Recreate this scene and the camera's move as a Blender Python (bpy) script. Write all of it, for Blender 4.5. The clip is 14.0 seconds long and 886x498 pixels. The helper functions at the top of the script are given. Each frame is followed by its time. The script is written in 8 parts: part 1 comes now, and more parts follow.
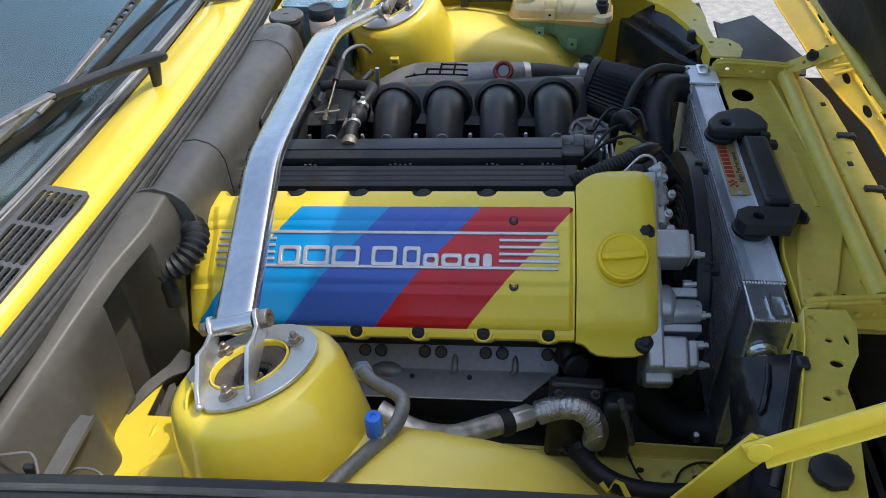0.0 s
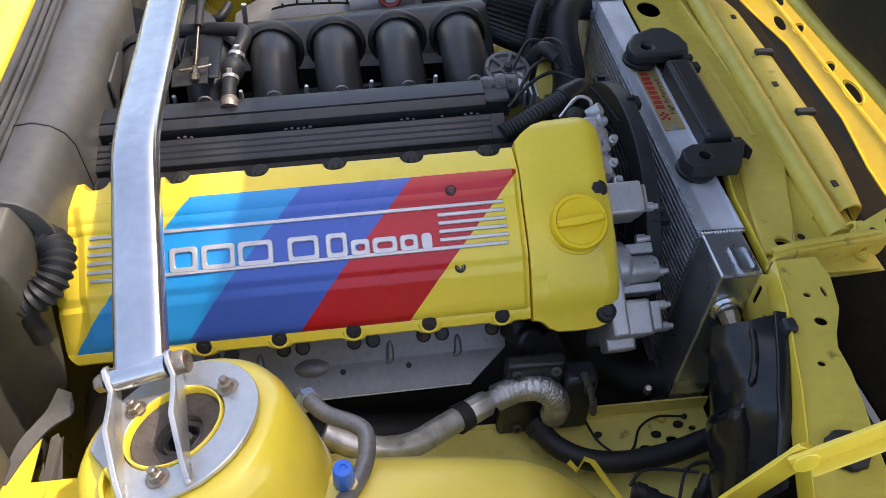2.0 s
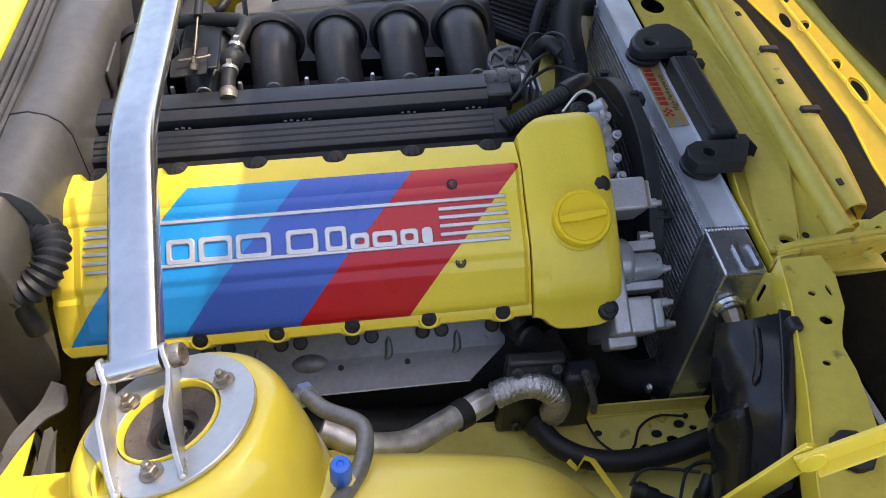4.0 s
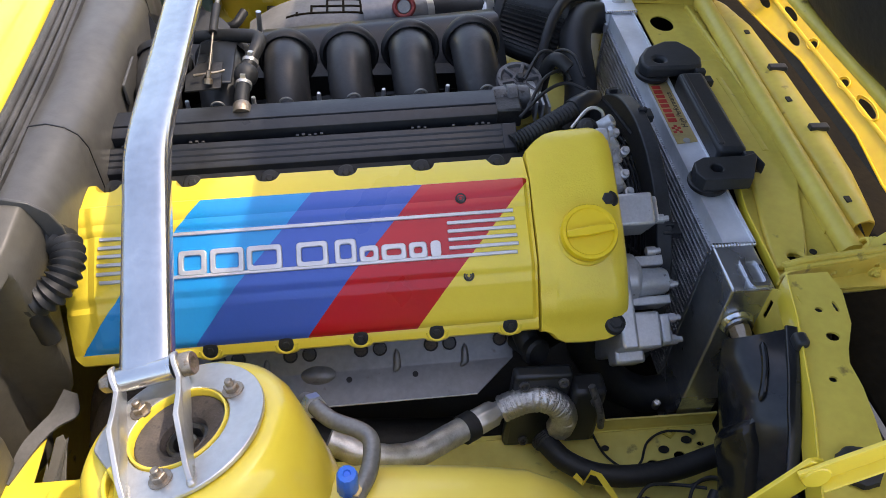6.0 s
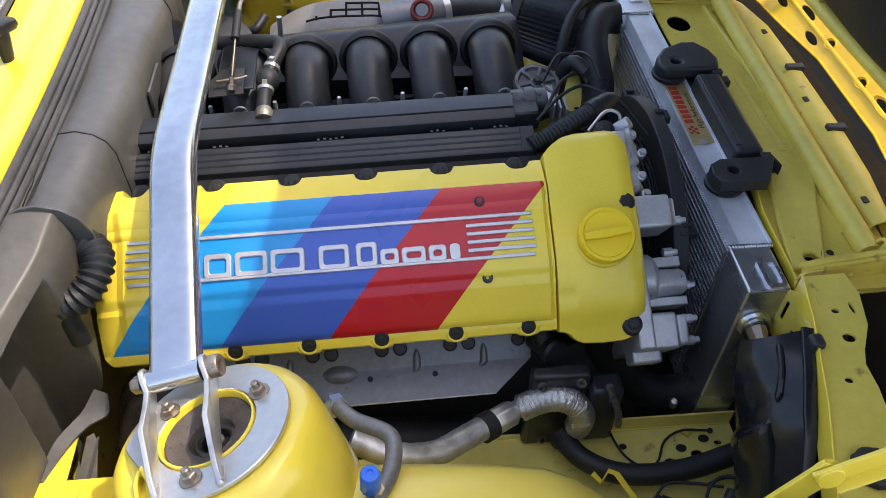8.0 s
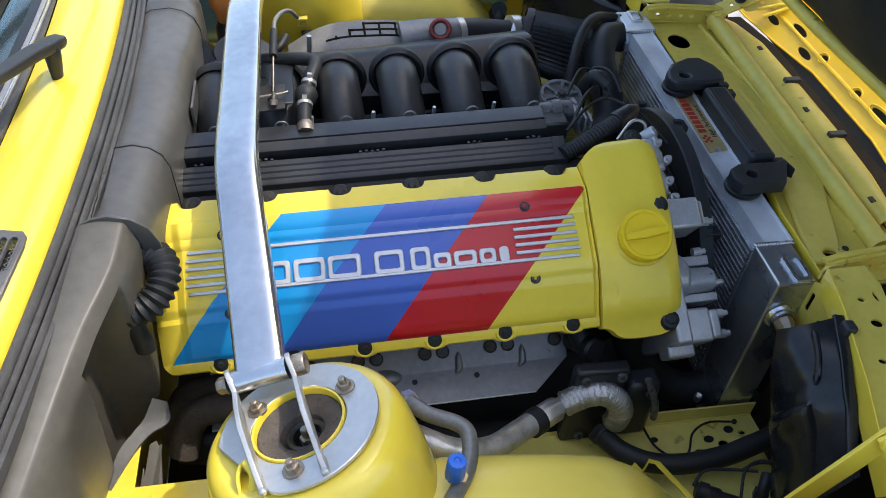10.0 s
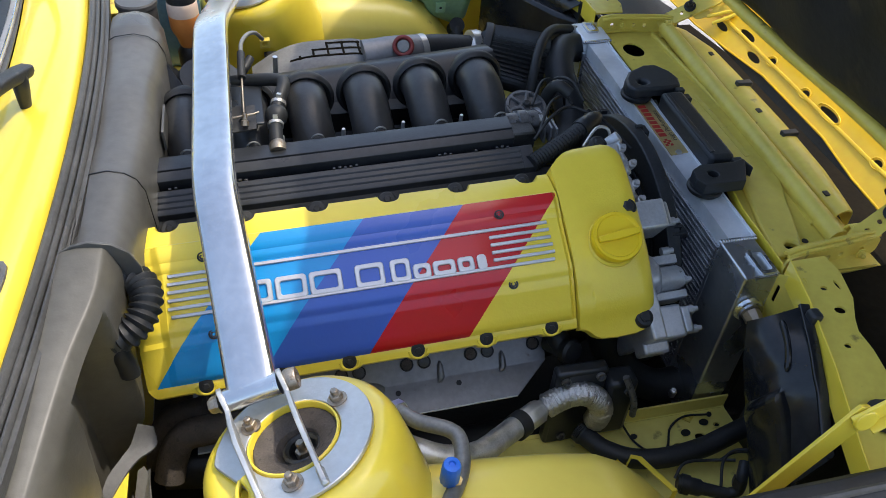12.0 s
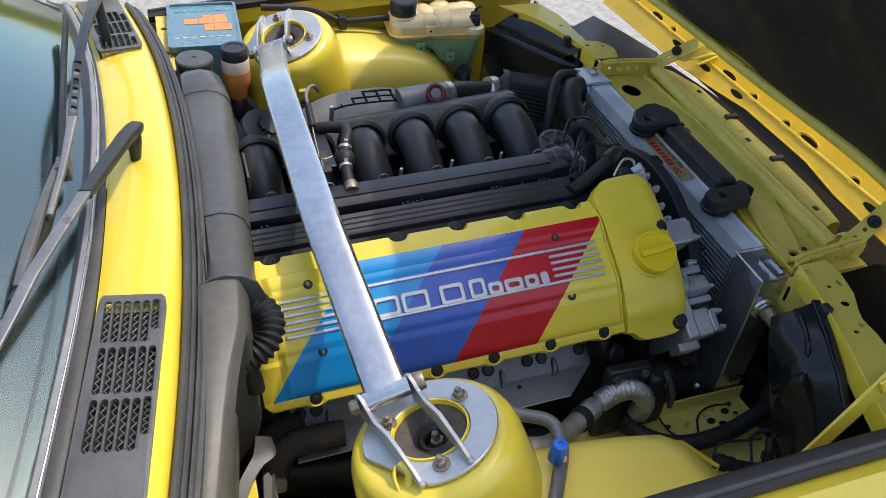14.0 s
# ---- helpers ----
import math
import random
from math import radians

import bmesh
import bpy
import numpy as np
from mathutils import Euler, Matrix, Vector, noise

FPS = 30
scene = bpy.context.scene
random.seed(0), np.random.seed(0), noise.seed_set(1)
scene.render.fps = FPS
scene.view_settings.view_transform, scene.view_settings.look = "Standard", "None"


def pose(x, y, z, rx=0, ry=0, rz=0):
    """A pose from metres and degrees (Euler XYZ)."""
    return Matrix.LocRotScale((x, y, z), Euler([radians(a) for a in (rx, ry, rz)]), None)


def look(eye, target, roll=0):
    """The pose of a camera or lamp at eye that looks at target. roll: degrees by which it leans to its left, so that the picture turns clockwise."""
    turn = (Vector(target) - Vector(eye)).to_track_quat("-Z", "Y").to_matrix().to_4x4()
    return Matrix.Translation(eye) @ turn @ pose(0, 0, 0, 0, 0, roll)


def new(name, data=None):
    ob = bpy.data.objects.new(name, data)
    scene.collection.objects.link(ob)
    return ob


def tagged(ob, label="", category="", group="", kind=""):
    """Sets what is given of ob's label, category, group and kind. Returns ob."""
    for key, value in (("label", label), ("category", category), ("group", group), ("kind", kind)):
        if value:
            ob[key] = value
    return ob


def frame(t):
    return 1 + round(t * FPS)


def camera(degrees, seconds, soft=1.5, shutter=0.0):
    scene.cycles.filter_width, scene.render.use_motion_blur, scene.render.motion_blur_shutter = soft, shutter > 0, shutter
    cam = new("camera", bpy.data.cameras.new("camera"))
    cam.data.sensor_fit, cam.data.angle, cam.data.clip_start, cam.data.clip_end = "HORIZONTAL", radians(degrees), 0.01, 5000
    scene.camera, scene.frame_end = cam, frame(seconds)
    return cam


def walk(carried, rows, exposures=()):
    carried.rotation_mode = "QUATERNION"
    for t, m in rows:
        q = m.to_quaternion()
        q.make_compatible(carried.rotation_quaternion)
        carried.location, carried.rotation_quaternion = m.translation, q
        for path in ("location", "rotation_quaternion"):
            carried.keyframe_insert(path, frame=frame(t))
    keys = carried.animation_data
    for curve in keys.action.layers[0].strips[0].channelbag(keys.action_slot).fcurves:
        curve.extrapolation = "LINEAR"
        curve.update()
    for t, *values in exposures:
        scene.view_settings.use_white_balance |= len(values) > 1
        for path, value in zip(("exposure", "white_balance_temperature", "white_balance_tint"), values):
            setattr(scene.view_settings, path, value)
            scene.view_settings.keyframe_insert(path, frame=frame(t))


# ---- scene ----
cam = camera(59.2, 14.0, 0.5)
PATH = [
    (0, (0.267, -1.178, 1.549), (0.07, 0.354, 0.278), -2.3),
    (0.5, (0.176, -1.065, 1.544), (0.187, 0.399, 0.182), -0.1),
    (1, (0.106, -0.988, 1.516), (0.257, 0.415, 0.099), 1.7),
    (1.5, (0.12, -0.976, 1.518), (0.334, 0.385, 0.068), 2.8),
    (2, (0.136, -0.981, 1.52), (0.35, 0.366, 0.058), 2.7),
    (2.5, (0.134, -0.985, 1.52), (0.349, 0.358, 0.054), 2.7),
    (3, (0.135, -0.985, 1.515), (0.352, 0.362, 0.052), 3.0),
    (3.2, (0.133, -0.974, 1.506), (0.356, 0.365, 0.037), 3.3),
    (5.5, (0.136, -0.983, 1.51), (0.34, 0.386, 0.066), 3.5),
    (6, (0.136, -0.985, 1.512), (0.329, 0.392, 0.075), 3.0),
    (6.5, (0.134, -0.989, 1.518), (0.311, 0.402, 0.092), 2.2),
    (7, (0.138, -0.985, 1.527), (0.296, 0.392, 0.086), 1.4),
    (7.5, (0.135, -0.987, 1.529), (0.283, 0.381, 0.078), 1.5),
    (9.8, (0.07, -1.017, 1.543), (0.318, 0.385, 0.138), 3.5),
    (10, (-0.003, -1.025, 1.54), (0.276, 0.377, 0.141), 3.8),
    (10.5, (-0.096, -1.041, 1.545), (0.244, 0.357, 0.156), 4.1),
    (11, (-0.072, -1.043, 1.546), (0.316, 0.355, 0.17), 4.4),
    (11.5, (-0.047, -1.04, 1.546), (0.355, 0.363, 0.179), 4.2),
    (12, (-0.034, -1.039, 1.547), (0.355, 0.371, 0.183), 3.9),
    (12.5, (-0.031, -1.044, 1.547), (0.354, 0.373, 0.19), 3.7),
    (13, (-0.043, -1.051, 1.564), (0.373, 0.371, 0.22), 3.9),
    (13.5, (-0.108, -1.077, 1.595), (0.372, 0.349, 0.277), 4.4),
    (14, (-0.263, -1.113, 1.631), (0.29, 0.312, 0.341), 5.1),
]
walk(cam, [(t, look(eye, target, roll)) for t, eye, target, roll in PATH],
     exposures=[(0, 1.05, 6620, 8), (1, 1.43, 6950, 13), (1.6, 1.58, 7250, 17), (7.6, 1.60, 7150, 16), (9.9, 1.39, 6700, 9), (12.8, 1.26, 6750, 9), (14, 1.01, 6750, 10)])

# ---- world and sun ----
SUN = Vector((0.43, 0.10, 0.90)).normalized()
world = bpy.data.worlds.new("sky")
scene.world = world
world.use_nodes = True
wn = world.node_tree
sky = wn.nodes.new("ShaderNodeTexSky")
sky.sky_type = "NISHITA"
sky.sun_disc = False
sky.sun_elevation = math.asin(SUN.z)
sky.sun_rotation = math.atan2(SUN.x, SUN.y)
sky.air_density, sky.dust_density, sky.ozone_density = 1.0, 2.4, 1.0
bg = wn.nodes["Background"]
bg.inputs[1].default_value = 0.15
wn.links.new(sky.outputs[0], bg.inputs[0])
sun = new("sun", bpy.data.lights.new("sun", "SUN"))
sun.data.energy, sun.data.angle, sun.data.color = 1.28, radians(0.53), (1.0, 0.955, 0.88)
sun.matrix_world = look(SUN * 30, (0, 0, 0))

# ---- materials ----


def mat(name, col, rough=0.5, metal=0.0, var=0.12, scale=14.0, bump=0.0, bscale=300.0, coat=0.0, spots=None, spot_at=0.62,
        rvar=0.1, trans=0.0, ior=1.45, spec=0.5, stretch=(1, 1, 1)):
    """A procedural material: a base colour that varies at two scales, worn gloss, fine relief and stains."""
    m = bpy.data.materials.new(name)
    m.use_nodes = True
    t = m.node_tree
    p = t.nodes["Principled BSDF"]
    tc = t.nodes.new("ShaderNodeTexCoord")
    mp = t.nodes.new("ShaderNodeMapping")
    mp.inputs["Scale"].default_value = stretch
    t.links.new(tc.outputs["Object"], mp.inputs[0])

    def noise_at(sc, detail=4.0):
        n = t.nodes.new("ShaderNodeTexNoise")
        n.inputs["Scale"].default_value = sc
        n.inputs["Detail"].default_value = detail
        t.links.new(mp.outputs[0], n.inputs["Vector"])
        return n

    def ramp(src, a, b, ca, cb):
        r = t.nodes.new("ShaderNodeValToRGB")
        r.color_ramp.elements[0].position, r.color_ramp.elements[1].position = a, b
        r.color_ramp.elements[0].color, r.color_ramp.elements[1].color = (*ca, 1), (*cb, 1)
        t.links.new(src, r.inputs[0])
        return r

    big, fine = noise_at(scale), noise_at(scale * 9.0)
    lo = tuple(c * (1 - var) for c in col)
    hi = tuple(min(1, c * (1 + var)) for c in col)
    base = ramp(big.outputs[0], 0.3, 0.7, lo, hi)
    mix = t.nodes.new("ShaderNodeMixRGB")
    mix.blend_type = "OVERLAY"
    mix.inputs[0].default_value = min(0.35, var * 1.6)
    t.links.new(base.outputs[0], mix.inputs[1])
    t.links.new(fine.outputs[0], mix.inputs[2])
    out = mix.outputs[0]
    if spots:
        sp = noise_at(scale * 3.2, 6.0)
        k = ramp(sp.outputs[0], spot_at, spot_at + 0.08, (0, 0, 0), (1, 1, 1))
        m2 = t.nodes.new("ShaderNodeMixRGB")
        t.links.new(k.outputs[0], m2.inputs[0])
        t.links.new(out, m2.inputs[1])
        m2.inputs[2].default_value = (*spots, 1)
        out = m2.outputs[0]
    t.links.new(out, p.inputs["Base Color"])
    rr = ramp(big.outputs[0], 0.25, 0.75, (max(0.02, rough - rvar),) * 3, (min(1, rough + rvar),) * 3)
    t.links.new(rr.outputs[0], p.inputs["Roughness"])
    p.inputs["Metallic"].default_value = metal
    p.inputs["Coat Weight"].default_value = coat
    p.inputs["Coat Roughness"].default_value = 0.08
    p.inputs["Transmission Weight"].default_value = trans
    p.inputs["IOR"].default_value = ior
    p.inputs["Specular IOR Level"].default_value = spec
    if bump:
        bn = noise_at(bscale, 3.0)
        b = t.nodes.new("ShaderNodeBump")
        b.inputs["Strength"].default_value = bump
        b.inputs["Distance"].default_value = 0.002
        t.links.new(bn.outputs[0], b.inputs["Height"])
        t.links.new(b.outputs[0], p.inputs["Normal"])
    return m


YEL = (0.795, 0.608, 0.055)
yellow = mat("yellow_paint", YEL, 0.34, var=0.06, scale=6, bump=0.05, bscale=60, coat=0.70, spots=(0.45, 0.30, 0.03), spot_at=0.74)
# dusty yellow, with the front panels' deep shade put into its colour
yellow_dusty_shaded = mat("shaded_dusty_yellow_paint", (0.67, 0.525, 0.090), 0.46, var=0.10, scale=9, bump=0.10, bscale=90, coat=0.15, spots=(0.20, 0.13, 0.04), spot_at=0.67)
# dusty rail and housing yellows, made paler to carry light missing there
rail_yellow = mat("light_lifted_dusty_rail_paint", (0.80, 0.68, 0.18), 0.5, var=0.12, scale=9, bump=0.15, bscale=90, coat=0.1, spots=(0.20, 0.13, 0.04), spot_at=0.66)
housing_yellow = mat("light_lifted_housing_yellow", (0.79, 0.635, 0.115), 0.36, var=0.06, scale=6, bump=0.06, bscale=70, coat=0.35, spots=(0.45, 0.32, 0.07), spot_at=0.74)
yellow_crackle = mat("yellow_cover_paint", YEL, 0.38, var=0.05, scale=9, bump=0.16, bscale=420, coat=0.25)
cap_yellow = mat("yellow_cap_plastic", (0.80, 0.56, 0.015), 0.4, var=0.03, scale=20, bump=0.06, bscale=300)
black_plastic = mat("black_plastic", (0.022, 0.024, 0.027), 0.48, var=0.25, scale=18, bump=0.12, bscale=500, spots=(0.06, 0.06, 0.06), spot_at=0.70)
satin_black = mat("satin_black_plastic", (0.015, 0.017, 0.020), 0.36, var=0.2, scale=10, bump=0.05, bscale=300)
housing_black = mat("glossy_black_housing_plastic", (0.016, 0.017, 0.019), 0.22, var=0.25, scale=12, bump=0.06, bscale=200, rvar=0.08)
pipe_black = mat("dusty_black_pipe", (0.034, 0.034, 0.034), 0.40, var=0.3, scale=12, bump=0.08, bscale=250, spots=(0.06, 0.058, 0.055), spot_at=0.68)
air_grey = mat("pale_grey_box_plastic", (0.19, 0.185, 0.175), 0.5, var=0.15, scale=20, bump=0.15, bscale=400)
rubber = mat("black_rubber", (0.016, 0.017, 0.018), 0.55, var=0.3, scale=20, bump=0.10, bscale=250)
grey_rubber = mat("grey_rubber_seal", (0.060, 0.059, 0.056), 0.50, var=0.25, scale=16, bump=0.2, bscale=260)
grey_plastic = mat("weathered_grey_plastic", (0.078, 0.076, 0.071), 0.33, var=0.20, scale=7, bump=0.07, bscale=300, spots=(0.085, 0.080, 0.070), spot_at=0.66)
# browner, slightly lighter copy of the duct's grey plastic
cover_plastic = mat("brown_grey_plastic", (0.090, 0.084, 0.070), 0.42, var=0.16, scale=8, bump=0.09, bscale=300, spots=(0.10, 0.092, 0.078), spot_at=0.64)
grille_plastic = mat("grey_grille_plastic", (0.10, 0.099, 0.097), 0.36, var=0.15, scale=20, bump=0.15, bscale=400)
alu = mat("polished_aluminium", (0.58, 0.59, 0.60), 0.21, 0.95, var=0.12, scale=9, bump=0.07, bscale=90, rvar=0.10, spots=(0.62, 0.63, 0.65), spot_at=0.70)
alu_plate = mat("brushed_aluminium_plate", (0.56, 0.55, 0.525), 0.36, 0.75, var=0.10, scale=14, bump=0.10, bscale=300, spots=(0.45, 0.42, 0.38), spot_at=0.70)
alu_rad = mat("dull_welded_aluminium", (0.60, 0.62, 0.65), 0.30, 0.9, var=0.15, scale=12, bump=0.10, bscale=200, spots=(0.38, 0.39, 0.41), spot_at=0.68)
cast_alu = mat("cast_aluminium", (0.50, 0.51, 0.525), 0.40, 0.6, var=0.12, scale=30, bump=0.10, bscale=350, spots=(0.10, 0.095, 0.09), spot_at=0.70)
cast_dark = mat("dirty_cast_metal", (0.14, 0.14, 0.145), 0.45, 0.5, var=0.3, scale=40, bump=0.3, bscale=300, spots=(0.05, 0.05, 0.05), spot_at=0.58)
shield_alu = mat("grey_heat_shield_metal", (0.215, 0.215, 0.22), 0.44, 0.5, var=0.14, scale=12, bump=0.12, bscale=200, spots=(0.12, 0.10, 0.09), spot_at=0.66)
steel = mat("zinc_steel", (0.34, 0.29, 0.23), 0.44, 0.9, var=0.25, scale=60, bump=0.15, bscale=500, spots=(0.28, 0.20, 0.13), spot_at=0.60)
dark_steel = mat("dark_steel", (0.06, 0.06, 0.06), 0.45, 0.7, var=0.3, scale=40, bump=0.2, bscale=400)
badge_metal = mat("satin_badge_metal", (0.52, 0.53, 0.545), 0.38, 0.55, var=0.06, scale=40, bump=0.08, bscale=600)
foil = mat("crinkled_foil_wrap", (0.60, 0.60, 0.60), 0.40, 0.95, var=0.18, scale=40, bump=0.8, bscale=420)
braid = mat("silver_woven_sleeve", (0.60, 0.60, 0.59), 0.40, 0.8, var=0.25, scale=60, bump=0.16, bscale=900, spots=(0.34, 0.34, 0.33), spot_at=0.70)
# unlit yellow and shaded gaps, put into one dark brown
shade_brown = mat("dark_brown_shade", (0.012, 0.009, 0.005), 0.9, var=0.4, scale=12, bump=0.3, bscale=120, spec=0.08)
# also blackens sheets and discs that stand for shade in gaps and holes
oily_shade = mat("oily_iron_and_shade_black", (0.016, 0.016, 0.016), 0.55, 0.2, var=0.5, scale=15, bump=0.4, bscale=120)
blue_cap = mat("blue_cap_plastic", (0.02, 0.15, 0.62), 0.4, var=0.1, scale=60)
rust_dust = mat("dusty_strut_mount", (0.085, 0.070, 0.058), 0.75, 0.1, var=0.3, scale=50, bump=0.4, bscale=400, spots=(0.06, 0.05, 0.045), spot_at=0.58)
brass = mat("gold_label_plate", (0.60, 0.46, 0.20), 0.42, 0.6, var=0.10, scale=30, bump=0.05)
red_ink = mat("red_label_ink", (0.45, 0.035, 0.02), 0.5, var=0.1, scale=60)
dark_ink = mat("dark_label_ink", (0.06, 0.04, 0.02), 0.5, var=0.1, scale=60)
tank_white = mat("milky_tank_plastic", (0.90, 0.71, 0.40), 0.34, var=0.08, scale=14, bump=0.05, bscale=90)
tank_green = mat("green_coolant_through_plastic", (0.30, 0.46, 0.25), 0.36, var=0.12, scale=14, bump=0.05, bscale=90)
tank_amber = mat("amber_stained_tank_plastic", (0.88, 0.58, 0.22), 0.36, var=0.10, scale=14, bump=0.05, bscale=90)
for milky in (tank_white, tank_green, tank_amber):
    shade = milky.node_tree.nodes["Principled BSDF"]
    shade.inputs["Subsurface Weight"].default_value = 0.5
    shade.inputs["Subsurface Radius"].default_value = (0.02, 0.016, 0.008)
    shade.inputs["Subsurface Scale"].default_value = 1.0
orange_fluid = mat("orange_fluid_through_plastic", (0.75, 0.26, 0.06), 0.4, var=0.08, scale=20)
bowl_pale = mat("pale_translucent_plastic", (0.70, 0.52, 0.40), 0.35, var=0.08, scale=20)
bat_blue = mat("blue_battery_cover", (0.12, 0.22, 0.27), 0.22, var=0.12, scale=14, coat=0.6)
bat_orange = mat("orange_battery_label", (0.72, 0.26, 0.07), 0.45, var=0.08, scale=30)
bat_teal = mat("teal_battery_label", (0.05, 0.32, 0.25), 0.45, var=0.1, scale=30)
red_ring = mat("dull_red_ring", (0.20, 0.03, 0.025), 0.45, 0.2, var=0.2, scale=60)
insulation = mat("black_bonnet_lining", (0.012, 0.012, 0.013), 0.60, var=0.5, scale=6, bump=0.6, bscale=70, spots=(0.030, 0.024, 0.016), spot_at=0.62)
concrete = mat("sunlit_concrete", (0.34, 0.325, 0.30), 0.9, var=0.22, scale=24, bump=0.8, bscale=110, spots=(0.22, 0.205, 0.19), spot_at=0.60)
interior = mat("dark_interior_fabric", (0.02, 0.02, 0.021), 0.8, var=0.3, scale=6)
bumper_grey = mat("dark_grey_bumper_plastic", (0.055, 0.058, 0.062), 0.42, var=0.12, scale=10, bump=0.1, bscale=300)
pipe_grey = mat("dull_grey_pipe", (0.19, 0.19, 0.18), 0.42, 0.4, var=0.2, scale=25, bump=0.10, bscale=250, spots=(0.17, 0.165, 0.16), spot_at=0.70)
# frame yellow deepened to orange for the bounce light on it
bonnet_yellow = mat("bounce_tinted_frame_yellow", (0.78, 0.50, 0.022), 0.40, var=0.08, scale=8, bump=0.06, bscale=70, coat=0.25, spots=(0.42, 0.26, 0.02), spot_at=0.72)
rail_black = mat("dusty_satin_black_cover", (0.024, 0.026, 0.030), 0.37, var=0.25, scale=14, bump=0.06, bscale=300, spots=(0.042, 0.042, 0.042), spot_at=0.68)
# paler copy of the radiator metal, its sky reflection put into the colour
rail_alu = mat("sky_paled_aluminium", (0.70, 0.72, 0.75), 0.42, 0.35, var=0.14, scale=14, bump=0.08, bscale=260, spots=(0.42, 0.43, 0.45), spot_at=0.70)
trim_alu = mat("dull_bright_trim", (0.36, 0.345, 0.335), 0.42, 0.5, var=0.12, scale=14, bump=0.06, bscale=200)
core_fin = mat("radiator_core_fins", (0.50, 0.51, 0.53), 0.38, 0.7, var=0.2, scale=40, bump=0.4, bscale=700)
glass = mat("windscreen_glass", (0.80, 0.86, 0.86), 0.02, var=0.01, scale=3, trans=1.0, ior=1.45, rvar=0.0)

# thin tinted glass: clear through, mirror-like towards grazing angles
gt = glass.node_tree
clear = gt.nodes.new("ShaderNodeBsdfTransparent")
clear.inputs[0].default_value = (0.70, 0.82, 0.80, 1)
gloss = gt.nodes.new("ShaderNodeBsdfGlossy")
gloss.inputs["Roughness"].default_value = 0.12
gloss.inputs["Color"].default_value = (0.80, 0.90, 0.88, 1)
facing = gt.nodes.new("ShaderNodeLayerWeight")
facing.inputs[0].default_value = 0.5
steep = gt.nodes.new("ShaderNodeMath")
steep.operation = "POWER"
steep.inputs[1].default_value = 3.6
gt.links.new(facing.outputs["Facing"], steep.inputs[0])
sheen = gt.nodes.new("ShaderNodeMath")
sheen.operation = "MULTIPLY_ADD"
sheen.inputs[1].default_value, sheen.inputs[2].default_value = 0.9, 0.12
gt.links.new(steep.outputs[0], sheen.inputs[0])
pane = gt.nodes.new("ShaderNodeMixShader")
gt.links.new(sheen.outputs[0], pane.inputs[0])
gt.links.new(clear.outputs[0], pane.inputs[1])
gt.links.new(gloss.outputs[0], pane.inputs[2])
gt.links.new(pane.outputs[0], gt.nodes["Material Output"].inputs[0])

# the engine's own axes: along the crank, up the leaning cover, out of the cover
EO = Vector((0.059, -0.310, 0.814))
EX = Vector((math.cos(radians(2.3)), 0, math.sin(radians(2.3))))
EV = Vector((0, math.cos(radians(31)), math.sin(radians(31))))
EV = (EV - EX * EV.dot(EX)).normalized()
EN = EX.cross(EV)
EM = Matrix(((EX.x, EV.x, EN.x, EO.x), (EX.y, EV.y, EN.y, EO.y), (EX.z, EV.z, EN.z, EO.z), (0, 0, 0, 1)))


def stripe_paint():
    """Yellow cover paint with three slanting stripes (light blue, blue, red) across the middle panel."""
    m = mat("striped_cover_paint", YEL, 0.33, var=0.04, scale=9, bump=0.07, bscale=260, coat=0.45, spec=0.4)
    t = m.node_tree
    p = t.nodes["Principled BSDF"]
    first = p.inputs["Base Color"].links[0].from_socket
    tc = t.nodes.new("ShaderNodeTexCoord")

    def dot(axis):
        v = t.nodes.new("ShaderNodeVectorMath")
        v.operation = "DOT_PRODUCT"
        t.links.new(tc.outputs["Object"], v.inputs[0])
        v.inputs[1].default_value = axis
        a = t.nodes.new("ShaderNodeMath")
        a.operation = "SUBTRACT"
        t.links.new(v.outputs["Value"], a.inputs[0])
        a.inputs[1].default_value = EO.dot(axis)
        return a.outputs[0]

    def math_node(op, a, b):
        n = t.nodes.new("ShaderNodeMath")
        n.operation = op
        for i, x in enumerate((a, b)):
            if isinstance(x, float):
                n.inputs[i].default_value = x
            else:
                t.links.new(x, n.inputs[i])
        return n.outputs[0]

    u, v = dot(EX), dot(EV)
    s = math_node("SUBTRACT", u, math_node("MULTIPLY", v, 0.89))
    inside = math_node("MULTIPLY", math_node("GREATER_THAN", v, -0.101), math_node("LESS_THAN", v, 0.0745))
    inside = math_node("MULTIPLY", inside, math_node("LESS_THAN", u, 0.2845))
    out = first
    for lo, hi, col in ((-0.190, -0.053, (0.0, 0.26, 0.60)), (-0.053, 0.085, (0.035, 0.10, 0.42)), (0.085, 0.222, (0.50, 0.005, 0.012))):
        k = math_node("MULTIPLY", math_node("MULTIPLY", math_node("GREATER_THAN", s, lo), math_node("LESS_THAN", s, hi)), inside)
        mx = t.nodes.new("ShaderNodeMixRGB")
        t.links.new(k, mx.inputs[0])
        t.links.new(out, mx.inputs[1])
        mx.inputs[2].default_value = (*col, 1)
        out = mx.outputs[0]
    t.links.new(out, p.inputs["Base Color"])
    return m


striped = stripe_paint()

# ---- mesh helpers ----


def thing(name, label, category, at=(0, 0, 0), group="", kind=""):
    e = new(name)
    e.location = at
    e.empty_display_size = 0.02
    return tagged(e, label, category, group, kind)


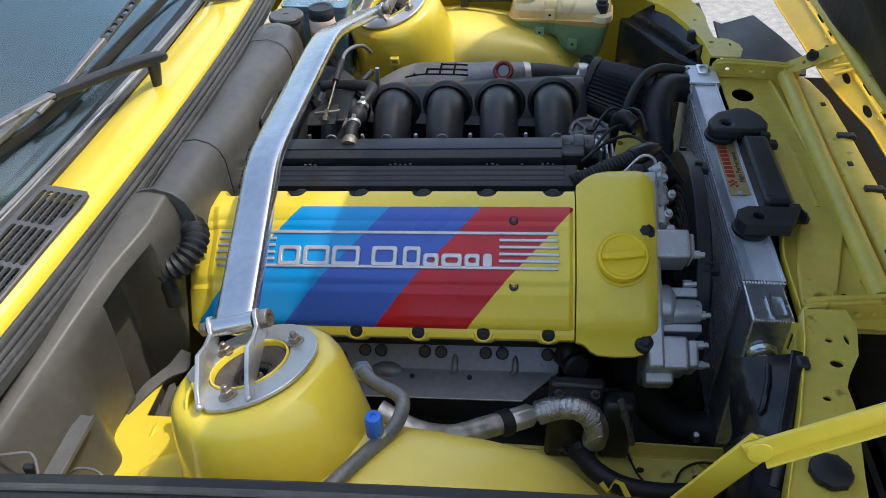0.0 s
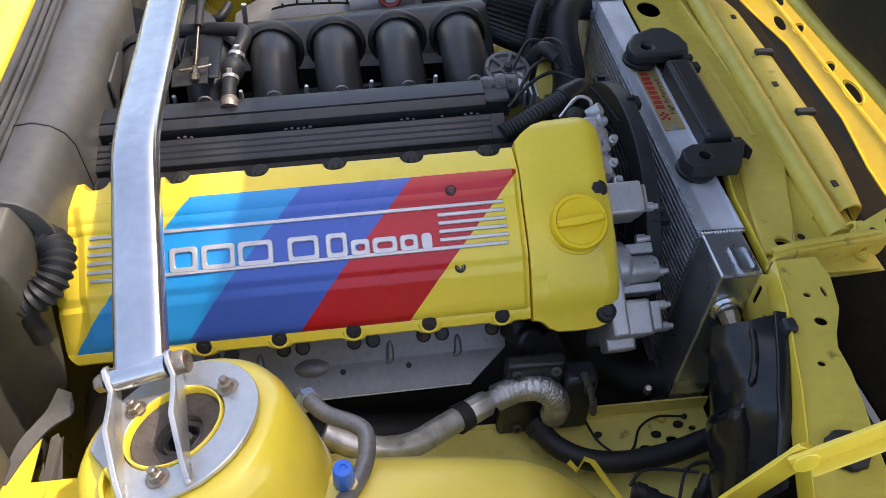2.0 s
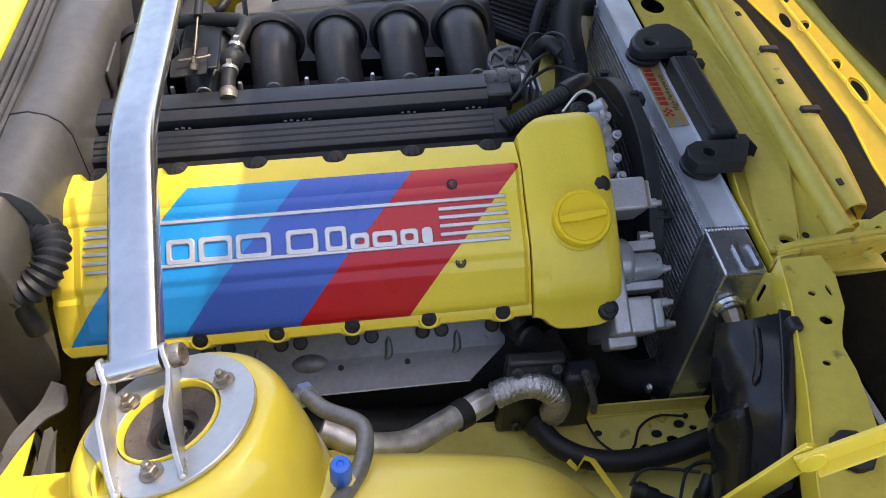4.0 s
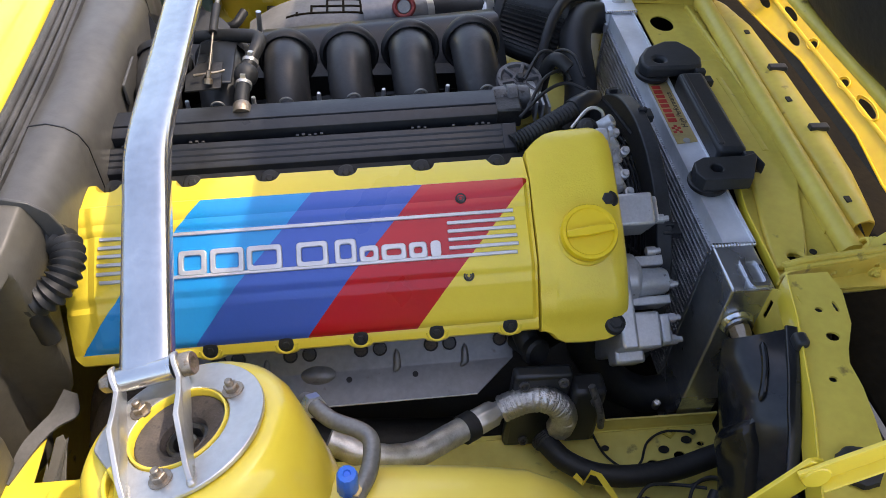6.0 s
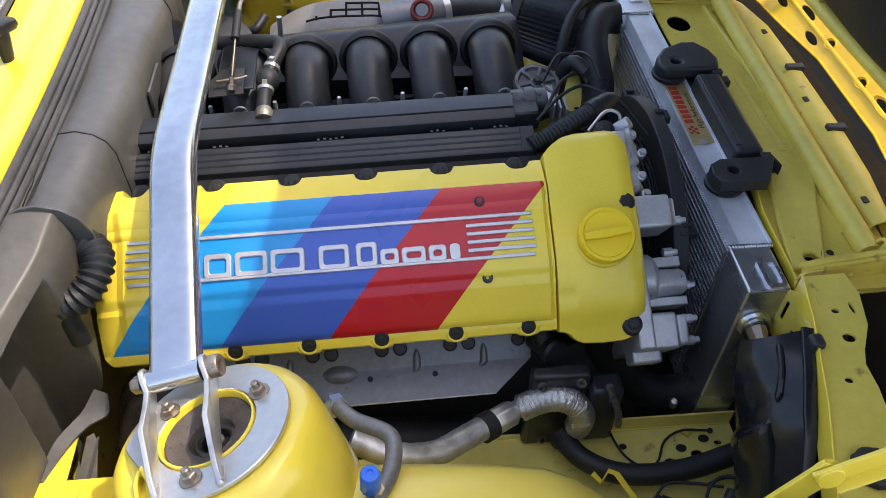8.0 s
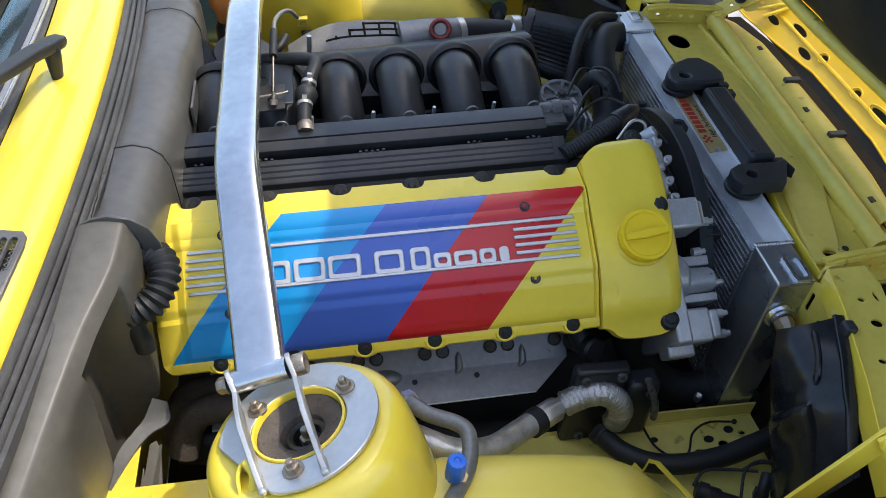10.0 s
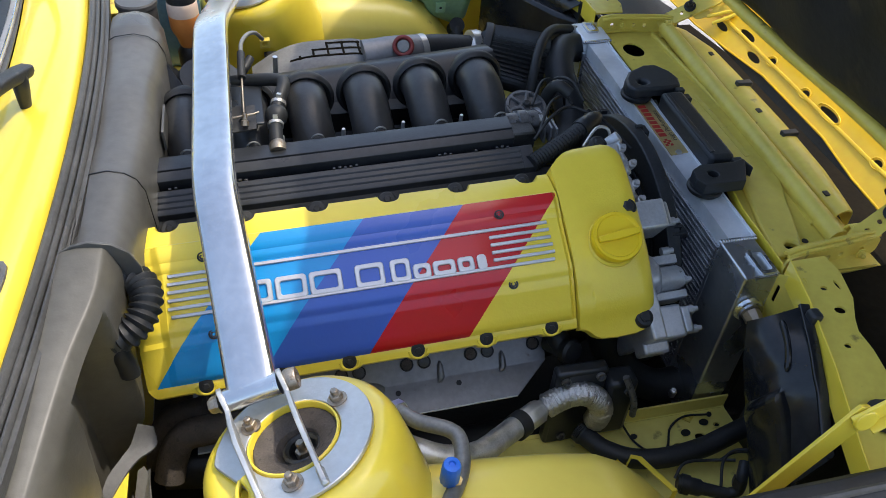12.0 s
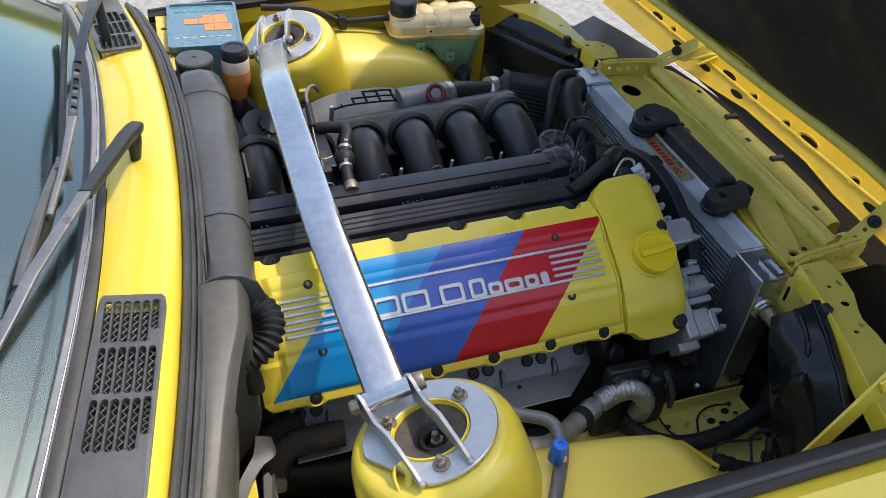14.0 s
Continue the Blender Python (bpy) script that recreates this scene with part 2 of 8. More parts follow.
def part(name, bm, material, parent=None, label="", bevel=0.0, seg=2, smooth=35, kind=""):
    """Links a bmesh, built in world axes, as one mesh under a thing or a part."""
    bmesh.ops.recalc_face_normals(bm, faces=bm.faces[:])
    me = bpy.data.meshes.new(name)
    for f in bm.faces:
        f.smooth = smooth > 0
    for e in bm.edges:
        if len(e.link_faces) == 2 and e.calc_face_angle(0) > radians(smooth):
            e.smooth = False
    bm.to_mesh(me)
    bm.free()
    me.materials.append(material)
    ob = new(name, me)
    if parent is not None:
        ob.parent = parent
        ob.matrix_parent_inverse = (Matrix.Translation(parent.location) if parent.data is None else Matrix()).inverted()
    if bevel:
        b = ob.modifiers.new("bevel", "BEVEL")
        b.width, b.segments, b.limit_method, b.angle_limit = bevel, seg, "ANGLE", radians(35)
        b.harden_normals = False
    return tagged(ob, label, kind=kind)


def axes(origin, x, y):
    """A matrix whose x and y axes lie along x and (about) y."""
    x = Vector(x).normalized()
    z = x.cross(Vector(y)).normalized()
    y = z.cross(x)
    return Matrix(((x.x, y.x, z.x, origin[0]), (x.y, y.y, z.y, origin[1]), (x.z, y.z, z.z, origin[2]), (0, 0, 0, 1)))


def upto(origin, z, x=(1, 0, 0)):
    """A matrix whose z axis lies along z."""
    z = Vector(z).normalized()
    y = z.cross(Vector(x)).normalized()
    x = y.cross(z)
    return Matrix(((x.x, y.x, z.x, origin[0]), (x.y, y.y, z.y, origin[1]), (x.z, y.z, z.z, origin[2]), (0, 0, 0, 1)))


def box(lo, hi, m=None, bm=None):
    bm = bm or bmesh.new()
    v = [bm.verts.new((x, y, z)) for z in (lo[2], hi[2]) for y in (lo[1], hi[1]) for x in (lo[0], hi[0])]
    for q in ((0, 2, 3, 1), (4, 5, 7, 6), (0, 1, 5, 4), (2, 6, 7, 3), (0, 4, 6, 2), (1, 3, 7, 5)):
        bm.faces.new([v[i] for i in q])
    if m is not None:
        bmesh.ops.transform(bm, matrix=m, verts=v)
    return bm


def lathe(profile, m=None, seg=24, bm=None, flute=0.0, teeth=0, caps=True):
    """Turns a profile of (radius, height) round z; flute and teeth make a ribbed rim."""
    bm = bm or bmesh.new()
    rings, made = [], []
    for r, h in profile:
        if r < 1e-5:
            rings.append([bm.verts.new((0, 0, h))])
        else:
            rings.append([bm.verts.new((r * (1 - flute * (0.5 + 0.5 * math.cos(teeth * a))) * math.cos(a), r * (1 - flute * (0.5 + 0.5 * math.cos(teeth * a))) * math.sin(a), h))
                          for a in (2 * math.pi * i / seg for i in range(seg))])
        made += rings[-1]
    for a, b in zip(rings, rings[1:]):
        for i in range(seg):
            j = (i + 1) % seg
            if len(a) == 1 and len(b) == 1:
                continue
            if len(a) == 1:
                bm.faces.new((a[0], b[i], b[j]))
            elif len(b) == 1:
                bm.faces.new((a[i], b[0], a[j]))
            else:
                bm.faces.new((a[i], b[i], b[j], a[j]))
    for ring in (rings[0], rings[-1]):
        if len(ring) > 1 and caps:
            bm.faces.new(ring)
    if m is not None:
        bmesh.ops.transform(bm, matrix=m, verts=made)
    return bm


def circle(cx, cy, r, n=16, ry=None, turn=0.0):
    ry = ry or r
    c, s = math.cos(turn), math.sin(turn)
    return [(cx + c * r * math.cos(a) - s * ry * math.sin(a), cy + s * r * math.cos(a) + c * ry * math.sin(a)) for a in (2 * math.pi * i / n for i in range(n))]


def rrect(x0, y0, x1, y1, r, n=4):
    out = []
    for cx, cy, a0 in ((x1 - r, y1 - r, 0), (x0 + r, y1 - r, 90), (x0 + r, y0 + r, 180), (x1 - r, y0 + r, 270)):
        out += [(cx + r * math.cos(radians(a0 + 90 * i / n)), cy + r * math.sin(radians(a0 + 90 * i / n))) for i in range(n + 1)]
    return out


def prism(outline, holes, th, m=None, bm=None, lift=None):
    """A sheet of an outline with holes right through it, th thick."""
    bm2 = bmesh.new()
    for loop in (outline, *holes):
        vs = [bm2.verts.new((x, y, 0)) for x, y in loop]
        for a, b in zip(vs, vs[1:] + vs[:1]):
            bm2.edges.new((a, b))
    bmesh.ops.triangle_fill(bm2, use_beauty=True, use_dissolve=False, edges=bm2.edges[:])
    ext = bmesh.ops.extrude_face_region(bm2, geom=bm2.faces[:])
    up = [v for v in ext["geom"] if isinstance(v, bmesh.types.BMVert)]
    bmesh.ops.translate(bm2, verts=up, vec=(0, 0, th))
    if lift:
        for v in bm2.verts:
            v.co.z += lift(v.co.x, v.co.y)
    if m is not None:
        bmesh.ops.transform(bm2, matrix=m, verts=bm2.verts[:])
    if bm is None:
        return bm2
    me = bpy.data.meshes.new("tmp")
    bm2.to_mesh(me)
    bm2.free()
    bm.from_mesh(me)
    bpy.data.meshes.remove(me)
    return bm


def smooth_path(pts, n=6):
    """A curve through the points."""
    p = [Vector(q) for q in pts]
    p = [p[0] * 2 - p[1]] + p + [p[-1] * 2 - p[-2]]
    out = []
    for i in range(1, len(p) - 2):
        for k in range(n):
            t = k / n
            a, b, c, d = p[i - 1:i + 3]
            out.append(0.5 * (2 * b + (c - a) * t + (2 * a - 5 * b + 4 * c - d) * t * t + (3 * b - a - 3 * c + d) * t ** 3))
    return out + [p[-2]]


def sweep(path, prof, bm=None, scale=None, up=(0, 0, 1), caps=True):
    """Sweeps a closed profile of 2D points, or a circle of a radius, along a path. scale: a size for each point."""
    bm = bm or bmesh.new()
    path = [Vector(p) for p in path]
    if isinstance(prof, float):
        prof = circle(0, 0, prof, 14)
    side = None
    rings = []
    for i, p in enumerate(path):
        tan = (path[min(i + 1, len(path) - 1)] - path[max(i - 1, 0)]).normalized()
        if side is None:
            side = tan.cross(Vector(up))
            if side.length < 1e-3:
                side = tan.cross(Vector((1, 0, 0)))
        side = (side - tan * side.dot(tan)).normalized()
        top = side.cross(tan)
        k = scale[i] if scale else 1.0
        rings.append([bm.verts.new(p + side * (x * k) + top * (y * k)) for x, y in prof])
    n = len(prof)
    for a, b in zip(rings, rings[1:]):
        for i in range(n):
            j = (i + 1) % n
            bm.faces.new((a[i], a[j], b[j], b[i]))
    if caps:
        bm.faces.new(rings[0])
        bm.faces.new(rings[-1][::-1])
    return bm


def patch(fn, us, vs, thick=0.0, bm=None, direction=(0, 0, -1)):
    """A surface fn(u, v), and its back at a thickness."""
    bm = bm or bmesh.new()
    g = [[bm.verts.new(fn(u, v)) for v in vs] for u in us]
    d = Vector(direction) * thick
    if thick:
        h = [[bm.verts.new(Vector(fn(u, v)) + d) for v in vs] for u in us]
    for i in range(len(us) - 1):
        for j in range(len(vs) - 1):
            bm.faces.new((g[i][j], g[i + 1][j], g[i + 1][j + 1], g[i][j + 1]))
            if thick:
                bm.faces.new((h[i][j], h[i][j + 1], h[i + 1][j + 1], h[i + 1][j]))
    if thick:
        for i in range(len(us) - 1):
            for j in (0, len(vs) - 1):
                bm.faces.new((g[i][j], h[i][j], h[i + 1][j], g[i + 1][j]))
        for j in range(len(vs) - 1):
            for i in (0, len(us) - 1):
                bm.faces.new((g[i][j], g[i][j + 1], h[i][j + 1], h[i][j]))
    return bm


def span(a, b, n):
    return [a + (b - a) * i / n for i in range(n + 1)]


def lerp(x, table):
    """A value read from a table of (x, value), straight between its rows."""
    if x <= table[0][0]:
        return table[0][1]
    for (a, p), (b, q) in zip(table, table[1:]):
        if x <= b:
            return p + (q - p) * (x - a) / (b - a)
    return table[-1][1]


def ease(x, table):
    """A value read from a table of (x, value), along a smooth curve through its rows."""
    if x <= table[0][0]:
        return table[0][1]
    if x >= table[-1][0]:
        return table[-1][1]
    n = len(table)
    tan = [(table[min(i + 1, n - 1)][1] - table[max(i - 1, 0)][1]) / (table[min(i + 1, n - 1)][0] - table[max(i - 1, 0)][0]) for i in range(n)]
    for i in range(n - 1):
        (a, p), (b, q) = table[i], table[i + 1]
        if x <= b:
            h = b - a
            t = (x - a) / h
            return (2 * t ** 3 - 3 * t * t + 1) * p + (t ** 3 - 2 * t * t + t) * h * tan[i] + (3 * t * t - 2 * t ** 3) * q + (t ** 3 - t * t) * h * tan[i + 1]


def bolt(parent, at, axis, r=0.008, h=0.007, material=None, name="bolt", washer=True, label=""):
    """A hexagon bolt with a washer and a stud end."""
    m = upto(at, axis)
    bm = bmesh.new()
    if washer:
        lathe([(r * 1.45, 0), (r * 1.45, h * 0.22), (r * 1.2, h * 0.26)], m, 18, bm)
    lathe([(r, h * 0.2), (r, h * 0.9), (r * 0.86, h)], m, 6, bm)
    lathe([(r * 0.55, h), (r * 0.55, h * 1.6), (r * 0.4, h * 1.75)], m, 12, bm)
    return part(name, bm, material or steel, parent, label, smooth=30)


# ---- ground and surroundings ----
ground = tagged(part("ground", patch(lambda u, v: (u, v, 0.0), [-400, -40, -6, 6, 40, 400], [-400, -40, -6, 6, 40, 400]), concrete, smooth=0),
                "light grey sunlit concrete ground", "ground", kind="structure")

YC = -0.027  # the car's centre line


def xf(y):
    """The cowl's front edge, in plan."""
    return -0.300 - 0.145 * (y - YC) ** 2


def zc(y):
    """The cowl's height across the car."""
    return 0.930 - 0.10 * (y - YC) ** 2


def xt(y):
    """The windscreen's lower trim, in plan."""
    return -0.402 - 0.16 * (y - YC) ** 2


# ---- the car's body ----
body = thing("car_body", "bright yellow painted coupe body around an open engine bay", "car body", (0, YC, 0))

ys = span(-0.76, 0.70, 60)


def cowl(u, v):
    """u runs from the trim (0) to the front lip (1), which rolls down."""
    x0, x1, z = xt(v) + 0.001, xf(v), zc(v)
    prof = ((0.0, -0.004), (0.25, 0.004), (0.6, 0.009), (0.82, 0.009), (0.92, 0.003), (1.0, -0.012), (1.02, -0.03))
    dip = 0.022 if 0.09 < u < 0.80 and (-0.70 < v < -0.36 or 0.39 < v < 0.70) else 0.0   # the wells under the grilles
    return (x0 + (x1 - x0) * min(u, 1.0), v, z + lerp(u, prof) - dip)


part("cowl_panel", patch(cowl, [0, 0.07, 0.10, 0.25, 0.42, 0.6, 0.72, 0.82, 0.86, 0.92, 0.96, 1.0, 1.02], ys, 0.002), yellow, body, "glossy yellow scuttle panel")
part("drip_flange", sweep([(xf(y) + 0.006, y, zc(y) - 0.022) for y in ys], [(-0.008, -0.001), (0.008, -0.001), (0.008, 0.001), (-0.008, 0.001)]), yellow, body)
# rubber weather strip that the closed bonnet rests on
strip = tagged(new("weather_strip"), "grey rubber weather strip along the scuttle edge", "seal")
for off, dz, w, h in ((0.006, -0.008, 0.0055, 0.007), (0.0135, -0.013, 0.004, 0.005), (0.021, -0.018, 0.004, 0.006)):
    part("lip", sweep([(xf(y) + off, y, zc(y) + dz) for y in ys], circle(0, 0, w, 10, h)), grey_rubber, strip)
part("base", sweep([(xf(y) + 0.014, y, zc(y) - 0.022) for y in ys], [(-0.016, -0.012), (0.016, -0.012), (0.016, 0.002), (-0.016, 0.004)]), grey_rubber, strip)

# windscreen, its trim, the dash behind it
def band(y):
    """The width of the rubber band beside the scuttle, wider towards the near end."""
    return lerp(y, ((-0.48, 0.018), (-0.18, 0.0125), (0.30, 0.004)))


glass_part = part("windscreen", patch(lambda u, v: (xt(v) - 0.030 - 0.95 * u, v, zc(v) + 0.010 + 0.52 * u - 0.06 * u * u + 0.06 * u * (v - YC) ** 2),
                                      span(0, 1, 8), span(-0.72, 0.66, 14), 0.005), glass, body, "clear laminated windscreen")
glass_part.visible_shadow = False
part("windscreen_trim", sweep([(xt(y) - band(y) / 2, y, zc(y) + 0.000) for y in ys], [(-0.009, -0.006), (0.009, -0.006), (0.009, 0.0015), (0.005, 0.004), (-0.005, 0.005), (-0.009, 0.003)], scale=[band(y) / 0.018 for y in ys]), grey_rubber, body,
     "dark grey rubber windscreen trim")
part("bright_trim", sweep([(xt(y) - band(y) - 0.0065, y, zc(y) + 0.003) for y in ys], [(-0.0065, -0.006), (0.0065, -0.006), (0.0065, 0.001), (0.0035, 0.0045), (-0.0035, 0.0045), (-0.0065, 0.001)]), trim_alu, body, "dull bright metal windscreen strip")
part("trim_bead", sweep([(xt(y) - band(y) - 0.0022, y, zc(y) + 0.0065) for y in ys], circle(0, 0, 0.0016, 8)), alu, body)
part("windscreen_seal", patch(lambda u, y: (xt(y) - band(y) - 0.012 - (0.034 - band(y)) * u, y, zc(y) + 0.004 + 0.012 * u - 0.003 * math.sin(u * 3.1)), span(0, 1, 6), ys, 0.003), satin_black, body, "dark rubber windscreen seal")
part("dashboard", patch(lambda u, v: (xt(v) - 0.052 - 0.62 * u, v, zc(v) - 0.012 + 0.075 * math.sin(u * 2.4)), span(0, 1, 8), span(-0.70, 0.64, 10), 0.05), interior, body, "dark dashboard top")
# dark walls added round the cabin so no bright ground shows through
part("cabin_shell", box((-2.10, -0.72, 0.3), (-2.06, 0.66, 1.38)), interior, body)
for y in (0.60, -0.69):
    bm = prism([(-0.50, 0.30), (-0.50, 0.90), (-1.36, 1.34), (-2.08, 1.37), (-2.08, 0.30)], [], 0.03, axes((0, y + 0.03, 0), (1, 0, 0), (0, 0, 1)))
    part("cabin_dark_wall", bm, interior, body)
part("cabin_floor", box((-2.08, -0.72, 0.28), (-0.36, 0.66, 0.30)), interior, body)
part("roof", patch(lambda u, v: (-1.36 - 1.1 * u, v, 1.395 + 0.05 * math.sin(u * 3.1) - 0.10 * (v - YC) ** 2), span(0, 1, 8), span(-0.66, 0.60, 8), 0.03), yellow, body)
for sgn in (-1, 1):
    part("windscreen_pillar", sweep([(-0.40, YC + sgn * 0.735, 0.90), (-0.80, YC + sgn * 0.715, 1.14), (-1.36, YC + sgn * 0.66, 1.39)], rrect(-0.025, -0.02, 0.025, 0.02, 0.008)), yellow, body)
    part("door_panel", box((-1.5, YC + sgn * 0.76 - 0.02, 0.25), (-0.55, YC + sgn * 0.76 + 0.02, 0.90)), yellow, body, bevel=0.01)

# plain closed tail behind the cabin
part("tail", patch(lambda u, v: (-1.5 - 1.6 * u, v, lerp(u, ((0, 0.95), (0.55, 0.98), (0.65, 0.95), (0.95, 0.90), (1, 0.84)))), span(0, 1, 20), span(YC - 0.76, YC + 0.76, 6), 0.02), yellow, body)
part("tail_panel", box((-3.12, YC - 0.76, 0.30), (-3.08, YC + 0.76, 0.86)), yellow, body, bevel=0.02)
for sgn in (-1, 1):
    o = [(-3.10, 0.30), (-2.86, 0.30), (-2.82, 0.50), (-2.70, 0.64), (-2.50, 0.69), (-2.30, 0.64), (-2.18, 0.50), (-2.14, 0.28), (-1.5, 0.25), (-1.5, 0.95), (-3.10, 0.86)]
    part("quarter_panel", prism(o, [], 0.03, axes((0, YC + sgn * 0.76 + 0.015, 0), (1, 0, 0), (0, 0, 1))), yellow, body)
    part("rear_glass", prism([(-1.42, 0.92), (-2.45, 0.96), (-2.30, 1.28), (-1.42, 1.34)], [], 0.012, axes((0, YC + sgn * 0.70 + 0.006, 0), (1, 0, 0), (0, 0, 1))), satin_black, body)
part("rear_window", patch(lambda u, v: (-2.44 - 0.32 * u, v, 1.37 - 0.42 * u), span(0, 1, 4), span(YC - 0.66, YC + 0.66, 4), 0.01), satin_black, body)
# road wheels that carry the body
for sgn in (-1, 1):
    for xw in (0.06, -2.50):
        w = part("road_wheel", lathe([(0.20, -0.09), (0.29, -0.10), (0.31, -0.085), (0.315, 0.0), (0.31, 0.085), (0.29, 0.10), (0.20, 0.09)], upto((xw, YC + sgn * 0.64, 0.315), (0, sgn, 0)), 40), rubber, body, "black tyre")
        part("rim", lathe([(0.205, -0.06), (0.205, 0.085), (0.19, 0.09), (0.17, 0.05), (0.06, 0.07), (0, 0.07)], upto((xw, YC + sgn * 0.64, 0.315), (0, sgn, 0)), 30), alu_rad, w)

# bulkhead, and a black floor added to keep the bay below in shade
part("bulkhead", box((-0.345, -0.74, 0.25), (-0.325, 0.69, 0.80)), yellow_dusty_shaded, body)
part("undertray", box((-0.33, -0.74, 0.20), (0.95, 0.69, 0.22)), oily_shade, body, "black floor sheet added to keep the bay in shade")

# strut towers
PN = Vector((-0.25, 0.20, 0.946)).normalized()
PC = Vector((-0.049, -0.574, 0.852))


def mirrored(p):
    return Vector((p[0], 2 * YC - p[1], p[2]))


def tower(side):
    c = PC.copy() if side < 0 else mirrored(PC)
    n = PN.copy() if side < 0 else Vector((PN.x, -PN.y, PN.z))
    m = upto(c, n)
    foot = c + Vector((0.02, side * 0.055, -0.36))
    bm = bmesh.new()
    rows = []
    seg = 48
    for k, (r, d) in enumerate(((0.050, -0.030), (0.050, -0.006), (0.052, -0.003), (0.088, -0.003), (0.097, -0.006), (0.104, -0.014), (0.109, -0.028), (0.116, -0.07), (0.124, -0.12), (0.140, -0.22), (0.165, -0.34))):
        row = []
        for i in range(seg):
            a = 2 * math.pi * i / seg
            p = m @ Vector((r * math.cos(a), r * math.sin(a), d))
            f = max(0.0, (-d - 0.03) / 0.31)
            q = foot + Vector((r * math.cos(a), r * math.sin(a) * 1.0, 0.35 + d))
            row.append(bm.verts.new(p.lerp(q, min(1, f))))
        rows.append(row)
    for a, b in zip(rows, rows[1:]):
        for i in range(seg):
            bm.faces.new((a[i], b[i], b[(i + 1) % seg], a[(i + 1) % seg]))
    t = part("strut_tower", bm, yellow, body, "glossy yellow suspension tower", smooth=60)
    # the raised yellow collar, the dusty bearing and its nut
    part("collar", lathe([(0.0462, -0.010), (0.0462, 0.0048), (0.0470, 0.0060), (0.0488, 0.0060), (0.0495, 0.0048), (0.0495, -0.012)], m, 40, caps=False), yellow, t)
    part("strut_mount", lathe([(0.0457, -0.030), (0.0457, -0.002), (0.044, -0.001), (0.036, -0.003), (0.030, -0.005), (0.024, -0.009), (0.019, -0.022), (0.010, -0.024), (0.0, -0.024)], m, 36), rust_dust, t, "dusty brown strut bearing")
    part("bearing_cup", lathe([(0.021, -0.024), (0.021, -0.010), (0.018, -0.008), (0.015, -0.011), (0.014, -0.024), (0, -0.024)], m @ pose(0.004, -0.004, 0), 28), dark_steel, t)
    bm = lathe([(0.0095, -0.026), (0.0095, -0.014), (0.0085, -0.012)], m @ pose(0.004, -0.004, 0), 6)
    lathe([(0.005, -0.012), (0.005, -0.003), (0.004, -0.001), (0, -0.001)], m @ pose(0.004, -0.004, 0), 12, bm)
    part("strut_nut", bm, steel, t)
    return m, n, c


TOWERS = [tower(-1), tower(1)]

# small bent tab on the near tower
tab = bmesh.new()
sweep(smooth_path([(-0.104, -0.648, 0.818), (-0.106, -0.636, 0.838), (-0.108, -0.622, 0.848), (-0.104, -0.612, 0.853)], 4), rrect(-0.010, -0.0022, 0.010, 0.0022, 0.002), tab, up=(1, 0, 0))
sweep(smooth_path([(-0.096, -0.640, 0.842), (-0.092, -0.628, 0.860), (-0.100, -0.616, 0.866)], 4), 0.0055, tab)
part("cable_tab", tab, yellow, body)


# inner wings (wheel housings), built on either side
def wing_z(x):
    return lerp(x, ((-0.30, 0.62), (-0.2, 0.70), (-0.10, 0.752), (0.0, 0.785), (0.10, 0.795), (0.16, 0.789), (0.24, 0.775), (0.30, 0.758), (0.34, 0.728), (0.38, 0.680), (0.42, 0.624), (0.50, 0.51)))


def wing(side):
    def fn(x, v):
        """v from 0, at the outer edge, to 1, low at the inner side."""
        y0, y1 = -0.755, -0.520
        z = wing_z(x)
        table_y = ((0, y0), (0.3, -0.69), (0.5, -0.64), (0.62, -0.605), (0.72, -0.582), (0.8, -0.565), (0.9, -0.551), (1.0, -0.541))
        table_z = ((0, -0.012), (0.3, 0.0), (0.5, -0.004), (0.62, -0.012), (0.72, -0.026), (0.8, -0.05), (0.9, -0.115), (1.0, -0.27))
        y = lerp(v, table_y)
        return (x, y if side < 0 else 2 * YC - y, z + lerp(v, table_z))
    part("wheel_housing", patch(fn, span(-0.30, 0.50, 40), [0, 0.1, 0.2, 0.3, 0.4, 0.5, 0.56, 0.62, 0.67, 0.72, 0.76, 0.8, 0.85, 0.9, 1.0], 0.003), housing_yellow, body, "yellow wheel housing", smooth=50)


wing(-1)
wing(1)
bm = lathe([(0.0045, 0), (0.0044, 0.001), (0.0025, 0.0016), (0, 0.0017)], upto((0.152, -0.664, 0.7855), (0.1, -0.1, 1)), 16)
part("wing_screw", bm, steel, body)

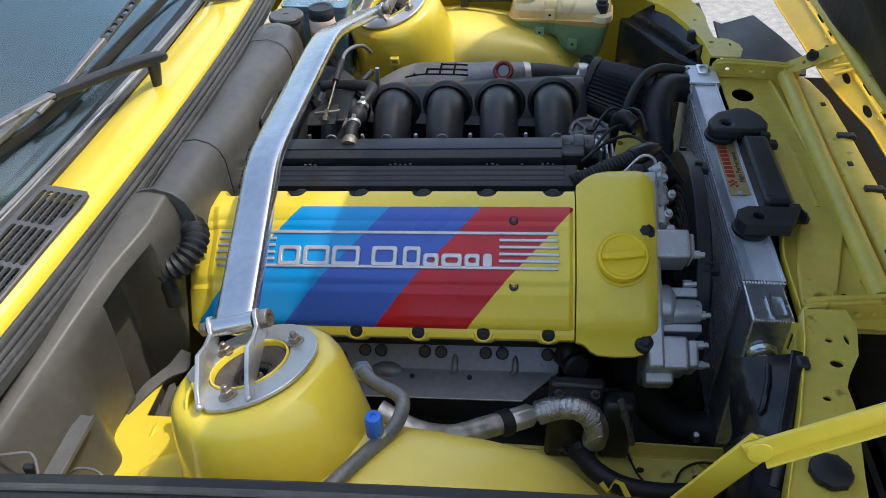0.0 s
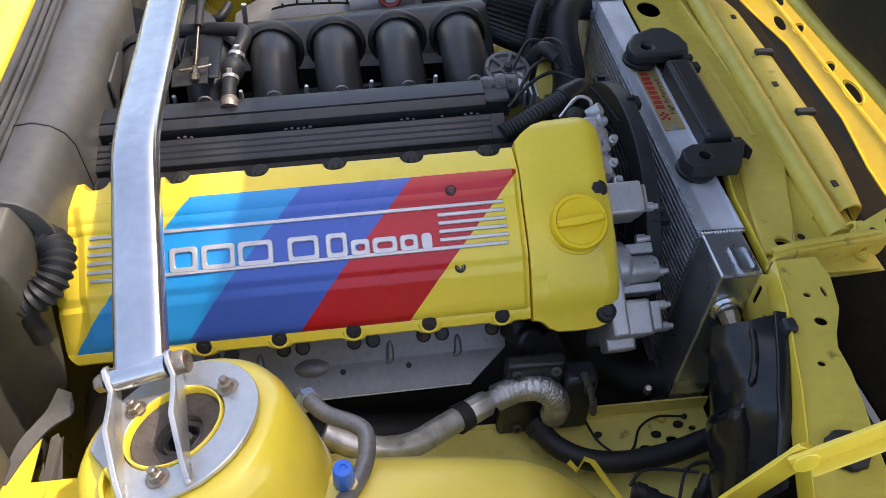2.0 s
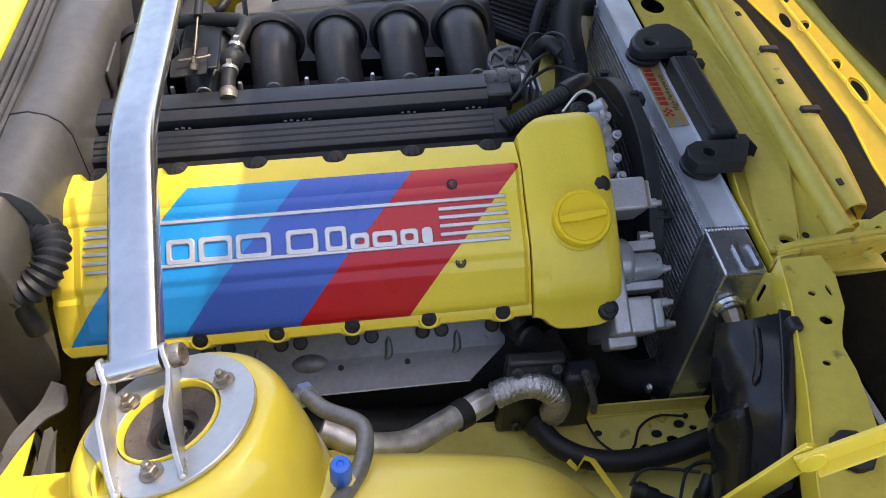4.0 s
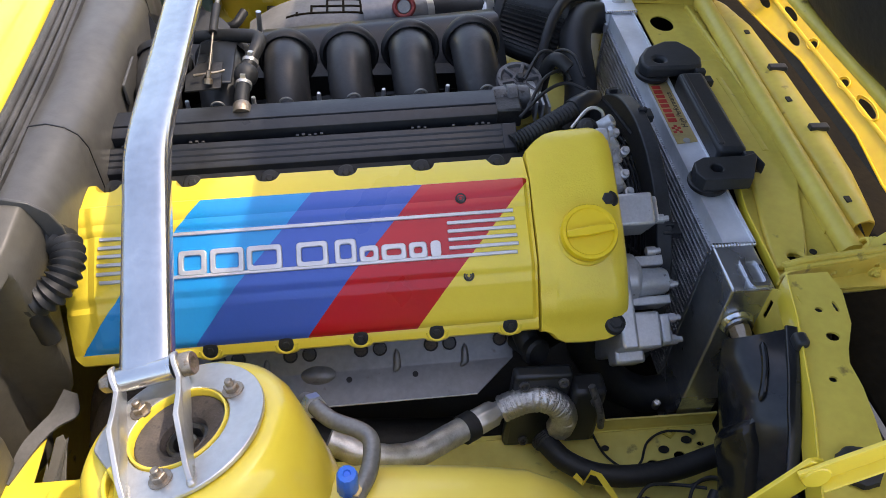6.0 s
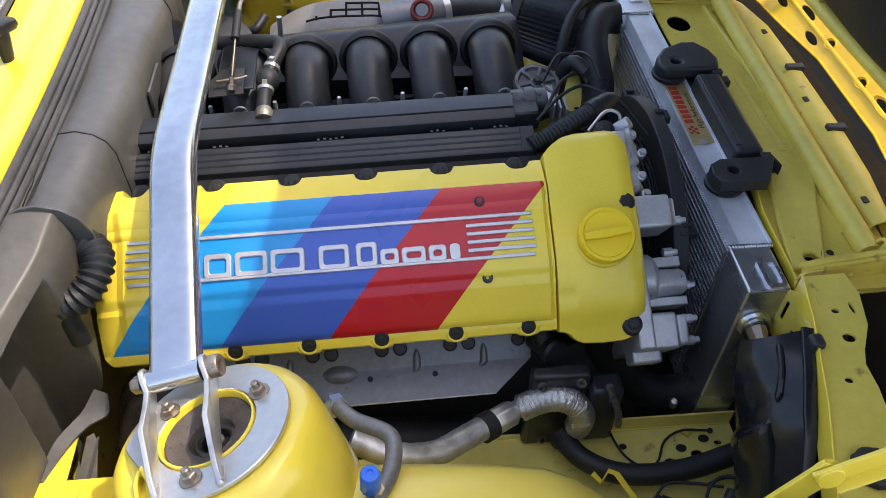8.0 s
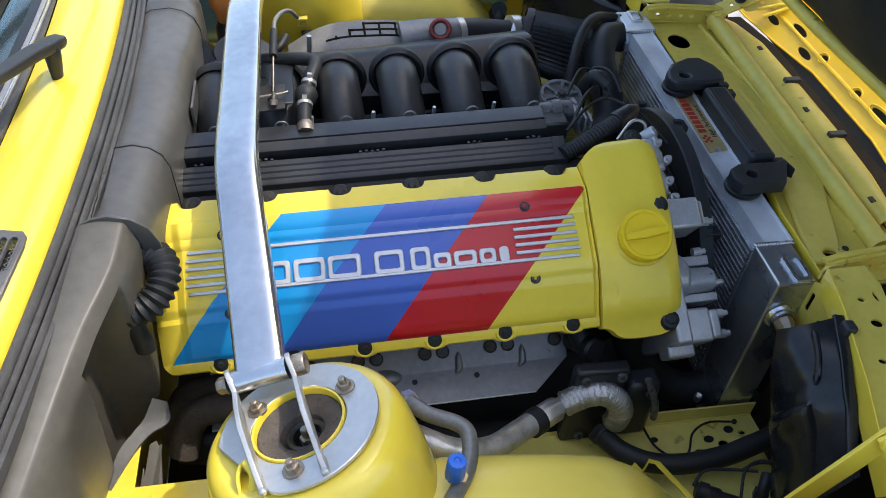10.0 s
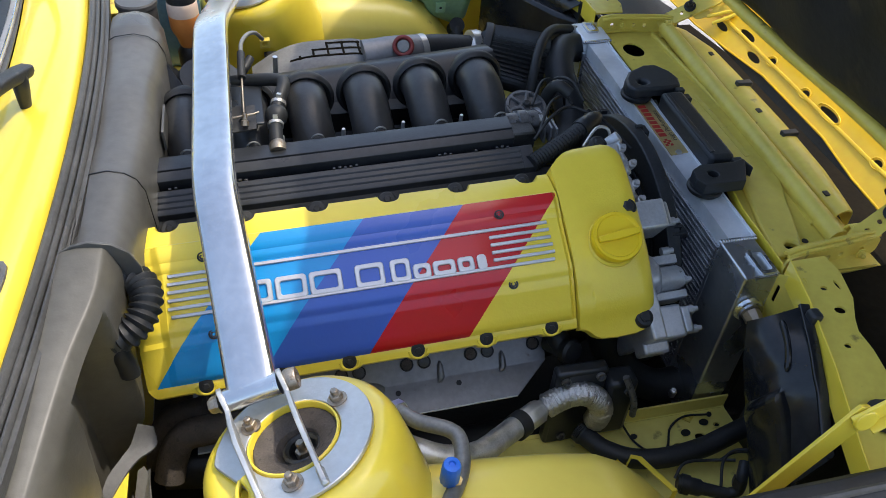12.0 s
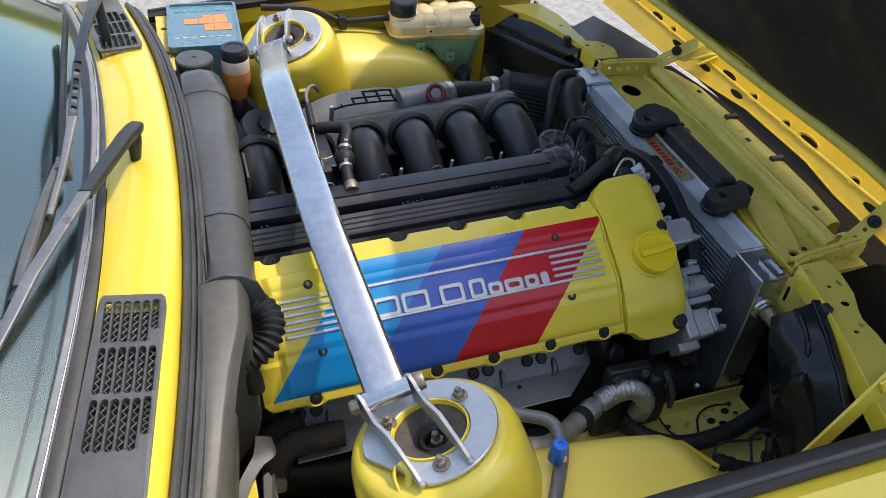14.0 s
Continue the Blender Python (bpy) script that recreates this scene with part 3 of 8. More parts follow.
# chassis rails beside the engine, with their holes
for side in (-1, 1):
    def yy(y):
        return y if side < 0 else 2 * YC - y
    holes = [circle(0.405, -0.458, 0.006, 12, 0.004), circle(0.452, -0.412, 0.006, 12, 0.004), circle(0.532, -0.462, 0.009, 14, 0.006), circle(0.575, -0.452, 0.009, 14, 0.0065), circle(0.50, -0.566, 0.011, 14, 0.008),
             circle(0.405, -0.575, 0.010, 14, 0.007), circle(0.612, -0.436, 0.006, 12, 0.004), circle(0.56, -0.575, 0.009, 12), circle(0.30, -0.465, 0.005, 10), circle(0.23, -0.470, 0.005, 10)]
    rail = [(0.05, -0.405), (0.64, -0.405), (0.64, -0.62), (0.05, -0.62)]
    bm = prism([(x, yy(y)) for x, y in rail], [[(x, yy(y)) for x, y in h] for h in holes], 0.003, pose(0, 0, 0.515), lift=lambda x, y: 0.02 * max(0, (-0.50 - (y if y < YC else 2 * YC - y)) / 0.1) - 0.02)
    r = part("chassis_rail", bm, rail_yellow, body, "dusty yellow chassis rail with punched holes", smooth=0)
    part("rail_flange", box((0.42, min(yy(-0.405), yy(-0.402)), 0.44), (0.64, max(yy(-0.405), yy(-0.402)), 0.528)), rail_yellow, r)
    # black sheet added so the rail's holes look shaded inside
    part("rail_shade_sheet", box((0.06, min(yy(-0.41), yy(-0.60)), 0.455), (0.63, max(yy(-0.41), yy(-0.60)), 0.46)), oily_shade, r)
    part("rail_wall", box((0.05, min(yy(-0.407), yy(-0.40)), 0.30), (0.64, max(yy(-0.407), yy(-0.40)), 0.50)), rail_yellow, r)
# dark oval discs stand for the shade in the near rail's holes
for x, y, r in ((0.467, -0.434, 0.006), (0.553, -0.443, 0.008), (0.591, -0.430, 0.008), (0.649, -0.417, 0.006), (0.605, -0.497, 0.010)):
    part("punched_hole_shade", lathe([(r, 0), (r, 0.0012), (0, 0.0012)], pose(x, y, 0.5005 + 0.2 * max(0, -0.50 - y) * 1.0) @ Matrix.Diagonal((1, 0.75, 1, 1)), 16), oily_shade, body)
# stamped diamond on the near rail
bm = prism([(-0.011, 0), (0, -0.009), (0.011, 0), (0, 0.009)], [circle(0, 0, 0.004, 8)], 0.002, pose(0.569, -0.417, 0.4995))
part("stamped_clip", bm, yellow_dusty_shaded, body)

# apron between near tower and bulkhead, with its slot
bm = prism([(-0.330, -0.515), (-0.287, -0.505), (-0.272, -0.462), (-0.264, -0.450), (-0.258, -0.453), (-0.2585, -0.5125), (-0.170, -0.5115), (-0.170, -0.580), (-0.184, -0.589), (-0.192, -0.594), (-0.197, -0.612), (-0.197, -0.74), (-0.330, -0.74)],
           [], 0.003, pose(0, 0, 0.660))
part("apron_plate", bm, yellow, body, "yellow apron plate with a square cut-out", bevel=0.0008)
part("apron_lower", patch(lambda x, y: (x, y, 0.640), [-0.20, -0.10], [-0.74, -0.58], 0.003), yellow_dusty_shaded, body)
part("apron_bead", sweep([(-0.2365, -0.518, 0.6600), (-0.2375, -0.535, 0.6625), (-0.2400, -0.560, 0.6600)], circle(0, 0, 0.0040, 10), scale=[0.5, 1.0, 0.4]), yellow, body)
# grey forked bracket that stands in the cut-out
bm = prism([(-0.2575, 0.0), (-0.2575, 0.006), (-0.2545, 0.030), (-0.2525, 0.022), (-0.2480, 0.058), (-0.2400, 0.062), (-0.2340, 0.050), (-0.2300, 0.0)], [], 0.003, axes((0, -0.508, 0.640), (1, 0, 0), (0, 0.85, 0.30)))
part("slot_bracket", bm, cover_plastic, body, "brown-grey forked bracket", bevel=0.0008)
part("bracket_web", patch(lambda u, v: (-0.2480 + 0.012 * u + 0.004 * v, -0.508 + 0.052 * v, 0.640 + 0.014 * v + 0.010 * u), span(0, 1, 3), span(0, 1, 4), 0.002), pipe_grey, body)

# outer wings and their seals
def wing_rise(x):
    """How the wing's top edge rises and falls along the car."""
    return -0.016 + 0.065 * x - 0.054 * x * x


for side in (-1, 1):
    def yy(y):
        return y if side < 0 else 2 * YC - y
    part("outer_wing", patch(lambda u, x: (x, yy(lerp(u, ((0, -0.760), (0.12, -0.765), (0.22, -0.783), (0.6, -0.823), (1, -0.843)))), lerp(u, ((0, 0.835), (0.12, 0.868), (0.22, 0.872), (0.6, 0.83), (1, 0.25))) + wing_rise(x)),
                             [0, 0.06, 0.12, 0.17, 0.22, 0.35, 0.5, 0.6, 0.8, 1.0], span(-0.42, 0.90 if side < 0 else 0.66, 24), 0.003, direction=(0, 0, -1)), yellow, body, "yellow outer wing")
    seal = tagged(new("wing_seal"), "black rubber seal along the wing edge", "seal")
    part("lip", sweep([(x, yy(-0.756), 0.882 + wing_rise(x)) for x in span(-0.33, 0.66, 30)], [(-0.016, -0.010), (0.012, -0.010), (0.014, 0.004), (0.004, 0.010), (-0.012, 0.009), (-0.018, 0.002)]), rubber, seal)
    part("groove_strip", sweep([(x, yy(-0.760), 0.8935 + wing_rise(x)) for x in span(-0.33, 0.66, 30)], circle(0, 0, 0.004, 8)), grey_rubber, seal)

# front: lock panel, headlamp panels, grille top
SL = 0.800
outline = [(0.655, 0.345), (0.655, 0.12), (0.672, 0.09), (0.690, 0.05), (0.692, -0.15), (0.662, -0.20), (0.652, -0.26), (0.648, -0.40), (0.800, -0.40), (0.800, -0.2), (0.800, 0.15), (0.800, 0.28), (0.800, 0.345)]
bm = prism(outline, [circle(0.690, 0.250, 0.021, 20, 0.027), circle(0.6865, -0.343, 0.011, 16, 0.009)], 0.003, pose(0, 0, SL - 0.013))
part("lock_panel", bm, yellow_dusty_shaded, body, "dull yellow front cross panel")
part("lock_panel_lip", sweep([(x - 0.001, y, SL - 0.006) for x, y in ((0.690, 0.05), (0.692, -0.15), (0.662, -0.20), (0.652, -0.26), (0.648, -0.40))], rrect(-0.0012, -0.009, 0.0012, 0.009, 0.001)), yellow, body)
# the pressed field that stands proud of the panel, and the curved ramp at its near end
part("lock_panel_field", prism([(0.700, 0.115), (0.742, 0.118), (0.752, 0.10), (0.757, 0.06), (0.761, -0.14), (0.758, -0.18), (0.749, -0.212), (0.735, -0.252), (0.720, -0.297), (0.703, -0.345), (0.697, -0.362), (0.652, -0.362), (0.656, -0.334), (0.664, -0.285), (0.672, -0.253), (0.684, -0.20), (0.700, -0.16)],
                               [circle(0.6865, -0.343, 0.0105, 16, 0.0085)], 0.009, pose(0, 0, SL - 0.011)), yellow_dusty_shaded, body, bevel=0.004, seg=3)
# black disc painted as the shade of a hole
part("panel_hole_shade", lathe([(0.0050, 0), (0.0050, 0.0008), (0, 0.0008)], pose(0.7185, -0.331, SL - 0.0098), 14), oily_shade, body)
part("lock_panel_bead", sweep(smooth_path([(0.728, 0.06, SL - 0.003), (0.731, -0.02, SL - 0.003), (0.732, -0.13, SL - 0.003)], 6), circle(0, 0, 0.006, 10, 0.0025)), yellow_dusty_shaded, body)
part("lock_panel_edge", sweep(smooth_path([(0.752, 0.30, SL - 0.008), (0.758, 0.1, SL - 0.006), (0.760, -0.15, SL - 0.006), (0.752, -0.30, SL - 0.008)], 6), rrect(-0.004, -0.006, 0.004, 0.006, 0.003)), yellow_dusty_shaded, body)
part("lock_panel_face", patch(lambda u, y: (0.801 + lerp(u, ((0, 0), (0.3, 0.002), (1, 0.006))), y, SL - 0.012 - 0.10 * u), span(0, 1, 4), span(-0.40, 0.345, 12), 0.003, direction=(1, 0, 0)), yellow_dusty_shaded, body)
# second cross member, with slots and clips, in front of the tube
MY = [0.335, 0.30, 0.20, 0.05, -0.10, -0.20, -0.27, -0.30]


def member(y, k):
    """k: 0 beside the tube, over the crown, to 1 at the rolled front edge."""
    w = lerp(y, ((-0.30, 0.030), (-0.22, 0.046), (-0.10, 0.052), (0.15, 0.050), (0.335, 0.030)))
    x0 = lerp(y, ((-0.30, 0.786), (0.335, 0.797)))
    return (x0 + w * lerp(k, ((0, 0), (0.15, 0.02), (0.85, 0.92), (1, 1.0))), y, SL + lerp(k, ((0, -0.016), (0.12, 0.004), (0.3, 0.010), (0.55, 0.013), (0.8, 0.010), (0.92, 0.001), (1, -0.022))) - 0.020 * max(0, (y - 0.2) / 0.13) ** 2)


bm = patch(member, MY, [0, 0.06, 0.12, 0.2, 0.3, 0.42, 0.55, 0.7, 0.8, 0.87, 0.92, 0.97, 1.0], 0.003, direction=(0, 0, -1))
front = part("front_cross_member", bm, yellow_dusty_shaded, body, "dull yellow cross member", smooth=50)
for y, k in ((0.176, 0.5), (-0.023, 0.40), (-0.255, 0.3)):
    p = Vector(member(y, k))
    # black block laid on as the slot's shade
    part("slot", prism(rrect(-0.004, -0.006, 0.004, 0.006, 0.001), [], 0.002, axes((p.x, p.y, p.z - 0.0005), (1, 0, 0), (0, 1, 0))), oily_shade, front)
for y in (0.064, -0.098):
    p = Vector(member(y, 0.6))
    bm = box((p.x - 0.013, y - 0.007, p.z - 0.004), (p.x + 0.016, y + 0.005, p.z + 0.006))
    box((p.x + 0.010, y - 0.004, p.z - 0.020), (p.x + 0.020, y + 0.004, p.z + 0.002), None, bm)
    part("clip", bm, black_plastic, front, bevel=0.0015)
# dark brown sheets paint the shaded gap in front of the cross member
part("nose_shade_slope", patch(lambda u, y: (0.800 + 0.062 * u, y, SL - 0.045 - 0.05 * u - 0.03 * u * u), span(0, 1, 5), span(-0.46, 0.36, 16), 0.004), shade_brown, body, "dark brown slope painting the shade before the cross member")
part("nose_shade_sheet", prism([(0.80, -0.76), (0.95, -0.72), (0.98, -0.3), (0.98, 0.0), (0.955, 0.2), (0.915, 0.43), (0.80, 0.43)], [], 0.004, pose(0, 0, 0.735)), shade_brown, body, "dark brown sheet painting the shade below the bonnet strip")
# black walls added where only shade shows behind the nose
part("nose_shade_wall", box((0.800, -0.46, 0.30), (0.808, 0.36, SL - 0.05)), oily_shade, body)
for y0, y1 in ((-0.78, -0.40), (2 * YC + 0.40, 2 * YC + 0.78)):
    part("corner_shade_wall", box((0.70, y0, 0.30), (0.708, y1, 0.70)), oily_shade, body)
# dark lamp surrounds outside the cross member, the near one in shade brown
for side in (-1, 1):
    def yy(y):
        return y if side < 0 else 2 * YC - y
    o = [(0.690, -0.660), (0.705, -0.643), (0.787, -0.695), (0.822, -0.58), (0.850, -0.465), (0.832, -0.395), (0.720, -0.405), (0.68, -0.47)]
    part("lamp_surround", prism([(x, yy(y)) for x, y in o], [], 0.006, pose(0, 0, 0.785)), shade_brown if side < 0 else black_plastic, body, "dark plastic lamp surround", bevel=0.002)
    # black sheet added to paint the shade behind each lamp
    part("lamp_gap_shade", box((0.66, min(yy(-0.74), yy(-0.41)), 0.55), (0.668, max(yy(-0.74), yy(-0.41)), 0.80)), oily_shade, body)


def headlamp_panel(side):
    def yy(y):
        return y if side < 0 else 2 * YC - y
    o = [(0.635, -0.395), (0.695, -0.395), (0.706, -0.430), (0.703, -0.454), (0.685, -0.479), (0.657, -0.486), (0.653, -0.554), (0.656, -0.594), (0.650, -0.644), (0.628, -0.714), (0.520, -0.714), (0.555, -0.664), (0.585, -0.614), (0.606, -0.554), (0.620, -0.504), (0.632, -0.454)] if side > 0 else [(0.637, -0.400), (0.692, -0.398), (0.696, -0.430), (0.684, -0.478), (0.664, -0.512), (0.656, -0.531), (0.656, -0.562), (0.650, -0.60), (0.639, -0.655), (0.625, -0.74), (0.535, -0.74), (0.561, -0.662), (0.591, -0.578), (0.622, -0.47)]
    h = [circle(0.654, -0.494, 0.008, 14, 0.0065), circle(0.655, -0.455, 0.005, 10, 0.004), circle(0.677, -0.452, 0.003, 8, 0.009), circle(0.628, -0.55, 0.005, 10, 0.004)]
    if side > 0:
        h = [circle(0.648, -0.462, 0.006, 12, 0.005), circle(0.684, -0.452, 0.003, 8, 0.008), circle(0.630, -0.575, 0.005, 10, 0.004)]
    bm = prism([(x, yy(y)) for x, y in o], [[(x, yy(y)) for x, y in q] for q in h], 0.003, pose(0, 0, 0.824))
    p = part("headlamp_panel", bm, yellow_dusty_shaded, body, "yellow headlamp mounting panel")
    part("panel_flange", sweep([(x, yy(y), 0.815) for x, y in (((0.637, -0.402), (0.622, -0.47), (0.591, -0.578), (0.561, -0.662), (0.535, -0.74)) if side < 0 else ((0.635, -0.395), (0.632, -0.454), (0.620, -0.504), (0.606, -0.554), (0.585, -0.614), (0.555, -0.664)))], rrect(-0.0012, -0.022, 0.0012, 0.016, 0.001)), yellow, p)
    bm = prism([(-0.035, -0.055), (0.03, -0.055), (0.03, 0.05), (0.01, 0.055), (-0.035, 0.02)], [rrect(-0.022, -0.02, -0.016, 0.012, 0.002), rrect(0.004, -0.03, 0.009, -0.015, 0.002)], 0.002,
               axes((0.637, yy(-0.425), 0.775), (0.15, 1 if side > 0 else -1, 0), (0, 0, 1)))
    part("panel_gusset", bm, yellow_dusty_shaded, p)
    return p


hp = [headlamp_panel(-1), headlamp_panel(1)]
bm = lathe([(0.020, 0), (0.0235, 0.004), (0.022, 0.010), (0.015, 0.014), (0.0, 0.0145)], upto((0.603, -0.655, 0.826), (0, 0, 1)), 24, flute=0.08, teeth=9)
part("rubber_plug", bm, rubber, hp[0], "black rubber plug")

# bumper and grille tops past the front panel
bumper = thing("front_bumper", "dark grey plastic front bumper", "bumper", (0.95, YC, 0.45))
part("bumper_skin", patch(lambda u, v: (lerp(u, ((0, 0.74), (0.35, 0.95), (0.5, 0.99), (1, 1.0))) - 0.22 * (abs(v - YC) / 0.83) ** 4, v, lerp(u, ((0, 0.56), (0.35, 0.54), (0.5, 0.50), (1, 0.25)))), span(0, 1, 10), span(-0.86, 0.80, 30), 0.004), bumper_grey, bumper, smooth=50)

# black sheets added for the shade under the headlamp panels
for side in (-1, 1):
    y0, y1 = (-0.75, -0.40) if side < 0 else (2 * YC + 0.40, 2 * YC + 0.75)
    part("pocket_shade_sheet", box((0.640, y0, 0.600), (0.80, y1, 0.610)), oily_shade, body)
    part("gusset_shade_sheet", box((0.640, y0 if side < 0 else y0 - 0.02, 0.60), (0.800, y0 + 0.01 if side > 0 else y1 + 0.02, 0.61)), oily_shade, body)
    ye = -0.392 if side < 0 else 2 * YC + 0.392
    part("pocket_shade_side", box((0.655, ye - 0.003, 0.45), (0.80, ye + 0.003, 0.785)), oily_shade, body)

# ---- bonnet, opened forwards ----
LEANB = radians(20)
HA = Vector((-math.sin(LEANB), 0, math.cos(LEANB)))          # up along the open bonnet
HN = Vector((-math.cos(LEANB), 0, -math.sin(LEANB)))         # its underside looks this way
HO = Vector((0.900, YC, 0.765))
HL, HW = 1.197, 0.735
bonnet = thing("bonnet", "open yellow bonnet with a black lining inside", "bonnet", HO)


def hood(a, y, n=0.0):
    return HO + HA * a + Vector((0, y, 0)) + HN * n


def reach(y):
    """The bonnet's length; its unseen rear edge is shaped to place the shadow."""
    return HL + 0.33 * min(0.0, y) ** 2 - 0.30 * max(0.0, y) ** 2 - 0.5 * max(0.0, -y - 0.58) ** 2 - 0.17 * min(1.0, max(0.0, (y - 0.50) / 0.18)) ** 1.5


def skin(k, y):
    a = 0.135 + (reach(y) - 0.135) * k
    return hood(a, y * (1 - 0.06 * a), -0.024 - 0.03 * min(1, (a - 0.135) / 0.25) + 0.01 * (y / HW) ** 2)


part("skin", patch(skin, span(0, 1, 14), span(-HW, HW, 14), 0.002, direction=HN * -1), yellow, bonnet, "yellow outer skin")
HF = Vector((0.64, 0, 0.77)).normalized()                    # the front strip turns up towards the nose
FN = Vector((-HF.z, 0, HF.x))                                # its upper face
FO = Vector((0.888, YC, 0.845))
bmat = axes(FO, (0, 1, 0), HF)
hs = [circle(y - YC, -0.001, 0.025, 18, 0.0066) for y in (0.62, 0.50, 0.181, -0.097, -0.35, -0.55)]
hs += [circle(y - YC, -0.004, 0.0098, 14, 0.0066) for y in (0.42, 0.084, -0.028, -0.235, -0.45)]
hs += [circle(y - YC, -0.0215, 0.022, 16, 0.0066) for y in (0.375, 0.253, 0.126, -0.30, -0.41)]
lowb = [(-HW, -0.058), (-0.34, -0.052), (-0.20, -0.046), (-0.10, -0.034), (0.10, -0.033), (0.22, -0.046), (0.34, -0.056), (HW, -0.064)]
frame_bm = prism(lowb + [(HW, 0.030), (0.3, 0.046), (-0.3, 0.046), (-HW, 0.030)], hs, 0.002, bmat)
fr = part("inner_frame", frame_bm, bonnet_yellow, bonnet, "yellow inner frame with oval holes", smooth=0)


def strip(a, y, n=0.0):
    """A place on the front strip: a up along it, n out of its upper face."""
    return FO + HF * a + Vector((0, y, 0)) + FN * n


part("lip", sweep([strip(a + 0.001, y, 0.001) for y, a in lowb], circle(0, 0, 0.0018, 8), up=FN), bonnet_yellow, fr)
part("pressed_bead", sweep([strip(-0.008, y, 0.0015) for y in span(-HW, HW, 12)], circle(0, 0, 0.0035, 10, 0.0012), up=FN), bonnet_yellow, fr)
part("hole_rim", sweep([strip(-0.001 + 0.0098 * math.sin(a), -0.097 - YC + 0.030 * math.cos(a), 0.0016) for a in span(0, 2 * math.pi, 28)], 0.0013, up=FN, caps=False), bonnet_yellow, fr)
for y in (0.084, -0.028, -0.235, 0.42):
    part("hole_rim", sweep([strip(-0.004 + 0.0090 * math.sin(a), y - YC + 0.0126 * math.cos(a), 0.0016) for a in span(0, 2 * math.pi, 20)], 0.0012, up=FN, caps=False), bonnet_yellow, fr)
part("frame_bead", sweep([hood(0.146 - 0.03 * max(0, (abs(y) - 0.25) / 0.48), y, -0.004 + 0.004 * math.sin(y * 9)) for y in span(-HW, HW, 24)], circle(0, 0, 0.011, 12, 0.012), up=HN), yellow_dusty_shaded, fr)
# black backing added to give the frame's holes their shade
part("frame_shade_sheet", patch(lambda a, y: strip(a, y, -0.020), [-0.05, 0.03], span(-HW, HW, 6), 0.001, direction=(1, 0, 0)), oily_shade, fr)
for side in (-1, 1):
    part("side_frame", sweep([hood(a, side * (HW - 0.03), -0.004) for a in span(0.13, reach(HW) - 0.02, 8)], rrect(-0.03, -0.014, 0.03, 0.014, 0.008), up=HN), yellow, bonnet)
part("rear_frame", sweep([hood(reach(y) - 0.05, y, -0.004) for y in span(-HW + 0.05, HW - 0.05, 14)], rrect(-0.04, -0.014, 0.04, 0.014, 0.008), up=HN), yellow, bonnet)


def lining(k, y):
    a = 0.150 + (reach(y) - 0.09 - 0.150) * k
    wave = 0.014 * math.sin(y * 16 + 2 * math.sin(a * 9)) * math.exp(-((a - 0.5) / 0.3) ** 2) + 0.009 * math.sin(a * 42) * math.exp(-((y - 0.25) / 0.18) ** 2)
    edge = min(1.0, (a - 0.150) / 0.03, (1 - k) / 0.03, (HW - 0.055 - abs(y)) / 0.03)
    return hood(a, y, -0.012 + 0.016 * max(0, edge) + wave + 0.003 * noise.noise(Vector((a * 14, y * 14, 0.3))))


part("lining", patch(lining, span(0, 1, 60), span(-HW + 0.055, HW - 0.055, 70), 0.004, direction=HN * -1), insulation, bonnet, "black padded bonnet lining", smooth=60)

# hinges, cross tube, stay
tube = thing("bonnet_hinge_tube", "dull yellow steel tube with bonnet hinge brackets", "hinge", (0.77, YC, SL))
TF, TN = Vector((0.778, 0.300, 0.806)), Vector((0.762, -0.345, 0.800))
part("tube", sweep([TF, TN], circle(0, 0, 0.0155, 20)), yellow_dusty_shaded, tube, smooth=50)


def strap(a, b, w, th=0.004, holes=(0.3, 0.6), r=0.005, up=(0, 0, 1)):
    """A flat strap from a to b, standing on edge or lying, with holes."""
    a, b = Vector(a), Vector(b)
    L = (b - a).length
    return prism(rrect(-0.008, -w / 2, L + 0.008, w / 2, min(w * 0.45, 0.012)), [circle(L * h, 0, r, 12) for h in holes], th, axes(a, b - a, Vector(up)))


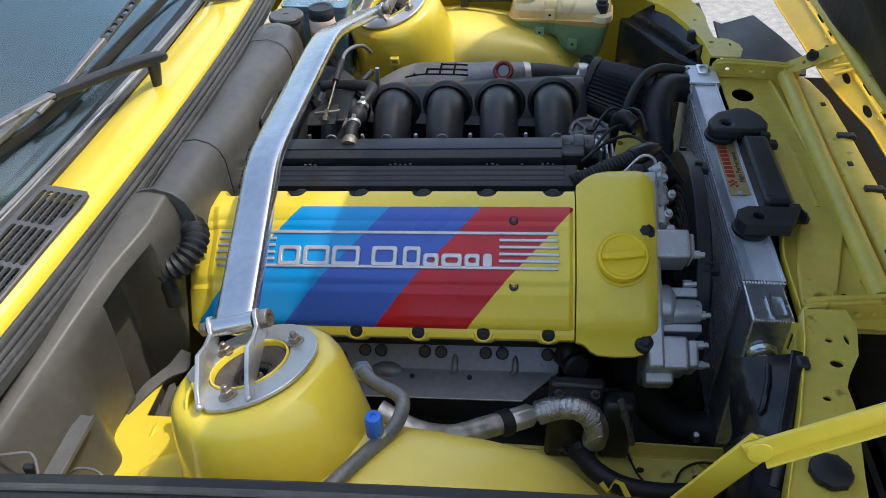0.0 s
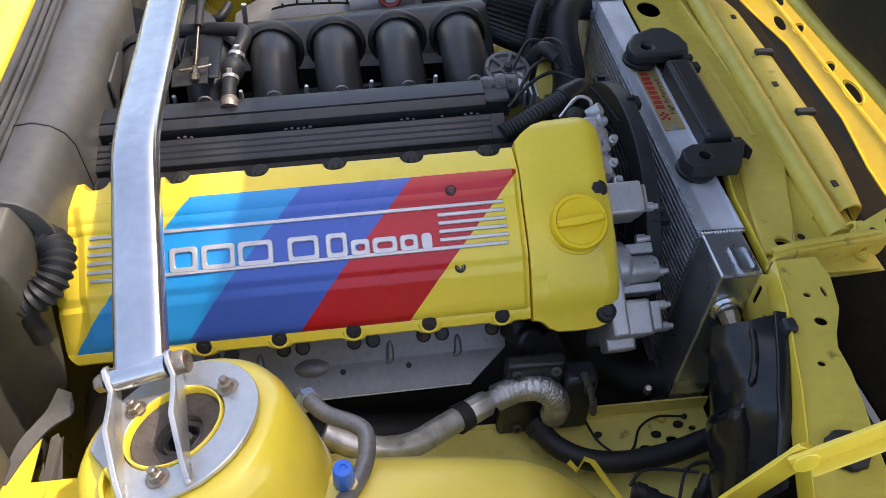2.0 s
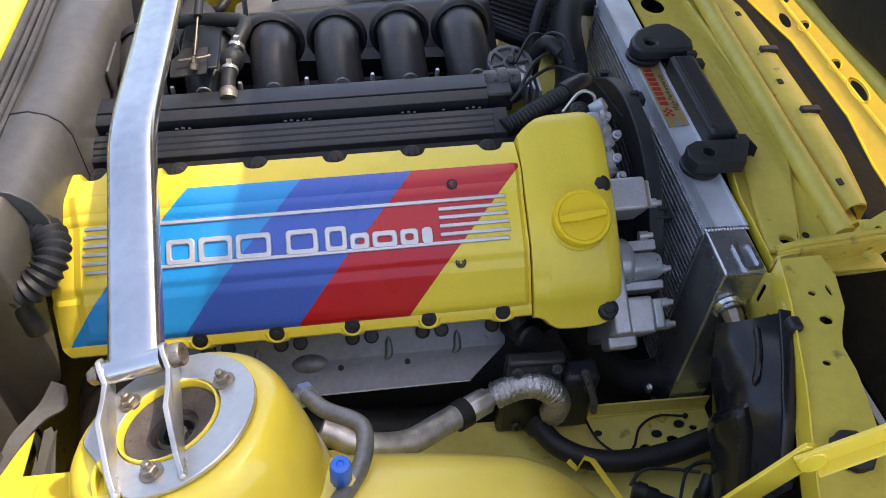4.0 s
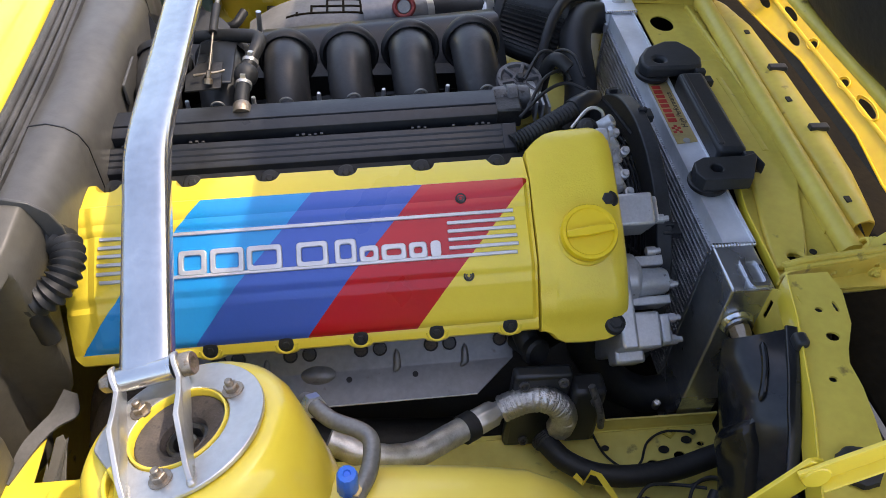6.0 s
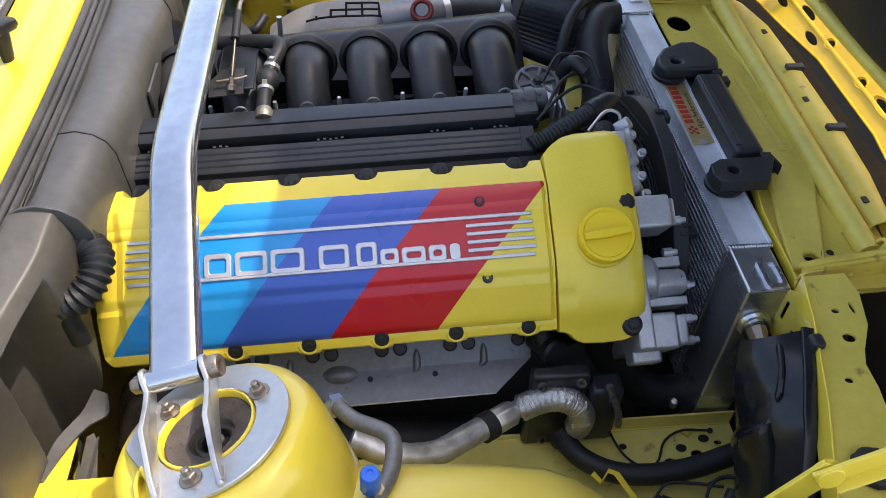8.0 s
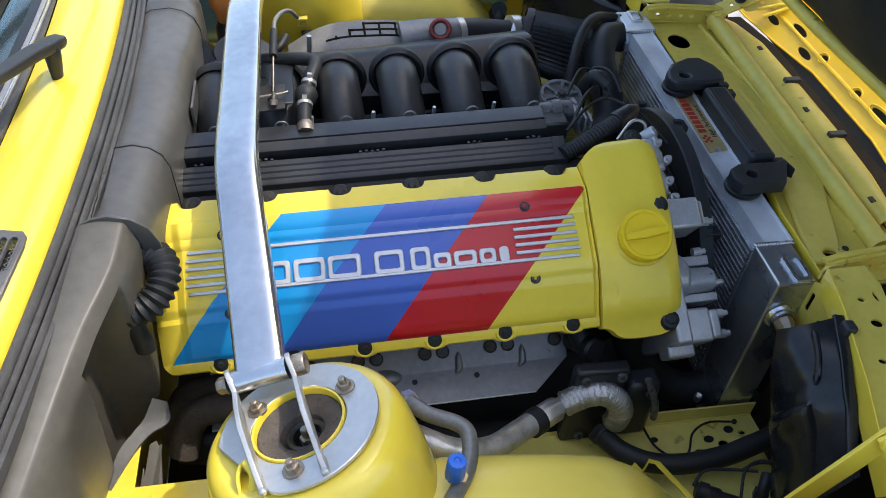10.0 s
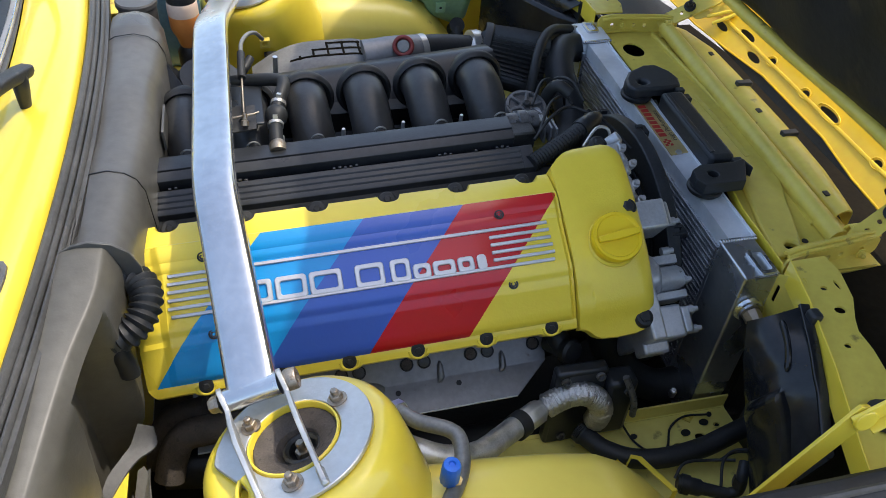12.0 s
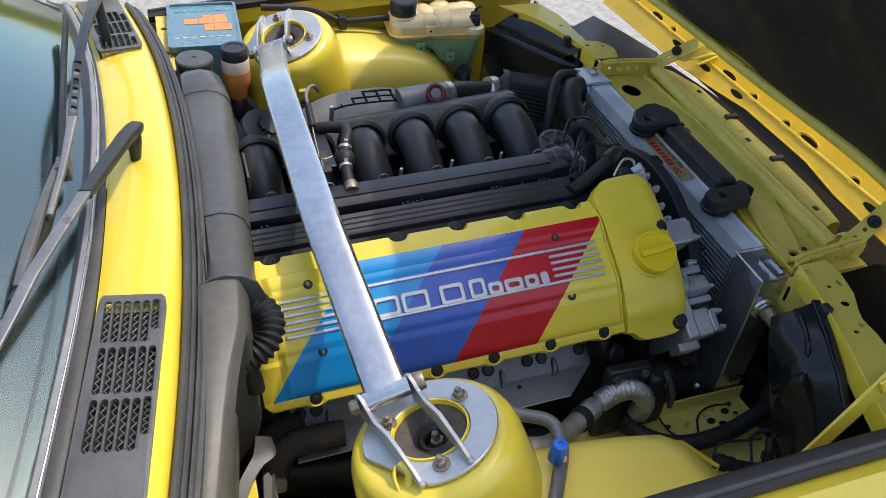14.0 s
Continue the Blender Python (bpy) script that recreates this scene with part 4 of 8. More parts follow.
for name, y0, s in (("far", 0.318, 1), ("near", -0.372, -1)):
    bm = strap((0.648, y0 + 0.016 * s, 0.806), (0.800, y0 - 0.004 * s, 0.806), 0.034, holes=(0.15, 0.45, 0.6, 0.85), r=0.0042)
    prism(rrect(-0.005, -0.013, 0.135, 0.013, 0.004), [], 0.003, axes((0.660, y0 + 0.014 * s, 0.793), (1, 0, 0), (0, 1, 0)), bm)
    b1 = part("side_bracket", bm, yellow_dusty_shaded, tube)
    for lift, out in ((0.018, 0.0), (0.0215, 0.005), (0.018, 0.010)):
        part("rolled_edge", sweep(smooth_path([(0.646, y0 + 0.015 * s - out * s, 0.806 + lift - 0.004), (0.672, y0 + 0.012 * s - out * s, 0.806 + lift), (0.74, y0 + 0.004 * s - out * s, 0.806 + lift), (0.806, y0 - 0.005 * s - out * s, 0.806 + lift - 0.002)], 4), 0.0032), yellow_dusty_shaded, b1)
    for k in range(4):
        part("spring_coil", sweep([(0.770 + 0.004 * k + 0.002 * math.sin(a), y0 - 0.026 * s + 0.016 * math.cos(a) * 0.55, 0.808 + 0.017 * math.sin(a)) for a in span(0, 2 * math.pi, 18)], 0.0022, caps=False, up=(1, 0, 0)), yellow_dusty_shaded, b1)
    bolt(b1, (0.69, y0 + 0.008 * s - 0.004, 0.806), (0, -1, 0), 0.006, 0.005, yellow_dusty_shaded)
    bolt(b1, (0.77, y0 + 0.008 * s - 0.004, 0.806), (0, -1, 0), 0.006, 0.005, yellow_dusty_shaded)
    yh = 0.300 if s > 0 else -0.352
    bm = strap((0.772, yh + 0.010 * s, 0.812), (0.872, yh - 0.012 * s, 0.874), 0.030, 0.004, (0.18, 0.36), 0.004, up=(0, 0.9, 0.5))
    part("hinge_arm", bm, yellow_dusty_shaded, tube)
    bm = strap((0.835, yh - 0.006 * s, 0.838), (0.905, yh - 0.030 * s, 0.866), 0.026, 0.004, (0.35, 0.8), 0.004, up=(0, 0.7, 0.7))
    b2 = part("hinge_plate", bm, yellow_dusty_shaded, tube)
    bolt(b2, (0.817, yh - 0.005, 0.853), (-0.4, -0.5, 0.8), 0.008, 0.012, rubber)
    bolt(b2, (0.885, yh - 0.030 * s, 0.872), (-0.6, -0.2, 0.7), 0.007, 0.006, yellow_dusty_shaded)
    part("guide_loop", sweep(smooth_path([(0.845, yh - 0.03, 0.842), (0.885, yh - 0.045, 0.858), (0.890, yh - 0.055, 0.856), (0.85, yh - 0.048, 0.836)], 5), 0.0035), yellow, tube)

lever = thing("bonnet_stay", "bright yellow folding bonnet support lever", "lever", (0.50, -0.70, 0.90))
J = Vector((0.500, -0.700, 0.922))
for end, w in ((Vector((0.80, -0.690, 1.11)), 0.030), (Vector((0.41, -0.705, 0.76)), 0.034)):
    d = (end - J)
    L = d.length
    bm = prism([(-0.012, -w / 2), (L, -w * 0.42), (L, w * 0.42), (-0.012, w / 2)], [], 0.004, axes(J, d, (0, 0, 1) if abs(d.x) > abs(d.z) else (-1, 0, 0)))
    prism([(0.0, -w / 2), (L, -w * 0.42), (L, -w * 0.42 + 0.003), (0.0, -w / 2 + 0.003)], [], 0.014, axes(J, d, (0, 0, 1) if abs(d.x) > abs(d.z) else (-1, 0, 0)), bm)
    part("arm", bm, yellow, lever, bevel=0.001)
part("pivot_rivet", lathe([(0.0125, -0.006), (0.0125, 0.0055), (0.0115, 0.0068), (0, 0.0072)], upto(J, (0, -1, 0.15)), 24), yellow, lever)

# ---- wipers and scuttle grilles ----
wiper = thing("windscreen_wiper", "black wiper arm with a silver linkage on its blade", "wiper", (-0.343, -0.017, 0.94))
part("pivot_head", lathe([(0.0075, 0), (0.0085, 0.010), (0.0105, 0.030), (0.0110, 0.042), (0.0090, 0.050), (0, 0.052)], upto((-0.3585, -0.034, 0.934), (0.10, 0, 1)), 20), black_plastic, wiper)
part("arm_cover", sweep([(-0.347, -0.004, 0.972), (-0.349, -0.009, 0.979), (-0.354, -0.026, 0.984), (-0.365, -0.068, 0.995), (-0.382, -0.140, 1.010), (-0.407, -0.243, 1.029)], rrect(-0.0115, -0.011, 0.0115, 0.007, 0.005), scale=[0.55, 0.90, 1.0, 0.95, 0.85, 0.70]), black_plastic, wiper, "long black arm cover")
part("arm", sweep([(-0.406, -0.240, 1.029), (-0.433, -0.315, 1.030), (-0.459, -0.387, 1.029), (-0.474, -0.430, 1.022), (-0.510, -0.52, 1.005), (-0.535, -0.60, 1.000)], rrect(-0.0078, -0.003, 0.0078, 0.003, 0.002), scale=[1, 1, 1, 0.9, 0.8, 0.7]), shield_alu, wiper, "flat grey steel arm")
part("blade", sweep([(-0.515, -0.44, 0.975), (-0.535, -0.54, 0.975), (-0.555, -0.66, 0.970)], rrect(-0.004, -0.010, 0.004, 0.008, 0.002)), rubber, wiper)
wiper2 = thing("windscreen_wiper", "parked black wiper with a slotted arm along the glass", "wiper", (-0.42, 0.48, 0.93))
part("spindle", lathe([(0.009, 0), (0.009, 0.060), (0.008, 0.090)], upto((-0.402, 0.400, 0.920), (0, 0, 1)), 18), black_plastic, wiper2)
W2 = Vector((-0.4225, 0.100, 1.035))
part("arm_cover", sweep([(-0.402, 0.395, 1.014), (-0.404, 0.350, 1.026), (-0.4145, 0.222, 1.036), tuple(W2)], rrect(-0.0095, -0.008, 0.0095, 0.005, 0.004), scale=[0.9, 1.0, 0.8, 0.62]), satin_black, wiper2)
part("knuckle", lathe([(0.010, -0.011), (0.010, 0.011)], upto(W2, (1, 0, 0)), 18), dark_steel, wiper2)
bm = prism(rrect(-0.074, -0.0068, 0.074, 0.0068, 0.003), [rrect(x - 0.008, -0.0042, x + 0.008, 0.0042, 0.003) for x in (-0.046, -0.023, 0.0, 0.023, 0.046)], 0.005, axes((-0.4262, 0.030, 1.026), (-0.0075, -0.141, -0.018), (-1, 0, 0.35)))
part("slotted_arm", bm, dark_steel, wiper2)
part("arm_rod", sweep([(-0.4295, -0.036, 1.016), (-0.437, -0.09, 1.006), (-0.4460, -0.145, 0.994), (-0.460, -0.215, 0.982)], rrect(-0.005, -0.004, 0.005, 0.004, 0.002), scale=[1.4, 1.1, 0.9, 0.8]), shield_alu, wiper2)
part("blade_clip", box((-0.456, -0.120, 0.966), (-0.438, -0.092, 0.992)), cast_dark, wiper2, bevel=0.002)
part("blade_bridge", sweep([(-0.455, -0.10, 0.982), (-0.468, -0.20, 0.988), (-0.480, -0.28, 0.982), (-0.490, -0.34, 0.976)], rrect(-0.006, -0.005, 0.006, 0.005, 0.003), scale=[0.8, 1.0, 1.2, 0.8]), grille_plastic, wiper2)
BL = smooth_path([(-0.470, 0.45, 0.955), (-0.463, 0.175, 0.961), (-0.456, -0.04, 0.965), (-0.457, -0.098, 0.964), (-0.468, -0.22, 0.964), (-0.482, -0.289, 0.966), (-0.496, -0.36, 0.966)], 5)
part("blade", sweep(BL, rrect(-0.004, -0.008, 0.004, 0.008, 0.002)), rubber, wiper2)
part("blade_spine", sweep([q + Vector((0.001, 0, 0.009)) for q in BL], rrect(-0.0022, -0.001, 0.0022, 0.001, 0.0005)), dark_steel, wiper2)


def scuttle_grille(side):
    """A grey grille with rows of six rounded slots over crossed zigzag wires."""
    s = 1 if side > 0 else -1
    yn, yf = (-0.333, -0.67) if side < 0 else (0.345, 0.66)
    e = thing("scuttle_grille", "grey plastic air intake grille in the yellow scuttle", "grille", (-0.38, (yn + yf) / 2, 0.93), "scuttle grilles")

    def place(a, b, n=0.0):
        """a: 0 at the trim, 1 at the front edge; b: metres along the car's width from the inner end."""
        y = yn + s * (b + 0.014 * a)
        xa, xb = xt(y) + 0.0085, xf(y) - 0.0145
        return Vector((xa + (xb - xa) * a, y, zc(y) + 0.0125 + n))

    def slot(row, col):
        """The slot's middle and half sizes; the blanked slots of the last column are shorter."""
        short = col == 5 and row != 1
        return 0.150 + col * 0.139, 0.009 + row * 0.0715 + (0.024 if short else 0.034), 0.053, 0.024 if short else 0.0325
    rows_ = range(3)
    hol = []
    for row in rows_:
        for col in range(6):
            a0, b0, w, h = slot(row, col)
            hol.append([(a0 + w * px, b0 + h * py) for px, py in
                       ((1, -0.86), (1, 0.86), (0.80, 0.95), (0.35, 1), (-0.35, 1), (-0.80, 0.95), (-1, 0.86), (-1, -0.86), (-0.80, -0.95), (-0.35, -1), (0.35, -1), (0.80, -0.95))])
    L = abs(yf - yn)
    bm = prism([(0.06, 0), (0.92, 0), (0.98, 0.006), (1.0, 0.02), (1.0, L), (0.0, L), (0.0, 0.02), (0.02, 0.006)], hol, 0.004)
    for v in bm.verts:
        v.co = place(v.co.x, v.co.y, v.co.z)
    part("slotted_panel", bm, grille_plastic, e, smooth=0)
    for row in rows_:
        for col in range(6):
            a0, b0, w, h = slot(row, col)
            # bright worn edge of the bar beside each slot
            part("slot_rib", sweep([place(a0 + w + 0.020, b0 + h * q, 0.0042) for q in (-0.92, 0.0, 0.92)], circle(0, 0, 0.0011, 6)), grille_plastic, e)
    bm = bmesh.new()
    for row in rows_:
        for col in range(6):
            a0, b0, w, h = slot(row, col)
            for sg in (1, -1):
                pts = [place(a0 + sg * w * 1.05 * (1 if i % 2 else -1), b0 - h + 2 * h * i / 6, -0.0045) for i in range(7)]
                sweep(pts, circle(0, 0, 0.0009, 5), bm)
    part("wire_mesh", bm, grille_plastic, e, smooth=0, kind="stuff")
    # black sheet paints the shade below the slots over the yellow well
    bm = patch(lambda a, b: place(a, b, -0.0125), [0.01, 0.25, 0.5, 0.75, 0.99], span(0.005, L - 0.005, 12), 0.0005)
    part("slot_shade_sheet", bm, oily_shade, e, smooth=0)


scuttle_grille(-1)
scuttle_grille(1)

# ---- engine ----
engine = thing("engine", "engine with a yellow striped valve cover and black intake pipes", "engine", (0.06, -0.2, 0.22))


def E(u, v, n):
    return EM @ Vector((u, v, n))


TOP_N = (-0.245, -0.145, -0.045, 0.055, 0.155, 0.256)
BOT_N = (-0.219, -0.126, -0.033, 0.060, 0.156, 0.250)


def notch(u, centres, r):
    """How deep the edge is cut at u by round notches."""
    d = 0.0
    for c in centres:
        k = abs(u - c) / r
        if k < 1:
            d = max(d, r * 0.80 * math.sqrt(1 - k ** 2.6))
    return d


NPROF = ((-0.125, -0.053), (-0.118, -0.0495), (-0.112, -0.0440), (-0.104, -0.0400), (-0.1005, -0.0390), (-0.0985, -0.0340), (-0.094, -0.0300), (-0.075, -0.0205), (-0.058, -0.0110), (-0.054, -0.0085), (-0.047, -0.0075),
         (-0.043, -0.0058), (-0.039, -0.0020), (-0.034, -0.0004), (0.038, 0.0006), (0.042, 0.0032), (0.046, 0.0036), (0.052, 0.0030), (0.056, 0.0048), (0.062, 0.0050), (0.070, 0.0046), (0.0745, 0.0038), (0.0765, -0.0022), (0.0785, -0.0050),
         (0.085, -0.0080), (0.095, -0.0125), (0.105, -0.0185), (0.112, -0.024), (0.120, -0.034))


def cover(u, v):
    n = lerp(v, NPROF)
    # left end: the panel slopes down to the rim in a bevel
    left = -0.252 - 0.10 * max(0, v - 0.03) + 0.0 * v
    if u < left and -0.099 < v < 0.0765:
        n -= min(1, (left - u) / 0.010) * (0.006 if v > -0.05 else 0.004)
    if u > 0.279 and -0.099 < v < 0.0765:
        n -= min(1, (u - 0.279) / 0.005) * 0.005
    n -= 0.010 * max(0, (-0.262 - u) / 0.03) ** 2
    return n


us = sorted(set([round(x, 4) for x in span(-0.293, 0.2872, 290)] + [-0.262, -0.252, 0.279, 0.284]))
inner = [-0.1005, -0.0985, -0.094, -0.085, -0.075, -0.066, -0.058, -0.054, -0.047, -0.043, -0.039, -0.034, -0.02, 0.0, 0.02, 0.038, 0.042, 0.046, 0.052, 0.056, 0.062, 0.070, 0.0745, 0.0765, 0.0785]
bm = bmesh.new()
cols = []
for u in us:
    vb = -0.1125 - 0.30 * notch(u, BOT_N, 0.0150) + 0.03 * max(0, (-0.278 - u) / 0.015) ** 2 * 0.4
    vt = 0.1115 - notch(u, TOP_N, 0.0155) - 0.025 * max(0, (-0.27 - u) / 0.023) ** 2
    low = [vb + (-0.1015 - vb) * k for k in (0, 0.3, 0.6, 0.85)]
    high = [0.0800 + (vt - 0.0800) * k for k in (0.1, 0.4, 0.7, 0.9, 1.0)]
    col = [bm.verts.new(E(u, v, cover(u, v))) for v in low + inner + high]
    # skirts, down from both edges
    col.insert(0, bm.verts.new(E(u, vb - 0.001, cover(u, vb) - 0.005)))
    col.insert(0, bm.verts.new(E(u, vb + 0.002, cover(u, vb) - 0.022)))
    col.append(bm.verts.new(E(u, vt + 0.0015, cover(u, vt) - 0.004)))
    col.append(bm.verts.new(E(u, vt + 0.001, cover(u, vt) - 0.030)))
    cols.append(col)
for a, b in zip(cols, cols[1:]):
    for i in range(len(a) - 1):
        bm.faces.new((a[i], b[i], b[i + 1], a[i + 1]))
bm.faces.new(cols[-1])
end = [bm.verts.new(v.co - EX * 0.006 - EN * 0.035) for v in cols[0]]
for i in range(len(end) - 1):
    bm.faces.new((cols[0][i], cols[0][i + 1], end[i + 1], end[i]))
vc = part("valve_cover", bm, striped, engine, "yellow valve cover with light blue, dark blue and red stripes", smooth=28)

# raised bare-metal strips and the plain raised shapes of the badge
ROWV = [0.0335 - 0.0107 * k for k in range(6)]


def strip_bar(u0, u1, v0, h, n0=0.0, top=0.0032):
    return box((u0, v0 - h / 2, n0 - 0.002), (u1, v0 + h / 2, n0 + top), EM)


for k, v in enumerate(ROWV):
    if k in (0, 5):
        part("badge_strip", strip_bar(-0.246, 0.263, v, 0.0046), badge_metal, vc, bevel=0.0008)
    else:
        for u0, u1 in ((-0.247 - 0.0006 * k, -0.158), (0.178, 0.263 + 0.0006 * k)):
            part("badge_strip", strip_bar(u0, u1, v, 0.0046), badge_metal, vc, bevel=0.0008)
# the badge between the strips: plain raised rounded frames of two heights, one block
BADGE = ((-0.152, 0.034, 0.0315), (-0.114, 0.041, 0.0315), (-0.070, 0.043, 0.0315), (-0.010, 0.039, 0.0315), (0.037, 0.027, 0.0315), (0.067, 0.024, 0.021), (0.094, 0.031, 0.021), (0.128, 0.023, 0.021), (0.155, 0.013, 0.021))
for u0, w, h in BADGE:
    t0 = 0.0066
    hole = [rrect(u0 + t0, -0.0195 + t0, u0 + w - t0, -0.0195 + h - t0, min(0.003, (w - 2 * t0) * 0.4))] if w > 0.02 else []
    part("badge_shape", prism(rrect(u0, -0.0195, u0 + w, -0.0195 + h, 0.005), hole, 0.0046, EM @ pose(0, 0, -0.001)), badge_metal, vc, bevel=0.0011)

# screws of the middle panel, edge bolts in the notches
for u, v in ((0.198, 0.053), (0.200, -0.0445), (-0.200, 0.053), (-0.198, -0.0475)):
    n0 = cover(u, v)
    part("screw_rim", lathe([(0.0068, -0.002), (0.0068, 0.0016), (0.0058, 0.0024), (0.0046, 0.0016), (0.0044, -0.003), (0, -0.003)], EM @ pose(u, v, n0), 20), dark_steel, vc)
    part("socket_screw", lathe([(0.0040, -0.002), (0.0040, 0.0012), (0.0021, 0.0012), (0.0019, -0.001), (0, -0.001)], EM @ pose(u, v, n0), 12), dark_steel, vc)
for u in TOP_N:
    bm = lathe([(0.0128, -0.012), (0.0128, 0.005), (0.0110, 0.007), (0.0062, 0.0075)], EM @ pose(u, 0.1135, -0.052), 20)
    lathe([(0.0058, 0.006), (0.0058, 0.009), (0.0042, 0.010), (0, 0.010)], EM @ pose(u, 0.1135, -0.052), 6, bm)
    part("edge_bolt", bm, rubber, vc, smooth=30)
for u in BOT_N:
    at = EM @ pose(u, -0.1050, cover(u, -0.1050) - 0.0045, 30, 0, 0)
    bm = lathe([(0.0105, -0.006), (0.0105, 0.0030), (0.0090, 0.0046), (0.0055, 0.005)], at, 20)
    lathe([(0.0050, 0.004), (0.0050, 0.0062), (0.0040, 0.0070), (0, 0.0070)], at, 6, bm)
    part("edge_bolt", bm, rubber, vc, smooth=30)
    part("pocket_lip", sweep([at @ Vector((0.0124 * math.cos(a), 0.0120 * math.sin(a) + 0.001, 0.0035)) for a in span(-math.pi, 0, 14)], 0.0020), yellow_crackle, vc)

# front section over the timing chain
def front_top(u):
    return lerp(u, ((0.2885, 0.113), (0.296, 0.121), (0.304, 0.129), (0.318, 0.1395), (0.335, 0.1455), (0.380, 0.1480), (0.390, 0.1450), (0.397, 0.138), (0.4005, 0.126)))


def front_bot(u):
    return lerp(u, ((0.2885, -0.1165), (0.296, -0.1175), (0.303, -0.121), (0.310, -0.128), (0.320, -0.1325), (0.345, -0.1340), (0.372, -0.1330), (0.386, -0.129), (0.395, -0.121), (0.4005, -0.110)))


def front_n(u, v):
    n = lerp(v, ((-0.145, -0.056), (-0.135, -0.048), (-0.120, -0.041), (-0.108, -0.034), (-0.10, -0.026), (-0.085, -0.017), (-0.06, -0.008), (-0.03, -0.001), (0.0, 0.002), (0.04, 0.001), (0.07, 0.000), (0.09, -0.002), (0.11, -0.006), (0.125, -0.010), (0.137, -0.017), (0.150, -0.030)))
    edge = max(0, (u - 0.374) / 0.0265)
    n -= 0.008 * edge ** 2.6
    # shallow trough that runs on from the panel's lower bevel
    if u < 0.31:
        n += -0.003 * max(0, 1 - abs(v + 0.075) / 0.02)
    return n


bm = bmesh.new()
cols = []
for u in span(0.2890, 0.4005, 44):
    vb, vt = front_bot(u), front_top(u)
    col = [bm.verts.new(E(u, v, front_n(u, v))) for v in span(vb, vt, 44)]
    col.insert(0, bm.verts.new(E(u, vb - 0.0008, front_n(u, vb) - 0.004)))
    col.insert(0, bm.verts.new(E(u, vb + 0.002, front_n(u, vb) - 0.020)))
    col.append(bm.verts.new(E(u, vt + 0.001, front_n(u, vt) - 0.004)))
    col.append(bm.verts.new(E(u, vt + 0.001, front_n(u, vt) - 0.030)))
    cols.append(col)
for a, b in zip(cols, cols[1:]):
    for i in range(len(a) - 1):
        bm.faces.new((a[i], b[i], b[i + 1], a[i + 1]))
bm.faces.new(cols[0])
last = [bm.verts.new(v.co + EX * 0.003 - EN * 0.004) for v in cols[-1]]
low = [bm.verts.new(v.co + EX * 0.004 - EN * 0.03) for v in cols[-1]]
for i in range(len(last) - 1):
    bm.faces.new((cols[-1][i], last[i], last[i + 1], cols[-1][i + 1]))
    bm.faces.new((last[i], low[i], low[i + 1], last[i + 1]))
fc = part("front_cover", bm, yellow_crackle, engine, "plain yellow front section of the valve cover", smooth=35)
for u, v, n in ((0.388, 0.158, -0.060), (0.3865, 0.040, -0.012), (0.385, -0.115, -0.045)):
    bm = lathe([(0.0145, -0.016), (0.0145, 0.006), (0.012, 0.010), (0.009, 0.011)], EM @ pose(u, v, n), 24)
    lathe([(0.0085, 0.010), (0.0085, 0.014), (0.006, 0.0155), (0, 0.0155)], EM @ pose(u, v, n), 6, bm)
    part("cover_nut", bm, rubber, fc, "black rubber-capped nut", smooth=30)

cap = part("oil_filler_cap", lathe([(0.0345, -0.006), (0.0350, 0.008), (0.0362, 0.010), (0.0362, 0.016), (0.0345, 0.0195), (0.0305, 0.0195), (0.029, 0.0180), (0, 0.0180)], EM @ pose(0.352, -0.006, 0.002), 48), cap_yellow, engine, "bright yellow oil filler cap")
part("grip", prism([(-0.030, -0.0042), (0.0, -0.006), (0.030, -0.0042), (0.030, 0.0042), (0.0, 0.006), (-0.030, 0.0042)], [], 0.009, EM @ pose(0.352, -0.006, 0.0195, 0, 0, 5)), cap_yellow, cap, bevel=0.0015)
part("cap_neck", lathe([(0.039, -0.012), (0.038, -0.002), (0.0345, 0.001)], EM @ pose(0.352, -0.006, 0.002), 40), yellow_crackle, cap)

# cast housings on the engine's nose
nose = part("timing_housing", box((0.390, -0.150, -0.19), (0.412, 0.150, -0.035), EM), cast_alu, engine, "pale cast aluminium timing housing", bevel=0.004)
for u0, u1, v0, v1, n0, n1 in ((0.398, 0.452, 0.008, 0.052, -0.085, -0.022), (0.452, 0.460, 0.012, 0.048, -0.080, -0.028), (0.398, 0.425, 0.070, 0.098, -0.09, -0.046), (0.398, 0.430, 0.112, 0.135, -0.10, -0.055),
                               (0.394, 0.446, -0.150, -0.102, -0.115, -0.045), (0.446, 0.461, -0.146, -0.106, -0.108, -0.050), (0.390, 0.43, -0.165, -0.14, -0.12, -0.078)):
    part("cast_block", box((u0, v0, n0), (u1, v1, n1), EM), cast_alu, nose, bevel=0.004)
bm = lathe([(0.034, -0.01), (0.033, 0.014), (0.024, 0.022), (0.0, 0.022)], EM @ pose(0.412, -0.052, -0.075, 0, 90, 0), 28)
box((0.402, -0.092, -0.11), (0.470, -0.080, -0.062), EM, bm)
box((0.402, -0.040, -0.11), (0.466, -0.026, -0.058), EM, bm)
part("pump_housing", bm, cast_alu, nose, bevel=0.002)
part("pump_neck", lathe([(0.020, 0), (0.018, 0.035), (0.015, 0.040), (0, 0.040)], EM @ pose(0.430, -0.060, -0.070, 0, 90, 0), 20), cast_alu, nose)
